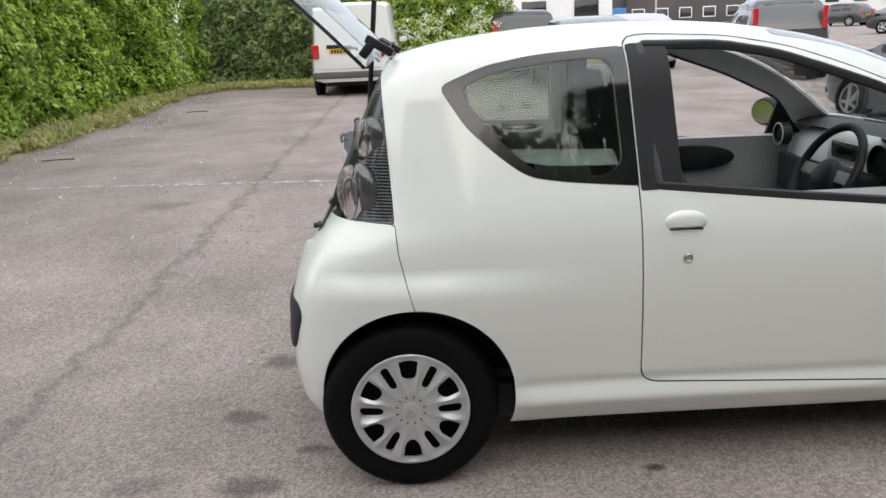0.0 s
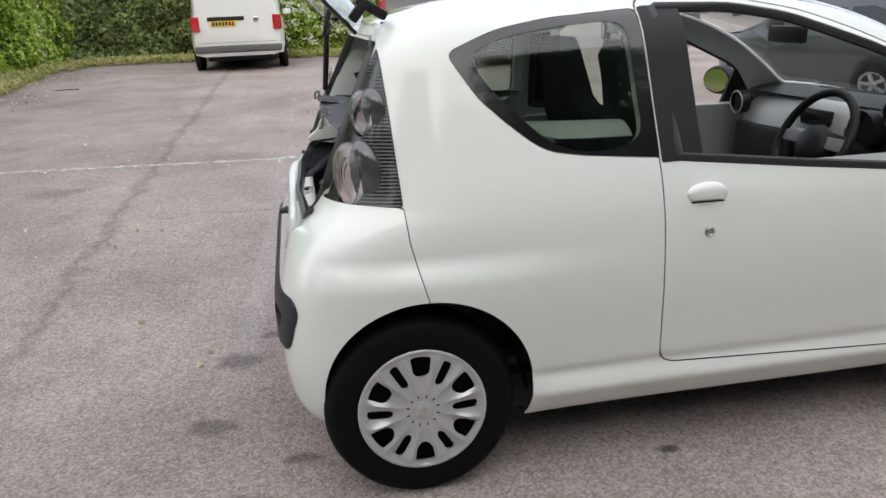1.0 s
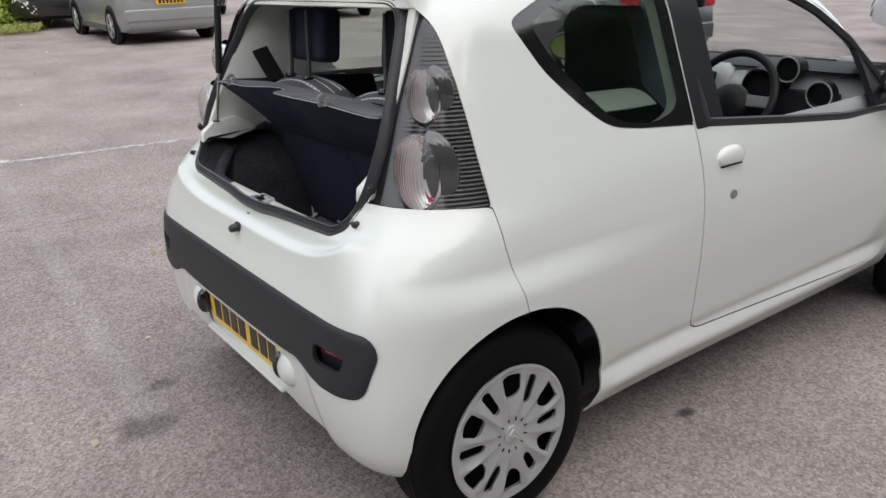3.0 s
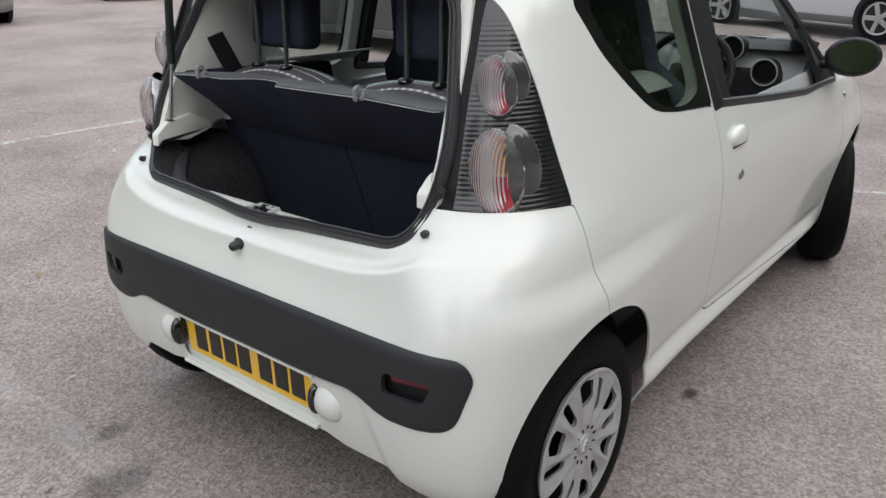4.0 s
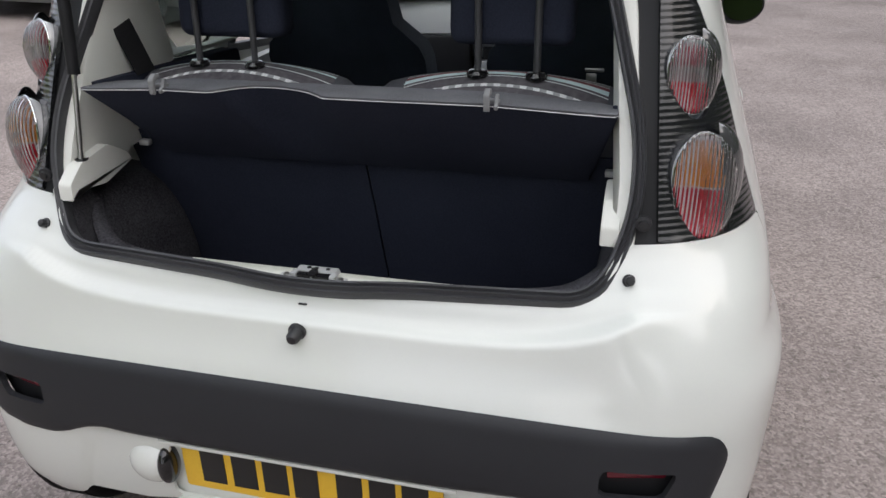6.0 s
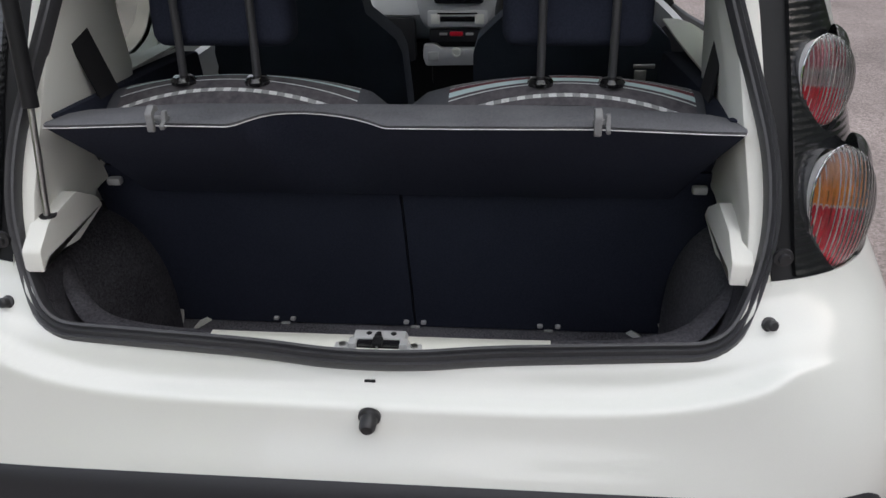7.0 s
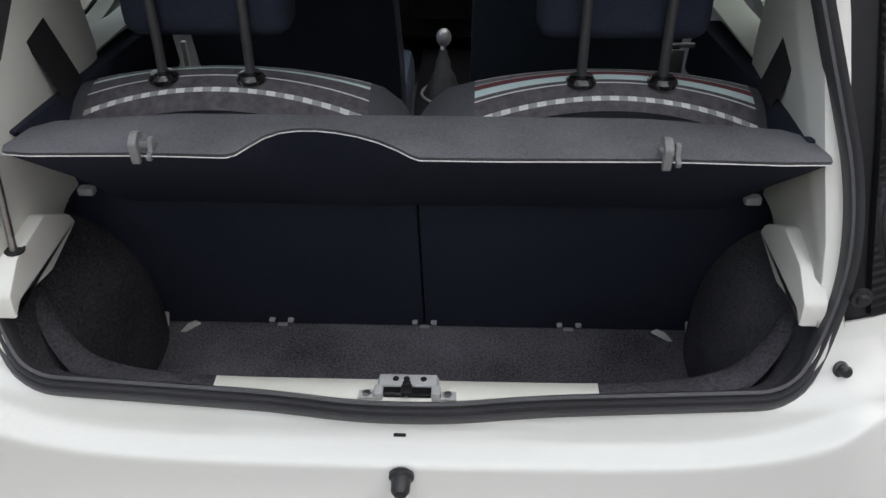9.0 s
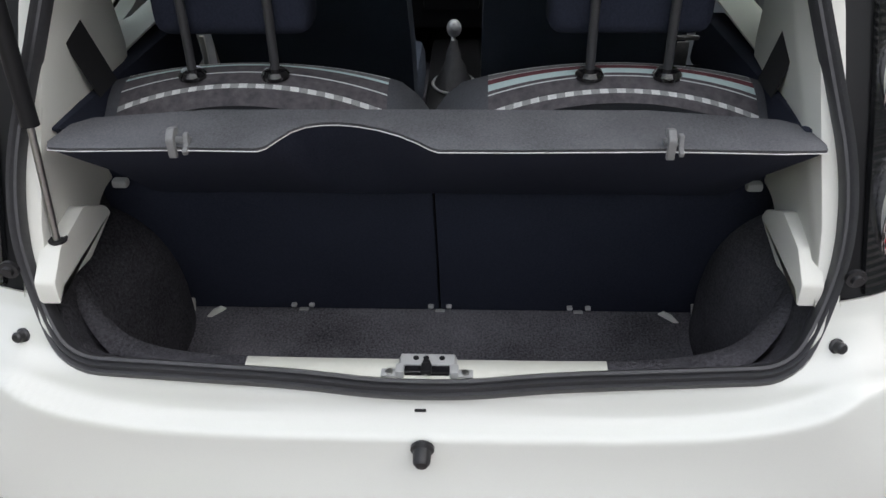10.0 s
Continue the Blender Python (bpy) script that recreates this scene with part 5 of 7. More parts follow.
for y in (0.110, -0.056):
    part("radio_button", boxes(((1.783, y, 0.846), (0.006, 0.034, 0.036)), bevel=0.002), TRIMGREY, stack)
part("switch_strip", boxes(((1.805, 0.028, 0.782), (0.024, 0.215, 0.046)), bevel=0.006), TRIMPL, dash, "charcoal switch strip")
HAZARD = principled("red_switch", (0.62, 0.01, 0.03), 0.3)
part("hazard_switch", boxes(((1.791, 0.032, 0.790), (0.010, 0.050, 0.017)), bevel=0.003), HAZARD, dash, "red hazard switch")
for y in (0.082, -0.018):
    part("dash_switch", boxes(((1.792, y, 0.789), (0.006, 0.030, 0.010)), bevel=0.002), PILLARGREY, dash)
part("heater_panel", prism(rounded([(-0.100, 0.672), (0.150, 0.668), (0.162, 0.70), (0.158, 0.748), (0.112, 0.752), (0.092, 0.735), (-0.040, 0.735), (-0.058, 0.752), (-0.102, 0.748), (-0.108, 0.70)], 0.008, 3), "x", 1.785, 1.825, 0.006), PANELGREY, dash, "silver heater control panel")
part("heater_knob", lathe([(0.019, 0.0), (0.018, -0.014), (0.013, -0.016), (0.012, -0.010), (0.001, -0.010)], 20, "x", (1.787, 0.032, 0.722)), TRIMGREY, dash, "round silver knob")
for y in (0.122, -0.066):
    part("heater_slider", boxes(((1.783, y, 0.705), (0.006, 0.040, 0.036)), bevel=0.002), PILLARGREY, dash)
def hoop(x, y, z, r, wire):
    ring_ = [(x, y + r * math.cos(a), z + r * math.sin(a)) for a in np.linspace(0, 2 * math.pi, 33)[:-1]]
    return sweep([Vector(q) for q in ring_], circle(wire, 8), Vector((1, 0, 0)), closed=True)


for k, (y, z) in enumerate(((-0.545, 0.915), (0.595, 0.940))):
    xv = 1.80
    part("air_vent", lathe([(0.054, 0.02), (0.054, -0.022), (0.044, -0.026), (0.041, -0.010), (0.012, -0.014), (0.0005, -0.014)], 28, "x", (xv, y, z)), BLACKPL, dash, "round black air vent")
    part("vent_ring", hoop(xv - 0.0245, y, z, 0.0505, 0.0032), PILLARGREY, dash)
# instrument pods
part("instrument_pod", lathe([(0.062, 0.06), (0.074, 0.0), (0.072, -0.030), (0.065, -0.030), (0.062, -0.012), (0.0005, -0.012)], 32, "x", (1.76, -0.316, 0.930)), BLACKPL, dash, "round instrument pod")
part("rev_counter", lathe([(0.012, 0.07), (0.045, 0.055), (0.052, 0.0), (0.050, -0.022), (0.044, -0.022), (0.042, -0.010), (0.0005, -0.010)], 28, "x", (1.80, -0.405, 1.0)), BLACKPL, dash, "small round rev counter on a stalk")
part("counter_ring", hoop(1.778, -0.405, 1.0, 0.048, 0.0035), PILLARGREY, dash, "silver ring")
part("counter_stalk", tube([(1.82, -0.38, 0.92), (1.815, -0.40, 0.98)], 0.016, 10), BLACKPL, dash)
# steering wheel
wm = pose(1.54, -0.316, 0.910, 0, -64, 0)
ring = [wm @ Vector((0.182 * math.cos(a), 0.182 * math.sin(a), 0)) for a in np.linspace(0, 2 * math.pi, 49)[:-1]]
wheel_ob = part("steering_wheel", sweep(ring, circle(0.0155, 12), wm.to_3x3() @ Vector((0, 0, 1)), closed=True), BLACKPL, car, "black three-spoke steering wheel")
bm = bmesh.new()
bmesh.ops.create_uvsphere(bm, u_segments=24, v_segments=12, radius=1.0, matrix=wm @ Matrix.Translation((-0.015, 0, -0.01)) @ Matrix.Diagonal((0.075, 0.085, 0.035, 1)))
part("wheel_hub", bm, BLACKPL, wheel_ob)
bm = bmesh.new()
for a in (90, -90, 180):
    box(bm, wm @ (pose(0, 0, 0, 0, 0, a) @ Vector((0.12, 0, -0.006))), (0.13, 0.045, 0.016), wm.to_3x3().to_4x4() @ pose(0, 0, 0, 0, 0, a), 0.006)
part("wheel_spoke", bm, HOOKGREY, wheel_ob, "grey spokes")
part("steering_column", tube([wm @ Vector((0, 0, -0.02)), (1.82, -0.316, 0.80)], 0.05, 14), BLACKPL, car)
# gear lever
GAITER = grainy("creased_dark_leather", (0.022, 0.024, 0.027), (0.055, 0.058, 0.064), 60, (0.5, 0.65), 0.8, 8.0, dist=0.006)
lever = part("gear_lever", tube([(1.50, 0.012, 0.47), (1.565, 0.014, 0.575)], 0.009, 10), METAL, car, "gear lever with a black gaiter")
bm = bmesh.new()
bmesh.ops.create_uvsphere(bm, u_segments=20, v_segments=14, radius=1.0, matrix=Matrix.Translation((1.580, 0.012, 0.602)) @ Matrix.Diagonal((0.026, 0.026, 0.031, 1)))
part("gear_knob", bm, SILVERCAP, lever, "silvery gear knob")
rings = []
for k, r in ((0.0, 0.064), (0.10, 0.060), (0.25, 0.046), (0.42, 0.040), (0.58, 0.027), (0.74, 0.024), (0.88, 0.015), (1.0, 0.013)):
    c = Vector((1.49, 0.012, 0.435)).lerp(Vector((1.560, 0.013, 0.568)), k)
    rings.append([c + Vector((r * (1 + 0.06 * math.sin(5 * a + 9 * k)) * math.cos(a), r * (1 + 0.06 * math.sin(5 * a + 9 * k)) * math.sin(a), 0)) for a in np.linspace(0, 2 * math.pi, 25)[:-1]])
part("gaiter", loft(rings), GAITER, lever, "creased dark leather gaiter")
ring = [Vector((1.49 + 0.085 * math.cos(a), 0.012 + 0.073 * math.sin(a), 0.440)) for a in np.linspace(0, 2 * math.pi, 33)[:-1]]
part("gaiter_ring", sweep(ring, circle(0.005, 8), closed=True), PILLARGREY, lever, "silver ring round the gaiter")
# inner roof lining and cabin floor, mirror inside
bv, bf = cut(BV, BF, lambda v: v[:, 2] - 1.40, lambda v: 1.2 - v[:, 0], lambda v: v[:, 0] - 0.1)
skin("roof_lining", bv * np.array([1, 0.94, 1]) - np.array([0, 0, 0.02]), bf, TRIMGREY, car, 0.008, "pale roof lining")
part("cabin_floor", boxes(((1.0, 0, 0.315), (1.9, 1.2, 0.03)), bevel=0.004), CARPET, car)
part("cabin_mirror", boxes(((1.60, -0.02, 1.27), (0.03, 0.22, 0.065)), bevel=0.014), BLACKPL, car, "black interior mirror")
# rubber strips at the foot of the windscreen
part("scuttle", loft([[(2.22, y, 0.985), (2.10, y, 1.012), (2.08, y, 0.995), (2.20, y, 0.965)] for y in np.linspace(-0.62, 0.62, 9)]), BLACKPL, car, "black scuttle panel")

# ---------- ground ----------
RISE = 0.028


def lift(y):
    """The car park rises gently away from the car."""
    return RISE * min(max(0.0, y - 1.0), 80.0)


def asphalt():
    m = bpy.data.materials.new("worn_asphalt")
    m.use_nodes = True
    nt = m.node_tree
    n, l = nt.nodes, nt.links
    b = n["Principled BSDF"]
    co = n.new("ShaderNodeTexCoord")
    pos = co.outputs["Object"]
    sep = n.new("ShaderNodeSeparateXYZ")
    l.new(pos, sep.inputs[0])
    stones = n.new("ShaderNodeTexVoronoi")
    stones.inputs["Scale"].default_value = 105
    grit = n.new("ShaderNodeTexNoise")
    grit.inputs["Scale"].default_value, grit.inputs["Detail"].default_value, grit.inputs["Roughness"].default_value = 110, 8, 0.8
    patch = n.new("ShaderNodeTexNoise")
    patch.inputs["Scale"].default_value, patch.inputs["Detail"].default_value, patch.inputs["Roughness"].default_value = 0.9, 9, 0.62
    wob = n.new("ShaderNodeTexNoise")
    wob.inputs["Scale"].default_value, wob.inputs["Detail"].default_value, wob.inputs["Roughness"].default_value = 3.2, 6, 0.7
    blotch = n.new("ShaderNodeTexNoise")
    blotch.inputs["Scale"].default_value, blotch.inputs["Detail"].default_value, blotch.inputs["Roughness"].default_value = 26, 5, 0.75
    for t in (stones, grit, patch, wob, blotch):
        l.new(pos, t.inputs["Vector"])
    ramp = n.new("ShaderNodeValToRGB")
    ramp.color_ramp.elements[0].position, ramp.color_ramp.elements[1].position = 0.33, 0.67
    ramp.color_ramp.elements[0].color, ramp.color_ramp.elements[1].color = (0.083, 0.071, 0.067, 1), (0.452, 0.390, 0.364, 1)
    mixv = math_node(nt, "MULTIPLY_ADD", grit.outputs[0], 0.48, math_node(nt, "MULTIPLY_ADD", blotch.outputs[0], 0.18, math_node(nt, "MULTIPLY", patch.outputs[0], 0.34)))
    l.new(mixv, ramp.inputs[0])
    stone_col = n.new("ShaderNodeMix")
    stone_col.data_type = "RGBA"
    stone_col.blend_type = "MULTIPLY"
    stone_col.inputs[0].default_value = 0.8
    l.new(ramp.outputs[0], stone_col.inputs[6])
    sr = n.new("ShaderNodeValToRGB")
    sr.color_ramp.elements[0].position, sr.color_ramp.elements[1].position = 0.0, 0.9
    sr.color_ramp.elements[0].color, sr.color_ramp.elements[1].color = (0.50, 0.49, 0.485, 1), (1.44, 1.42, 1.41, 1)
    l.new(stones.outputs["Color"], sr.inputs[0])
    l.new(sr.outputs[0], stone_col.inputs[7])
    shift = math_node(nt, "MULTIPLY", math_node(nt, "SUBTRACT", wob.outputs[0], 0.5), 0.5)
    # the joint of two asphalt lanes, a cross crack and old oil stains
    x1 = math_node(nt, "ADD", sep.outputs[0], shift)
    y1 = math_node(nt, "ADD", sep.outputs[1], shift)
    joint = math_node(nt, "SMOOTH_MIN", math_node(nt, "MULTIPLY", math_node(nt, "ABSOLUTE", math_node(nt, "ADD", x1, 1.65)), 14.0), 1.0, 0.3)
    crack_len = math_node(nt, "ABSOLUTE", math_node(nt, "ADD", sep.outputs[0], 0.65))
    crack = math_node(nt, "MAXIMUM", math_node(nt, "MULTIPLY", math_node(nt, "ABSOLUTE", math_node(nt, "SUBTRACT", y1, 2.93)), 40.0), math_node(nt, "MULTIPLY", crack_len, 0.9))
    dark = math_node(nt, "MULTIPLY", math_node(nt, "MULTIPLY_ADD", joint, 0.32, 0.68), math_node(nt, "MULTIPLY_ADD", math_node(nt, "MINIMUM", crack, 1.0), 0.35, 0.65))
    for sx, sy, rad, deep in ((-0.68, -0.21, 0.10, 0.45), (-0.57, -0.72, 0.12, 0.5), (-0.62, 0.36, 0.13, 0.5), (0.82, -0.742, 0.040, 0.75), (-0.36, -0.50, 0.07, 0.5), (3.3, -1.0, 0.12, 0.35), (-0.95, -0.70, 0.12, 0.3), (-0.50, 0.62, 0.07, 0.4), (-2.3, 4.0, 0.3, 0.25)):
        dx = math_node(nt, "SUBTRACT", math_node(nt, "MULTIPLY_ADD", shift, min(1.0, rad * 5), sep.outputs[0]), sx)
        dy = math_node(nt, "MULTIPLY", math_node(nt, "SUBTRACT", math_node(nt, "MULTIPLY_ADD", shift, -min(1.0, rad * 4), sep.outputs[1]), sy), 1.6)
        d = math_node(nt, "SQRT", math_node(nt, "ADD", math_node(nt, "MULTIPLY", dx, dx), math_node(nt, "MULTIPLY", dy, dy)))
        mr = n.new("ShaderNodeMapRange")
        mr.interpolation_type = "SMOOTHSTEP"
        mr.inputs[1].default_value, mr.inputs[2].default_value, mr.inputs[3].default_value, mr.inputs[4].default_value = rad * 0.45, rad * 1.25, 1 - deep, 1.0
        l.new(d, mr.inputs[0])
        dark = math_node(nt, "MULTIPLY", dark, mr.outputs[0])
    fin = n.new("ShaderNodeMix")
    fin.data_type = "RGBA"
    fin.blend_type = "MULTIPLY"
    fin.inputs[0].default_value = 1.0
    l.new(stone_col.outputs[2], fin.inputs[6])
    comb = n.new("ShaderNodeCombineColor")
    for i in range(3):
        l.new(dark, comb.inputs[i])
    l.new(comb.outputs[0], fin.inputs[7])
    l.new(fin.outputs[2], b.inputs["Base Color"])
    b.inputs["Roughness"].default_value = 0.88
    b.inputs["Specular IOR Level"].default_value = 0.3
    bp = n.new("ShaderNodeBump")
    bp.inputs["Strength"].default_value, bp.inputs["Distance"].default_value = 0.6, 0.006
    hsum = math_node(nt, "ADD", stones.outputs["Distance"], grit.outputs[0])
    l.new(hsum, bp.inputs["Height"])
    l.new(bp.outputs[0], b.inputs["Normal"])
    return m


vs, fs = [], []
gx = [-600, -200, -80, -40, -20, -10, -5, 0, 5, 10, 20, 40, 80, 200, 600]
gy = [-600, -200, -80, -40, -20, -10, -5, 0, 1.0, 3, 6, 10, 15, 20, 30, 40, 60, 81, 120, 300, 600]
for y in gy:
    for x in gx:
        vs.append((x, y, lift(y)))
for j in range(len(gy) - 1):
    for i in range(len(gx) - 1):
        a = j * len(gx) + i
        fs.append((a, a + 1, a + len(gx) + 1, a + len(gx)))
me = bpy.data.meshes.new("ground")
me.from_pydata(vs, [], fs)
me.materials.append(asphalt())
ground = tagged(new("ground", me), "worn grey-brown asphalt of a car park", "ground", kind="structure")


def worn_paint():
    m = grainy("worn_line_paint", (0.46, 0.45, 0.44), (0.68, 0.67, 0.66), 50, (0.7, 0.9), 0.3, 3.0)
    nt = m.node_tree
    co = nt.nodes.new("ShaderNodeTexCoord")
    no = nt.nodes.new("ShaderNodeTexNoise")
    no.inputs["Scale"].default_value, no.inputs["Detail"].default_value, no.inputs["Roughness"].default_value = 9, 8, 0.8
    nt.links.new(co.outputs["Object"], no.inputs["Vector"])
    mr = nt.nodes.new("ShaderNodeMapRange")
    mr.inputs[1].default_value, mr.inputs[2].default_value, mr.inputs[3].default_value, mr.inputs[4].default_value = 0.37, 0.60, 0.0, 0.85
    nt.links.new(no.outputs[0], mr.inputs[0])
    nt.links.new(mr.outputs[0], nt.nodes["Principled BSDF"].inputs["Alpha"])
    return m


WORN = worn_paint()
FAINT = worn_paint()
FAINT.node_tree.nodes["Map Range.001"].inputs[1].default_value = 0.42
FAINT.node_tree.nodes["Map Range.001"].inputs[2].default_value = 0.92
FAINT.node_tree.nodes["Map Range.001"].inputs[4].default_value = 0.62


def ground_line(x0, y0, x1, y1, width, mat):
    d = Vector((x1 - x0, y1 - y0))
    k = max(2, int(d.length / 0.25))
    s = Vector((-d.y, d.x)).normalized() * width / 2
    vs, fs = [], []
    for i in range(k + 1):
        p = Vector((x0, y0)) + d * i / k
        for q in (-1, 1):
            v = p + s * q * (1 + 0.15 * noise.noise((p.x * 3, p.y * 3, q)))
            vs.append((v.x, v.y, lift(v.y) + 0.004))
    for i in range(k):
        fs.append((2 * i, 2 * i + 1, 2 * i + 3, 2 * i + 2))
    me = bpy.data.meshes.new("parking_line")
    me.from_pydata(vs, [], fs)
    me.materials.append(mat)
    tagged(new("parking_line", me), "worn white painted bay line on asphalt", "line", kind="structure")


ground_line(-4.9, 5.25, 2.6, 4.46, 0.075, WORN)
ground_line(-0.60, 0.25, -0.33, 9.0, 0.10, FAINT)
ground_line(-0.54, 4.86, -0.33, 4.835, 0.06, WORN)
ground_line(2.26, 14.6, 2.28, 17.2, 0.09, WORN)
ground_line(3.45, -0.55, 3.66, -1.05, 0.05, WORN)
ground_line(2.3, 5.9, 3.1, 5.3, 0.25, FAINT)

# ---------- vehicles in the background ----------
DARKGLASS = grainy("dark_car_glass", (0.012, 0.014, 0.015), (0.03, 0.033, 0.035), 4, (0.03, 0.06), 0.0, 1.0)
REDLAMP = grainy("red_lamp", (0.32, 0.01, 0.015), (0.5, 0.02, 0.03), 40, (0.1, 0.2), 0.05, 5, coat=1.0)
ALLOY = grainy("alloy_wheel", (0.40, 0.41, 0.42), (0.55, 0.56, 0.57), 80, (0.25, 0.35), 0.02, 4, metal=0.8)
PLASTICGREY = grainy("dark_grey_bumper_plastic", (0.06, 0.06, 0.062), (0.10, 0.10, 0.102), 200, (0.5, 0.65), 0.1, 3)


def lump(rows):
    """A body from cross sections: x, then half width and height pairs from the bottom to the middle of the top."""
    rings = []
    for x, sec in rows:
        rings.append([(x, -w, z) for w, z in sec] + [(x, w, z) for w, z in sec[::-1]])
    return loft(rings)


def parked(name, label, category, paint, place, yaw, length, width, height, belt, profile, wheel_r, axles, windows, rear_glass, lamp, roof_w=0.76, alloy=ALLOY, group=""):
    """A parked vehicle; x forwards from its tail. profile: x, lower edge, shoulder and roof height."""
    ob = thing(name, label, category, (place[0], place[1], lift(place[1])), group)
    ob.rotation_euler = (0, -math.atan(RISE) * math.sin(radians(yaw)), radians(yaw))
    w = width / 2
    rows = []
    for x, lo, sh, top in profile:
        t = x / length
        ww = w * (1 - 0.10 * max(0, 1 - t / 0.06) ** 1.5 - 0.16 * max(0, (t - 0.88) / 0.12) ** 1.6)
        cab = (top - sh) / max(0.01, height - belt)
        tw = ww * (1 - (1 - roof_w) * min(1, cab))
        rows.append((x, [(ww * 0.80, lo), (ww * 0.95, lo + 0.04), (ww, lo + 0.22), (ww * 1.0, sh - 0.16), (ww * 0.975, sh - 0.02), (ww * 0.95, sh + 0.01),
                         (tw + (ww * 0.95 - tw) * 0.45, sh + (top - sh) * 0.55), (tw, max(sh + 0.012, top - 0.07)), (tw * 0.88, max(sh + 0.016, top - 0.015)), (tw * 0.4, max(sh + 0.02, top))]))
    body = part("body", lump(rows), paint, ob, angle=40)

    def skin_at(x, z):
        """Half width of the body at a place above the shoulder."""
        xs = [r[0] for r in rows]
        x = min(max(x, xs[0]), xs[-1])
        i = max(k for k in range(len(xs)) if xs[k] <= x)
        j = min(i + 1, len(xs) - 1)
        t = 0 if i == j else (x - xs[i]) / (xs[j] - xs[i])

        def at(r):
            zz, ww_ = zip(*sorted((q[1], q[0]) for q in r[1]))
            return float(np.interp(z, zz, ww_))

        return at(rows[i]) * (1 - t) + at(rows[j]) * t

    for s in (-1, 1):
        for poly in windows:
            poly = rounded(poly, 0.04, 3)
            me_ = bmesh.new()
            vo = [me_.verts.new((x, s * (skin_at(x, z) + 0.006), z)) for x, z in poly]
            vi = [me_.verts.new((x, s * (skin_at(x, z) - 0.02), z)) for x, z in poly]
            me_.faces.new(vo)
            for a in range(len(vo)):
                me_.faces.new((vo[a], vo[a - 1], vi[a - 1], vi[a]))
            bmesh.ops.recalc_face_normals(me_, faces=me_.faces)
            part("side_window", me_, DARKGLASS, ob)
        for ax in axles:
            part("arch", lathe([(wheel_r * 1.16, -0.06), (wheel_r * 1.16, 0.012), (wheel_r * 1.06, 0.012), (0.001, 0.012)] if s > 0 else [(wheel_r * 1.16, 0.06), (wheel_r * 1.16, -0.012), (wheel_r * 1.06, -0.012), (0.001, -0.012)], 30, "y", (ax, s * w, wheel_r)), BLACKPL, ob)
            wh = part("wheel", lathe([(r, s * a) for r, a in ((wheel_r * 0.66, -0.12), (wheel_r * 0.9, -0.12), (wheel_r, -0.09), (wheel_r, 0.04), (wheel_r * 0.93, 0.07), (wheel_r * 0.68, 0.065), (wheel_r * 0.66, 0.03), (0.002, 0.03))], 36, "y", (ax, s * (w - 0.04), wheel_r)), TYRE, ob, "black tyre")
            bm = bmesh.new()
            for k in range(5):
                a = 72 * k + 18
                q = pose(ax, s * (w - 0.04) + s * 0.052, wheel_r, 0, a, 0)
                box(bm, q @ Vector((0, 0, wheel_r * 0.34)), (wheel_r * 0.20, 0.025, wheel_r * 0.62), q.to_3x3().to_4x4(), 0.008)
            lathe([(wheel_r * 0.69, s * 0.045), (wheel_r * 0.69, s * 0.07), (wheel_r * 0.61, s * 0.065), (wheel_r * 0.61, s * 0.04)], 36, "y", (ax, s * (w - 0.04), wheel_r), bm)
            lathe([(wheel_r * 0.17, s * 0.04), (wheel_r * 0.15, s * 0.075), (0.002, s * 0.075)], 18, "y", (ax, s * (w - 0.04), wheel_r), bm)
            part("rim", bm, alloy, wh, "five-spoke alloy rim")
        lx, lz, lh, lw = lamp
        bm = bmesh.new()
        box(bm, (lx, s * (w * (0.93 if "van" in name else 0.86) - lw * 0.35), lz), (0.16, lw, lh), pose(0, 0, 0, 0, 0, s * 14), 0.03, 3)
        part("tail_lamp", bm, REDLAMP, ob, "red tail lamp")
        bm = boxes(((length * 0.58, s * (w + 0.09), belt + 0.06), (0.11, 0.19, 0.13)), bevel=0.04)
        part("door_mirror", bm, paint, ob)
        part("handle", boxes(((length * 0.42, s * (w * 0.985), belt - 0.10), (0.17, 0.035, 0.03)), bevel=0.01), paint, ob)
        part("sill", boxes(((0.5 * (axles[0] + axles[1]), s * (w - 0.02), profile[2][1] + 0.05), (axles[1] - axles[0] - 2.3 * wheel_r, 0.05, 0.10)), bevel=0.02), PLASTICGREY, ob)
    if rear_glass:
        (xa, za), (xb, zb), hw = rear_glass
        bm = bmesh.new()
        d = Vector((xb - xa, 0, zb - za)).normalized()
        nr = Vector((-d.z, 0, d.x))
        nr = nr if nr.x < 0 else -nr
        pa, pb = Vector((xa, 0, za)), Vector((xb, 0, zb))
        corners = [pa + Vector((0, -hw, 0)), pa + Vector((0, hw, 0)), pb + Vector((0, hw * 0.86, 0)), pb + Vector((0, -hw * 0.86, 0))]
        top = [bm.verts.new(c + nr * 0.008) for c in corners]
        low = [bm.verts.new(c - nr * 0.03) for c in corners]
        bm.faces.new(top)
        for a in range(4):
            bm.faces.new((top[a], top[a - 1], low[a - 1], low[a]))
        bmesh.ops.recalc_face_normals(bm, faces=bm.faces)
        part("rear_window", bm, DARKGLASS, ob)
    part("bumper", boxes(((0.055, 0, profile[0][1] + (0.17 if "van" not in name else 0.05)), (0.16, width * 0.93, 0.22 if "van" not in name else 0.15)), bevel=0.05, seg=3), paint if "van" not in name else PLASTICGREY, ob)
    off = 0.26 if "van" in name else 0.0
    pl = part("plate", boxes(((-0.004, off, profile[0][1] + 0.40 if "van" not in name else 0.98), (0.03, 0.52, 0.111)), bevel=0.005), YELLOW, ob, "yellow number plate")
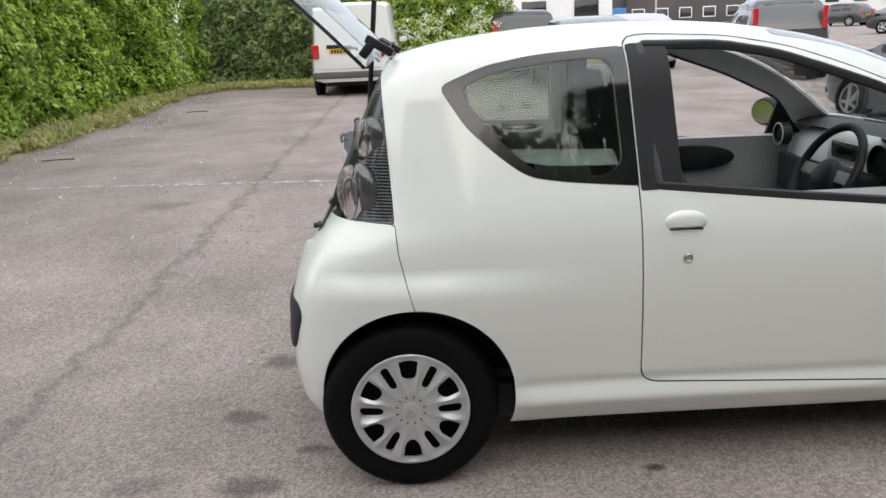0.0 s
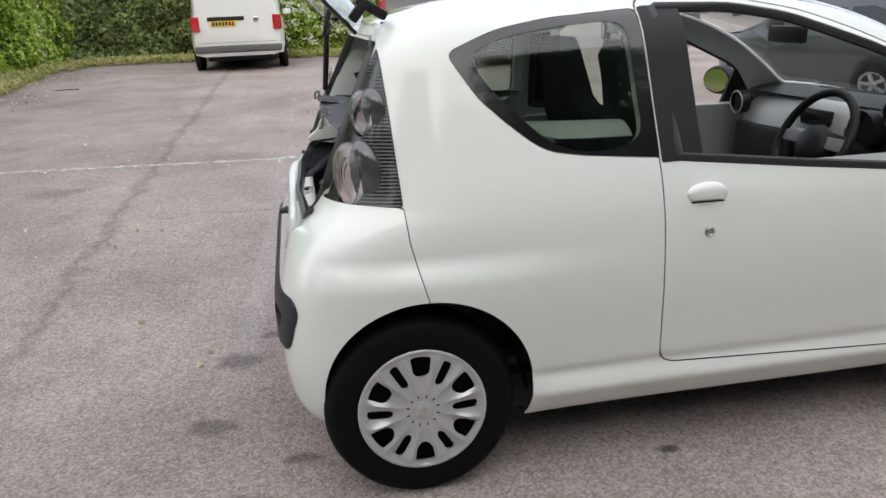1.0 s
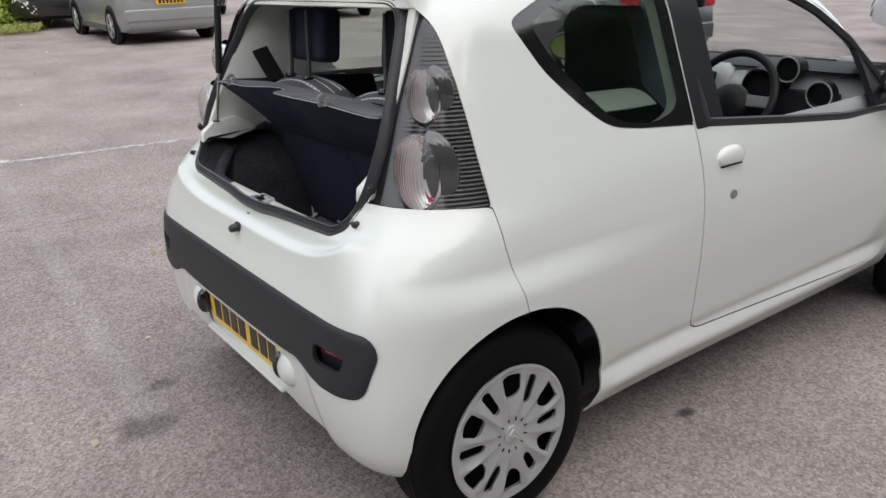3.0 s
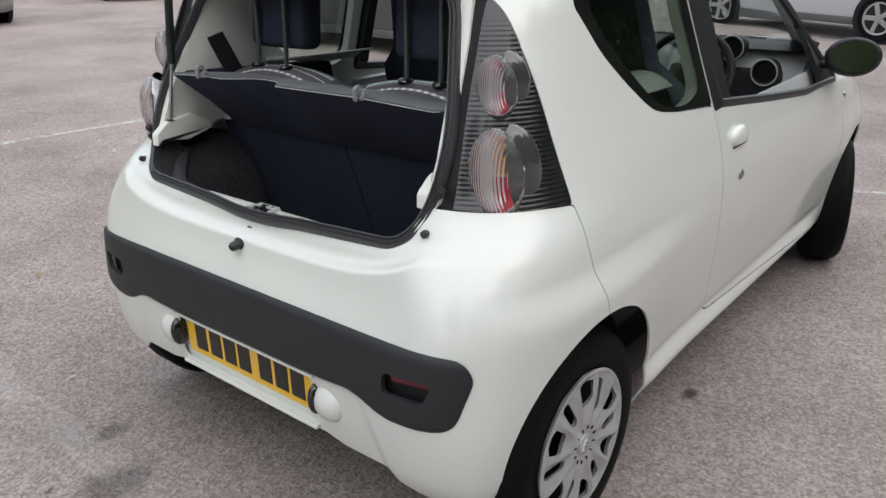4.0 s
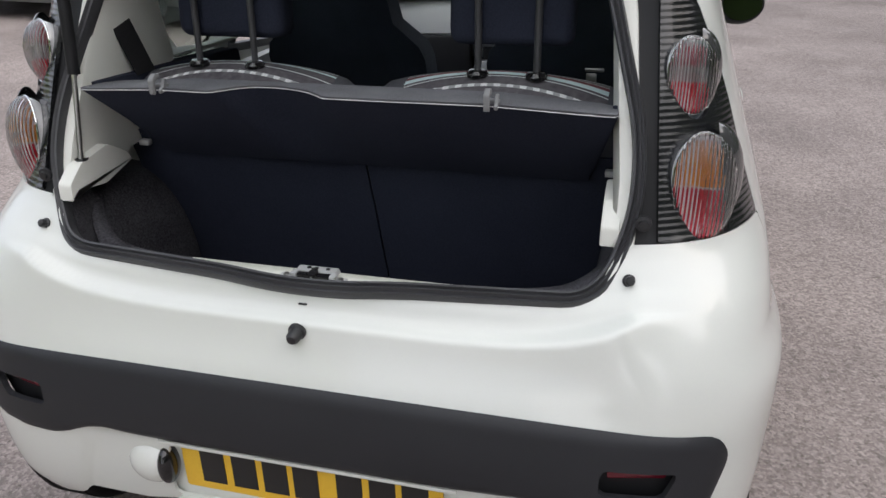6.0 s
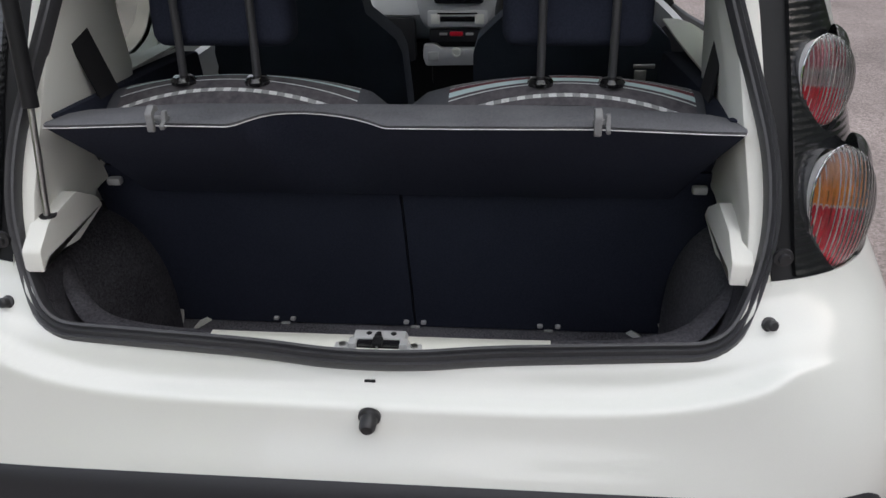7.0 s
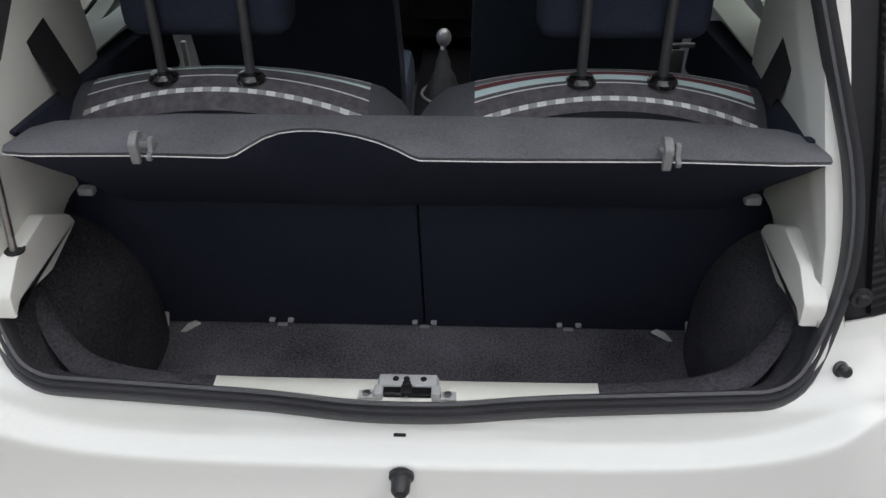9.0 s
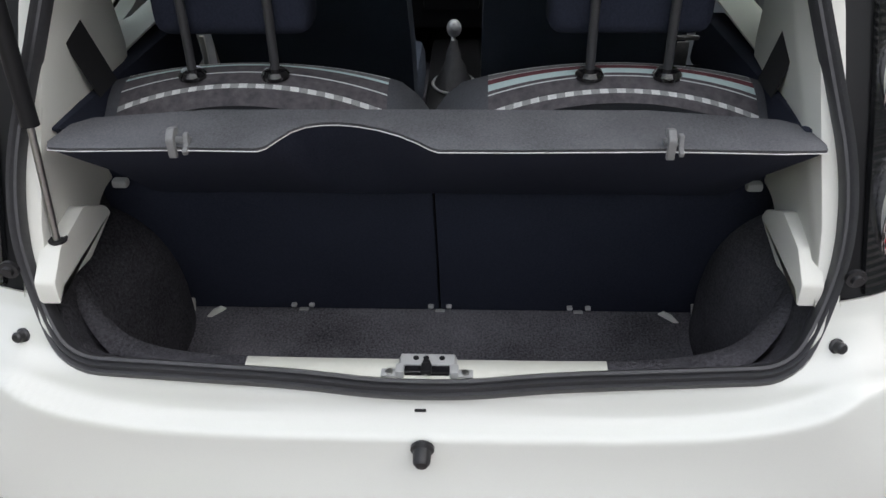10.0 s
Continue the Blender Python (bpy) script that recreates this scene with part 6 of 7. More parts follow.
    for k in range(7):
        part("plate_bar", boxes(((-0.021, off - 0.2 + 0.066 * k, profile[0][1] + 0.40 if "van" not in name else 0.98), (0.004, 0.045, 0.075))), DARKINK, pl)
    part("underside", boxes(((length * 0.5, 0, 0.27), (length * 0.86, width * 0.72, 0.12)), bevel=0.03), BLACKPL, ob)
    return ob


def paint_of(name, dark, light):
    return grainy(name, dark, light, 400, (0.28, 0.38), 0.0, 1.2, coat=1.0)


GREYPAINT = paint_of("silver_grey_paint", (0.19, 0.195, 0.20), (0.23, 0.235, 0.24))
SILVER = paint_of("light_silver_paint", (0.42, 0.43, 0.44), (0.48, 0.49, 0.50))
BLACKPAINT = paint_of("black_paint", (0.010, 0.011, 0.012), (0.016, 0.017, 0.018))
DARKBLUE = paint_of("dark_blue_grey_paint", (0.030, 0.034, 0.040), (0.042, 0.047, 0.055))
DARKGREY = paint_of("dark_grey_paint", (0.035, 0.038, 0.041), (0.050, 0.054, 0.058))
VANWHITE = paint_of("van_white_paint", (0.66, 0.67, 0.66), (0.74, 0.75, 0.74))

HATCH = [(0.0, 0.34, 0.80, 0.83), (0.06, 0.24, 0.90, 0.97), (0.20, 0.20, 0.93, 1.16), (0.42, 0.19, 0.94, 1.38), (0.75, 0.18, 0.94, 1.46), (1.6, 0.18, 0.93, 1.49), (2.2, 0.18, 0.92, 1.46), (2.65, 0.18, 0.91, 1.28),
         (3.05, 0.18, 0.90, 1.03), (3.3, 0.18, 0.88, 0.92), (3.9, 0.20, 0.80, 0.82), (4.15, 0.24, 0.66, 0.69), (4.25, 0.32, 0.52, 0.55)]
HATCHWIN = [[(0.62, 1.33), (1.30, 1.38), (1.34, 0.97), (0.72, 0.99)], [(1.40, 1.38), (2.1, 1.39), (2.16, 0.95), (1.42, 0.96)], [(2.2, 1.36), (2.5, 1.24), (2.82, 1.02), (2.8, 0.95), (2.24, 0.95)]]
HATCHREAR = ((0.13, 1.02), (0.42, 1.36), 0.58)
SUV = [(0.0, 0.42, 0.98, 1.02), (0.06, 0.30, 1.06, 1.16), (0.18, 0.26, 1.08, 1.45), (0.35, 0.25, 1.08, 1.64), (0.7, 0.25, 1.08, 1.69), (1.8, 0.25, 1.06, 1.71), (2.4, 0.25, 1.05, 1.66), (2.85, 0.25, 1.04, 1.42),
       (3.25, 0.25, 1.03, 1.14), (3.5, 0.26, 1.01, 1.05), (4.2, 0.28, 0.93, 0.96), (4.4, 0.32, 0.80, 0.84), (4.5, 0.42, 0.62, 0.66)]
SUVWIN = [[(0.42, 1.55), (1.15, 1.60), (1.18, 1.12), (0.50, 1.14)], [(1.22, 1.60), (2.05, 1.61), (2.12, 1.10), (1.25, 1.12)], [(2.12, 1.59), (2.55, 1.50), (2.98, 1.20), (2.95, 1.10), (2.2, 1.10)]]
SUVREAR = ((0.10, 1.16), (0.30, 1.58), 0.60)
VAN = [(0.0, 0.42, 1.05, 1.92), (0.05, 0.32, 1.06, 1.96), (0.3, 0.30, 1.06, 1.985), (1.5, 0.29, 1.06, 1.99), (2.9, 0.29, 1.06, 1.97), (3.35, 0.29, 1.06, 1.86), (3.95, 0.29, 1.06, 1.40), (4.25, 0.30, 1.04, 1.14), (4.7, 0.32, 0.92, 0.96), (4.88, 0.42, 0.66, 0.70)]

van = parked("panel_van", "white panel van parked at the far hedge", "van", VANWHITE, (-1.36, 14.35), 90, 4.89, 1.90, 1.99, 1.06, VAN, 0.33, (0.95, 3.95), [[(3.0, 1.75), (3.5, 1.70), (3.9, 1.18), (3.05, 1.16)]], None, (0.02, 0.98, 0.30, 0.16), 0.88)
part("tailgate_seam", boxes(((-0.001, 0.0, 0.60), (0.008, 1.62, 0.007)), bevel=0.002), PLASTICGREY, van)
part("plate_hood", boxes(((-0.006, 0.20, 1.072), (0.035, 0.74, 0.085)), bevel=0.012), DARKGLASS, van)
part("round_badge", lathe([(0.055, 0.0), (0.055, -0.02), (0.045, -0.024), (0.001, -0.02)], 24, "x", (0.0, -0.40, 1.04)), CHROME, van)
parked("estate_car", "silver-grey estate car parked in a bay", "car", GREYPAINT, (3.62, 12.45), 90, 4.25, 1.76, 1.49, 0.93, HATCH, 0.315, (0.72, 3.32), HATCHWIN, HATCHREAR, (0.06, 0.93, 0.26, 0.20))
parked("black_car", "black car parked beside a hedge", "car", BLACKPAINT, (2.75, 17.2), 90, 4.5, 1.85, 1.71, 1.07, SUV, 0.35, (0.85, 3.5), SUVWIN, SUVREAR, (0.06, 1.18, 0.4, 0.14))
parked("silver_car", "light silver hatchback parked in a row", "car", SILVER, (6.2, 18.2), 90, 4.25, 1.74, 1.49, 0.93, HATCH, 0.31, (0.72, 3.32), HATCHWIN, HATCHREAR, (0.06, 0.93, 0.26, 0.20))
parked("suv", "grey four-wheel-drive car with tall red lamps", "car", DARKBLUE, (8.45, 14.9), 77, 4.5, 1.82, 1.71, 1.07, SUV, 0.35, (0.85, 3.48), SUVWIN, SUVREAR, (0.05, 1.25, 0.5, 0.11))
parked("grey_hatchback", "dark grey hatchback parked across the lane", "car", DARKGREY, (6.72, 3.97), 90, 4.25, 1.76, 1.49, 0.93, HATCH, 0.315, (0.72, 3.32), HATCHWIN, HATCHREAR, (0.06, 0.93, 0.26, 0.20))
parked("pale_saloon", "pale silver car standing side-on", "car", SILVER, (11.3, -0.1), 72, 4.25, 1.76, 1.49, 0.93, HATCH, 0.315, (0.72, 3.32), HATCHWIN, HATCHREAR, (0.06, 0.93, 0.26, 0.20))
for px, py, paint, nm in ((30.0, 50.0, BLACKPAINT, "black"), (34.5, 50.0, GREYPAINT, "grey"), (25.0, 33.0, BLACKPAINT, "black")):
    parked("far_car", f"{nm} car parked far across the car park", "car", paint, (px, py), 120, 4.25, 1.76, 1.49, 0.93, HATCH, 0.315, (0.72, 3.32), HATCHWIN, HATCHREAR, (0.06, 0.93, 0.26, 0.20), group="far parked cars")

# ---------- hedge, verge, trees ----------
def leaf_material(name, cols):
    m = principled(name, cols[0], 0.5)
    nt = m.node_tree
    geo = nt.nodes.new("ShaderNodeNewGeometry")
    rp = nt.nodes.new("ShaderNodeValToRGB")
    while len(rp.color_ramp.elements) < len(cols):
        rp.color_ramp.elements.new(0.5)
    for i, c in enumerate(cols):
        rp.color_ramp.elements[i].position = i / (len(cols) - 1)
        rp.color_ramp.elements[i].color = (*c, 1)
    nt.links.new(geo.outputs["Random Per Island"], rp.inputs[0])
    b = nt.nodes["Principled BSDF"]
    nt.links.new(rp.outputs[0], b.inputs["Base Color"])
    tr = nt.nodes.new("ShaderNodeBsdfTranslucent")
    nt.links.new(rp.outputs[0], tr.inputs[0])
    mx = nt.nodes.new("ShaderNodeMixShader")
    mx.inputs[0].default_value = 0.42
    nt.links.new(b.outputs[0], mx.inputs[1])
    nt.links.new(tr.outputs[0], mx.inputs[2])
    nt.links.new(mx.outputs[0], nt.nodes["Material Output"].inputs[0])
    return m


LEAF = leaf_material("fresh_hedge_leaves", [(0.07, 0.13, 0.015), (0.20, 0.33, 0.03), (0.36, 0.52, 0.06), (0.50, 0.64, 0.10), (0.62, 0.70, 0.22)])
LEAFDARK = leaf_material("dark_hedge_leaves", [(0.04, 0.06, 0.02), (0.10, 0.15, 0.045), (0.18, 0.25, 0.07), (0.28, 0.37, 0.11), (0.42, 0.46, 0.22)])
LEAFTREE = leaf_material("tree_leaves", [(0.03, 0.06, 0.012), (0.06, 0.11, 0.02), (0.10, 0.17, 0.03)])
GRASS = leaf_material("verge_grass", [(0.20, 0.28, 0.06), (0.36, 0.42, 0.11), (0.52, 0.48, 0.22), (0.58, 0.50, 0.28)])
rng = np.random.default_rng(7)


def leaves(centres, normals, size, name, mat, slim=0.55):
    """One mesh of folded leaf shapes at the given places."""
    k = len(centres)
    nrm = normals + rng.normal(0, 0.55, (k, 3))
    nrm /= np.linalg.norm(nrm, axis=1)[:, None]
    ax = np.cross(nrm, rng.normal(0, 1, (k, 3)))
    ax /= np.linalg.norm(ax, axis=1)[:, None]
    sd = np.cross(nrm, ax)
    ln = size * rng.uniform(0.6, 1.35, (k, 1))
    w = ln * slim
    base = centres - ax * ln * 0.5
    tip = centres + ax * ln * 0.5 - nrm * ln * 0.12
    l_, r_ = centres + sd * w * 0.5 + nrm * ln * 0.08, centres - sd * w * 0.5 + nrm * ln * 0.08
    vs = np.stack([base, r_, tip, l_], 1).reshape(-1, 3)
    me = bpy.data.meshes.new(name)
    me.vertices.add(len(vs))
    me.vertices.foreach_set("co", vs.ravel())
    me.loops.add(k * 4)
    me.polygons.add(k)
    me.loops.foreach_set("vertex_index", np.arange(k * 4))
    me.polygons.foreach_set("loop_start", np.arange(0, k * 4, 4))
    me.materials.append(mat)
    me.update(calc_edges=True)
    me.validate()
    return me


def hedge(name, label, line, height, depth, count, size, mat, lean=0.0):
    """A bank of foliage along a line on the ground, lumpy and uneven."""
    line = np.array(line, float)
    seg = np.hypot(*np.diff(line, axis=0).T)
    t = rng.uniform(0, seg.sum(), count)
    acc = np.concatenate([[0], np.cumsum(seg)])
    i = np.clip(np.searchsorted(acc, t) - 1, 0, len(seg) - 1)
    u = (t - acc[i]) / seg[i]
    p = line[i] * (1 - u[:, None]) + line[i + 1] * u[:, None]
    d = np.diff(line, axis=0)[i] / seg[i][:, None]
    out = np.stack([d[:, 1], -d[:, 0]], 1)
    h = rng.uniform(0, 1, count) ** 0.9
    z = h * height
    lump_ = np.array([0.55 * noise.noise((a * 0.55, b * 0.55, c * 0.6)) + 0.35 * noise.noise((a * 1.6, b * 1.6, c * 1.6)) + 0.16 * noise.noise((a * 4.0, b * 4.0, c * 4.0)) for a, b, c in zip(p[:, 0], p[:, 1], z)])
    skin_d = 0.35 + lump_ * 0.9 - 0.55 * h * lean - 0.4 * (h > 0.9) * (h - 0.9) * 10
    inward = rng.exponential(0.065, count)
    off = skin_d - inward
    c3 = np.stack([p[:, 0] + out[:, 0] * off, p[:, 1] + out[:, 1] * off, np.array([lift(v) for v in p[:, 1]]) + z], 1)
    n3 = np.stack([out[:, 0], out[:, 1], np.full(count, 0.75)], 1)
    me = leaves(c3, n3, size, name, mat)
    ob = tagged(new(name, me), label, "hedge", kind="stuff")
    # a dark sheet behind the leaves, the hedge's inner shade put into its colour
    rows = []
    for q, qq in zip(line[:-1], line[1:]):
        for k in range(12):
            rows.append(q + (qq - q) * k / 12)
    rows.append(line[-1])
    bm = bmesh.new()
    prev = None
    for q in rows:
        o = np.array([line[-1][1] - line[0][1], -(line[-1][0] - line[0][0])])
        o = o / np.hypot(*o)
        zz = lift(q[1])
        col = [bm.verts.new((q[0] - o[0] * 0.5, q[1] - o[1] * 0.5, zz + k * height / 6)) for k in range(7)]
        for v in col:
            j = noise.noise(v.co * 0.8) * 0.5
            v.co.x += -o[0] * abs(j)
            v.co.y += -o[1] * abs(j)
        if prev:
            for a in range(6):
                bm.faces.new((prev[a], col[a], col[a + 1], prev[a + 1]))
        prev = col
    bank = part(name + "_bank", bm, SHADEBANK)
    tagged(bank, "dark sheet inside a hedge, shade put into its colour", "hedge", kind="stuff")
    return ob


# dark green-brown that carries the shade between the leaves in its colour
SHADEBANK = grainy("painted_hedge_shade", (0.025, 0.038, 0.012), (0.09, 0.12, 0.035), 9, (0.8, 1.0), 0.5, 1.0, dist=0.03)
hedge("hedge", "tall fresh green hedge along the car park", [(-5.7, 2.0), (-6.35, 6.8), (-6.55, 9.8), (-6.7, 12.6), (-6.6, 16.5), (-5.9, 18.6)], 4.6, 1.5, 80000, 0.115, LEAF, 0.25)
hedge("far_hedge", "darker bushes behind the parked van", [(-6.2, 18.4), (-4.6, 18.9), (-3.0, 18.7), (-1.0, 18.3)], 2.5, 1.2, 10000, 0.13, LEAFDARK, 0.5)
hedge("back_hedge", "bright green hedge at the end of the car park", [(-1.5, 18.4), (0.6, 18.0), (2.1, 17.8), (2.5, 18.6)], 2.9, 1.2, 13000, 0.105, LEAF, 0.2)

# pale blossom in the hedge at the end
BLOSSOM = leaf_material("white_blossom", [(0.6, 0.62, 0.5), (0.75, 0.76, 0.66)])
k = 900
clump = rng.integers(0, 60, k)
cc_ = rng.uniform((-0.6, 0, 0.4), (2.2, 1, 1.9), (60, 3))[clump]
bx = cc_[:, 0] + rng.normal(0, 0.07, k)
by = 17.75 - 0.16 * bx - 0.5 + rng.normal(0, 0.10, k)
bz = cc_[:, 2] + rng.normal(0, 0.05, k) + RISE * 16.5
tagged(new("blossom", leaves(np.stack([bx, by, bz], 1), np.tile([0.0, -1.0, 0.6], (k, 1)), 0.055, "blossom", BLOSSOM, 0.8)), "clusters of small white blossom on a hedge", "blossom", kind="stuff")

# grass verge at the foot of the hedge
verge_line = np.array([(-5.3, 2.0), (-5.72, 6.8), (-5.55, 10.2), (-5.70, 13.4), (-5.90, 16.2), (-5.1, 18.0), (-3.4, 17.95), (-0.8, 17.7), (2.2, 16.9)])
k = 15000
seg = np.hypot(*np.diff(verge_line, axis=0).T)
acc = np.concatenate([[0], np.cumsum(seg)])
t = rng.uniform(0, seg.sum(), k)
i = np.clip(np.searchsorted(acc, t) - 1, 0, len(seg) - 1)
u = (t - acc[i]) / seg[i]
p = verge_line[i] * (1 - u[:, None]) + verge_line[i + 1] * u[:, None]
d = np.diff(verge_line, axis=0)[i] / seg[i][:, None]
off = rng.normal(-0.05, 0.30, k)
off = np.minimum(off, 0.34 + 0.10 * np.sin(t * 3.1) + 0.08 * np.sin(t * 7.7))
c3 = np.stack([p[:, 0] + d[:, 1] * off, p[:, 1] - d[:, 0] * off, np.array([lift(v) for v in p[:, 1]]) + 0.06 + rng.uniform(0, 0.10, k)], 1)
n3 = np.stack([d[:, 1], -d[:, 0], np.full(k, 0.2)], 1)
tagged(new("grass", leaves(c3, n3, 0.17, "grass", GRASS, 0.22)), "ragged green and straw-coloured grass verge", "grass", kind="stuff")
bm = bmesh.new()
prev = None
for j, q in enumerate(verge_line):
    dd = verge_line[min(j + 1, len(verge_line) - 1)] - verge_line[max(j - 1, 0)]
    dd = dd / np.hypot(*dd)
    pts = [(q[0] + dd[1] * o, q[1] - dd[0] * o, lift(q[1]) + z) for o, z in ((0.36, 0.005), (0.1, 0.03), (-0.6, 0.08), (-1.6, 0.12))]
    col = [bm.verts.new(v) for v in pts]
    if prev:
        for a in range(3):
            bm.faces.new((prev[a], col[a], col[a + 1], prev[a + 1]))
    prev = col
SOIL = grainy("straw_and_soil", (0.14, 0.115, 0.07), (0.42, 0.36, 0.22), 14, (0.9, 1.0), 0.6, 1.5, dist=0.02)
tagged(part("verge", bm, SOIL), "strip of soil and straw below a hedge", "verge", kind="structure")


TWIG = grainy("dry_twig", (0.05, 0.035, 0.02), (0.12, 0.09, 0.06), 30, (0.8, 0.95), 0.2, 3)
for x, y, turn in ((-4.33, 12.43, 4), (-4.65, 7.03, 8)):
    st = thing("fallen_twig", "thin dark twig lying on asphalt", "twig", (x, y, lift(y)))
    d = Vector((math.cos(radians(turn)), math.sin(radians(turn)), 0)) * 0.20
    part("stick", tube([-d + Vector((0, 0, 0.008)), Vector((0.01, 0.015, 0.012)), d + Vector((0, 0, 0.008))], 0.008, 6), TWIG, st)
    st.rotation_euler = (math.atan(RISE), 0, 0)


# pale fallen petals and leaves scattered over the asphalt
spots = np.concatenate([rng.uniform((-5.0, 0.2), (1.5, 15.0), (150, 2)), np.stack([rng.uniform(-5.3, -4.3, 260), rng.uniform(5.0, 17.0, 260)], 1)])
PETAL = leaf_material("pale_fallen_leaves", [(0.35, 0.26, 0.14), (0.62, 0.56, 0.42), (0.74, 0.72, 0.66)])
tagged(new("fallen_leaves", leaves(np.column_stack([spots, [lift(v) + 0.010 for v in spots[:, 1]]]), np.tile([0.0, -0.05, 1.0], (len(spots), 1)), 0.038, "fallen_leaves", PETAL, 0.7)), "small pale leaves and petals scattered on asphalt", "leaves", kind="stuff")


def tree(x, y, height, spread, count, seed):
    """A tree with a tapered trunk, limbs and a crown of many leaves in uneven clumps."""
    r = np.random.default_rng(seed)
    ob = thing("tree", "leafy tree with a dense green crown", "tree", (x, y, 0), "trees across the car park")
    rings = []
    for kk in range(7):
        f = kk / 6
        rr = 0.20 * (1 - 0.75 * f)
        rings.append([(0.15 * math.sin(f * 3 + seed) + rr * math.cos(a), 0.12 * math.cos(f * 2.5 + seed) + rr * math.sin(a), f * height * 0.8) for a in np.linspace(0, 2 * math.pi, 11)[:-1]])
    part("trunk", loft(rings), BARK, ob)
    blobs = []
    for kk in range(26):
        a, f = r.uniform(0, 2 * math.pi), r.uniform(0.16, 1.0)
        rad = spread * (0.35 + 0.65 * math.sin(math.pi * min(1, f * 0.9))) * r.uniform(0.35, 0.8)
        c = Vector((rad * math.cos(a), rad * math.sin(a), height * f))
        blobs.append(c)
        root = Vector((0.1 * math.sin(seed), 0.1, height * max(0.15, f - 0.28)))
        if kk < 8:
            part("limb", tube([root, root.lerp(c, 0.55) + Vector((0, 0, 0.15)), c], 0.035, 6), BARK, ob)
    idx = r.integers(0, len(blobs), count)
    cen = np.array([tuple(b) for b in blobs])[idx]
    dirs = r.normal(0, 1, (count, 3))
    dirs /= np.linalg.norm(dirs, axis=1)[:, None]
    pts = cen + dirs * (spread * 0.42 * r.uniform(0.55, 1.05, (count, 1))) * np.array([1, 1, 0.75])
    crown_ = new("crown", leaves(pts, dirs + np.array([0, 0, 0.4]), 0.16, "crown", LEAFTREE))
    crown_.parent = ob
    return ob


first = tree(-6.5, -13.5, 7.6, 2.9, 34000, 3)
for j, (x, y, s, turn) in enumerate(((-2.6, -12.8, 1.08, 70), (1.4, -13.6, 0.92, 150), (5.2, -12.9, 1.12, 210), (9.2, -13.8, 1.0, 300), (-11, -13, 1.1, 30), (13.5, -13.5, 1.15, 120), (-15.5, -10.5, 1.1, 240), (18, -9.5, 1.2, 15), (-17, -4, 1.1, 90), (14, -10, 1.15, 200), (22.5, -8.5, 1.2, 75), (27.5, -7.8, 1.25, 160), (33, -7, 1.3, 290))):
    copy_thing(first, pose(x, y, 0, 0, 0, turn)).scale = (s * 1.17,) * 3
hedge("near_hedge", "dark bushes across the car park", [(36, -6.5), (18, -8.8), (9, -11.6), (0, -11.4), (-9, -11.7), (-16, -9)], 3.2, 1.2, 30000, 0.18, LEAFTREE, 0.2)

# ---------- distance ----------
WALLWHITE = grainy("white_cladding", (0.55, 0.56, 0.57), (0.66, 0.67, 0.68), 3, (0.5, 0.7), 0.05, 0.3)
WALLDARK = grainy("dark_brick", (0.05, 0.045, 0.045), (0.09, 0.08, 0.08), 8, (0.8, 0.95), 0.1, 0.4)
ROOFGREY = grainy("grey_roof", (0.12, 0.12, 0.13), (0.18, 0.18, 0.19), 3, (0.6, 0.8), 0.1, 0.3)
BLUE = grainy("blue_sign_board", (0.03, 0.12, 0.35), (0.04, 0.16, 0.42), 5, (0.4, 0.6), 0.0, 1)
REDBOARD = grainy("red_fascia", (0.35, 0.03, 0.05), (0.42, 0.04, 0.06), 5, (0.4, 0.6), 0.0, 1)


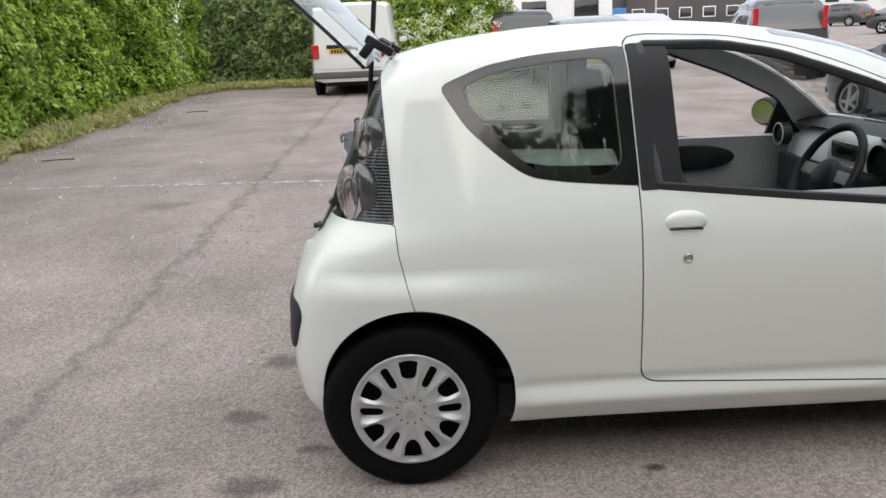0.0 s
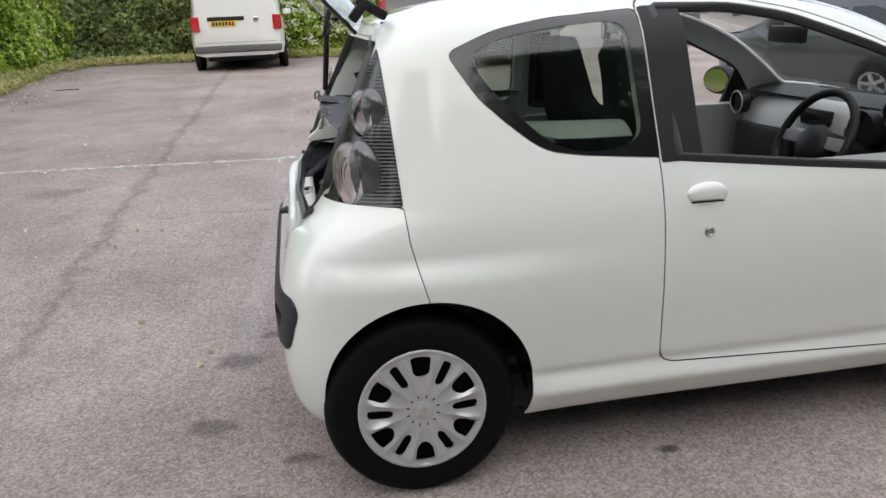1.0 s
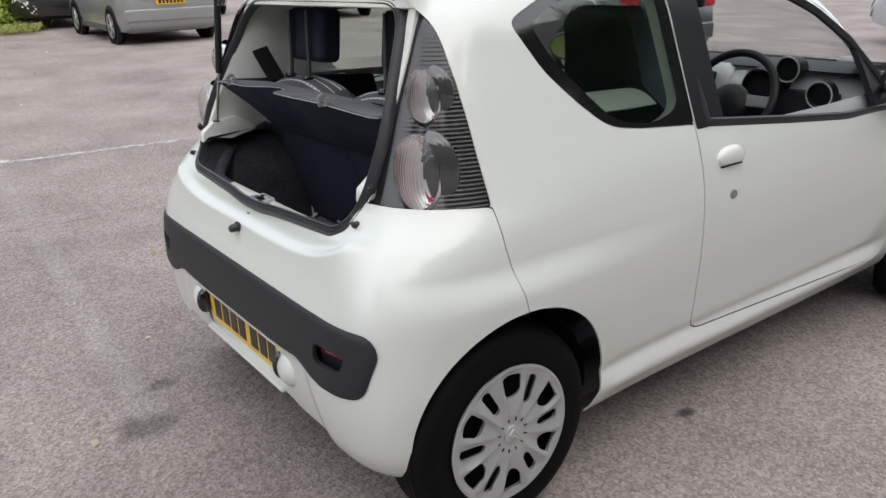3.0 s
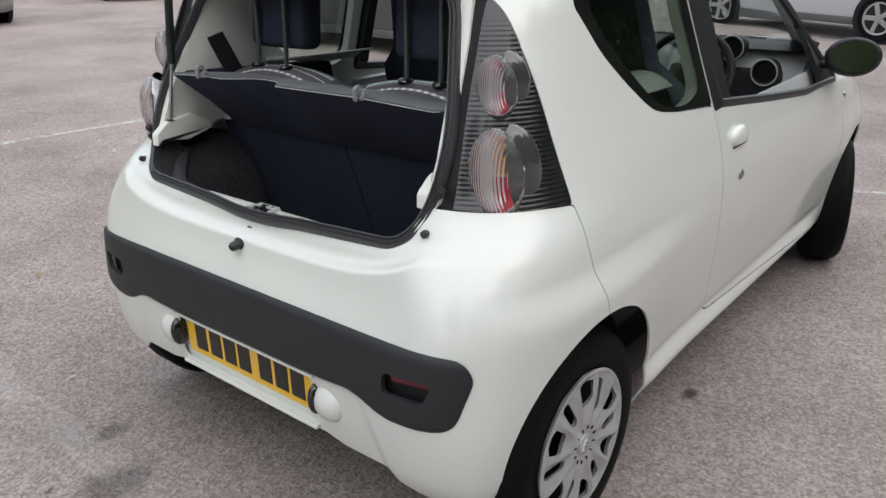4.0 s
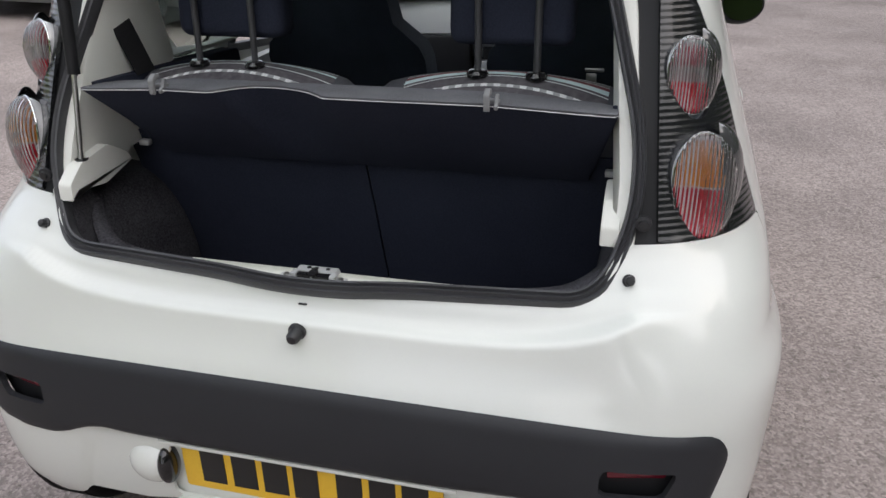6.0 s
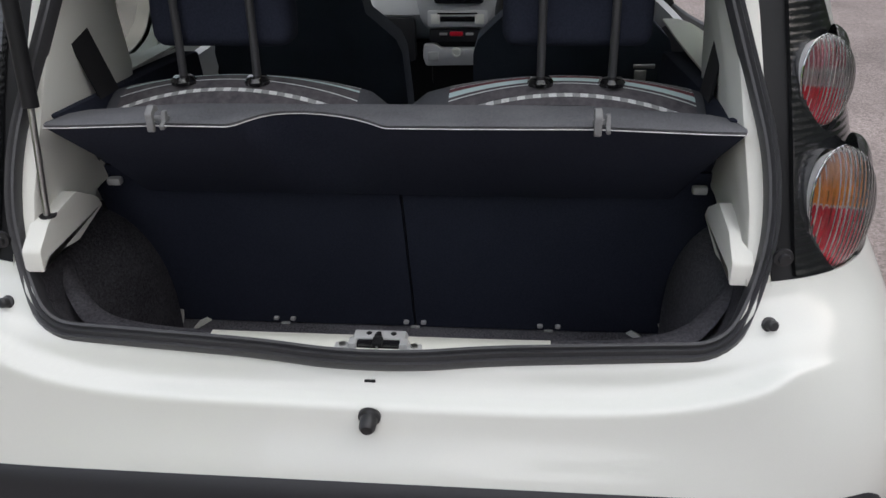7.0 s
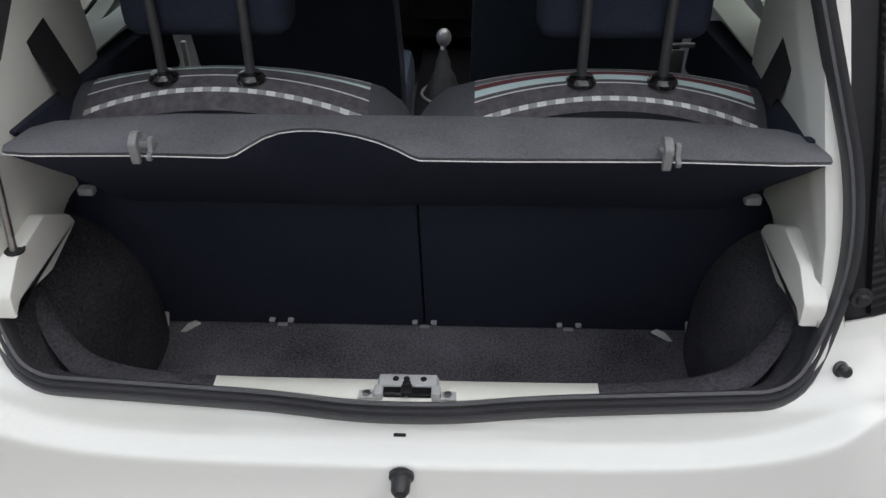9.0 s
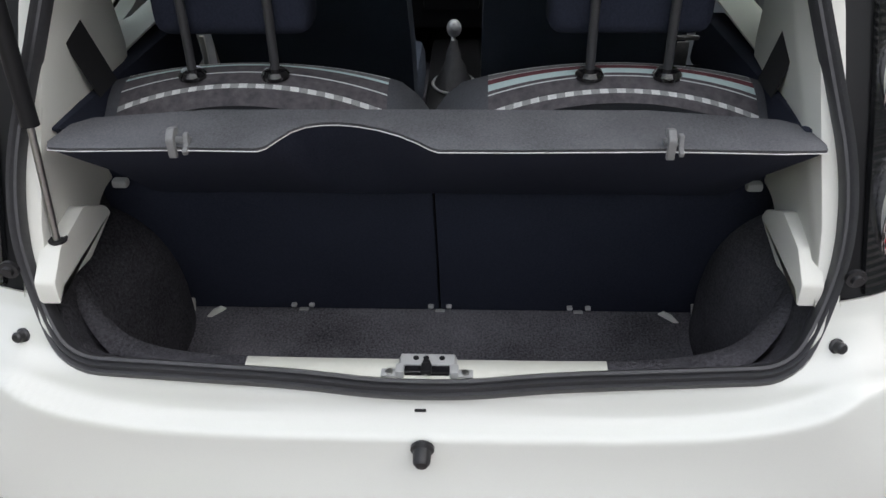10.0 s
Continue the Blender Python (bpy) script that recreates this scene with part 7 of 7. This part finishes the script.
def building(name, label, x, y, wide, deep, high, wall, roof, rows, cols, door=True):
    ob = thing(name, label, "building", (x, y, lift(y)))
    part("wall", boxes(((0, 0, high / 2), (wide, deep, high)), bevel=0.03), wall, ob)
    part("roof", prism([(-wide / 2 - 0.3, high), (wide / 2 + 0.3, high), (wide / 2 + 0.3, high + 0.25), (0, high + 0.25 + wide * 0.03), (-wide / 2 - 0.3, high + 0.25)], "y", -deep / 2 - 0.3, deep / 2 + 0.3), roof, ob)
    for r in range(rows):
        for c in range(cols):
            wx = -wide / 2 + wide * (c + 0.5) / cols
            wz = high * (r + 0.55) / rows
            w = part("window", boxes(((wx, -deep / 2 - 0.01, wz), (wide / cols * 0.55, 0.08, high / rows * 0.45)), bevel=0.01), WALLWHITE, ob)
            part("pane", boxes(((wx, -deep / 2 - 0.045, wz), (wide / cols * 0.47, 0.03, high / rows * 0.37)), bevel=0.005), DARKGLASS, w)
    return ob


CABINGREY = grainy("weathered_grey_cladding", (0.30, 0.29, 0.29), (0.46, 0.45, 0.46), 4, (0.5, 0.7), 0.1, 0.5)
building("white_unit", "long low white industrial unit", 8.2, 47, 6.0, 8, 3.0, WALLWHITE, ROOFGREY, 1, 2)
building("site_cabin", "weathered pale grey cabin behind the hedge", -5.5, 31, 4.5, 3, 2.6, CABINGREY, ROOFGREY, 1, 2)
building("brick_house", "dark brick building with two rows of windows", 25.5, 74, 13, 8, 4.2, WALLDARK, ROOFGREY, 2, 6)
shop = building("showroom", "pale showroom with a red fascia", 44, 70, 20, 10, 4.0, WALLWHITE, ROOFGREY, 1, 8)
part("fascia", boxes(((0, -5.2, 2.6), (19, 0.3, 0.6)), bevel=0.03), REDBOARD, shop)
sign = thing("sign_board", "blue board on two posts", "sign", (15.2, 60, lift(60)))
part("board", boxes(((0, 0, 1.4), (2.4, 0.1, 0.9)), bevel=0.02), BLUE, sign)
for s in (-1, 1):
    part("post", tube([(s * 0.9, 0.08, 0), (s * 0.9, 0.08, 1.8)], 0.05, 8), METAL, sign)
pole0 = thing("lamp_post", "slim grey lamp post", "lamp post", (20.5, 66, lift(66)), "lamp posts")
part("shaft", tube([(0, 0, 0), (0, 0, 7)], 0.09, 8), METAL, pole0)
part("lamp_head", boxes(((0.3, 0, 7.0), (0.7, 0.25, 0.12)), bevel=0.03), METAL, pole0)
for x, y in ((30, 70), (12, 58), (40, 62)):
    copy_thing(pole0, pose(x, y, lift(y)))
for x, y, s in ((16, 70, 0.75), (12, 66, 0.6), (20, 84, 0.8), (32, 88, 0.85), (38, 84, 0.8), (50, 90, 0.9), (1, 60, 0.7), (-7, 44, 0.8), (-12, 30, 0.8), (57, 80, 0.9), (28, 90, 0.9)):
    copy_thing(first, pose(x, y, lift(y), 0, 0, x * 37)).scale = (s,) * 3
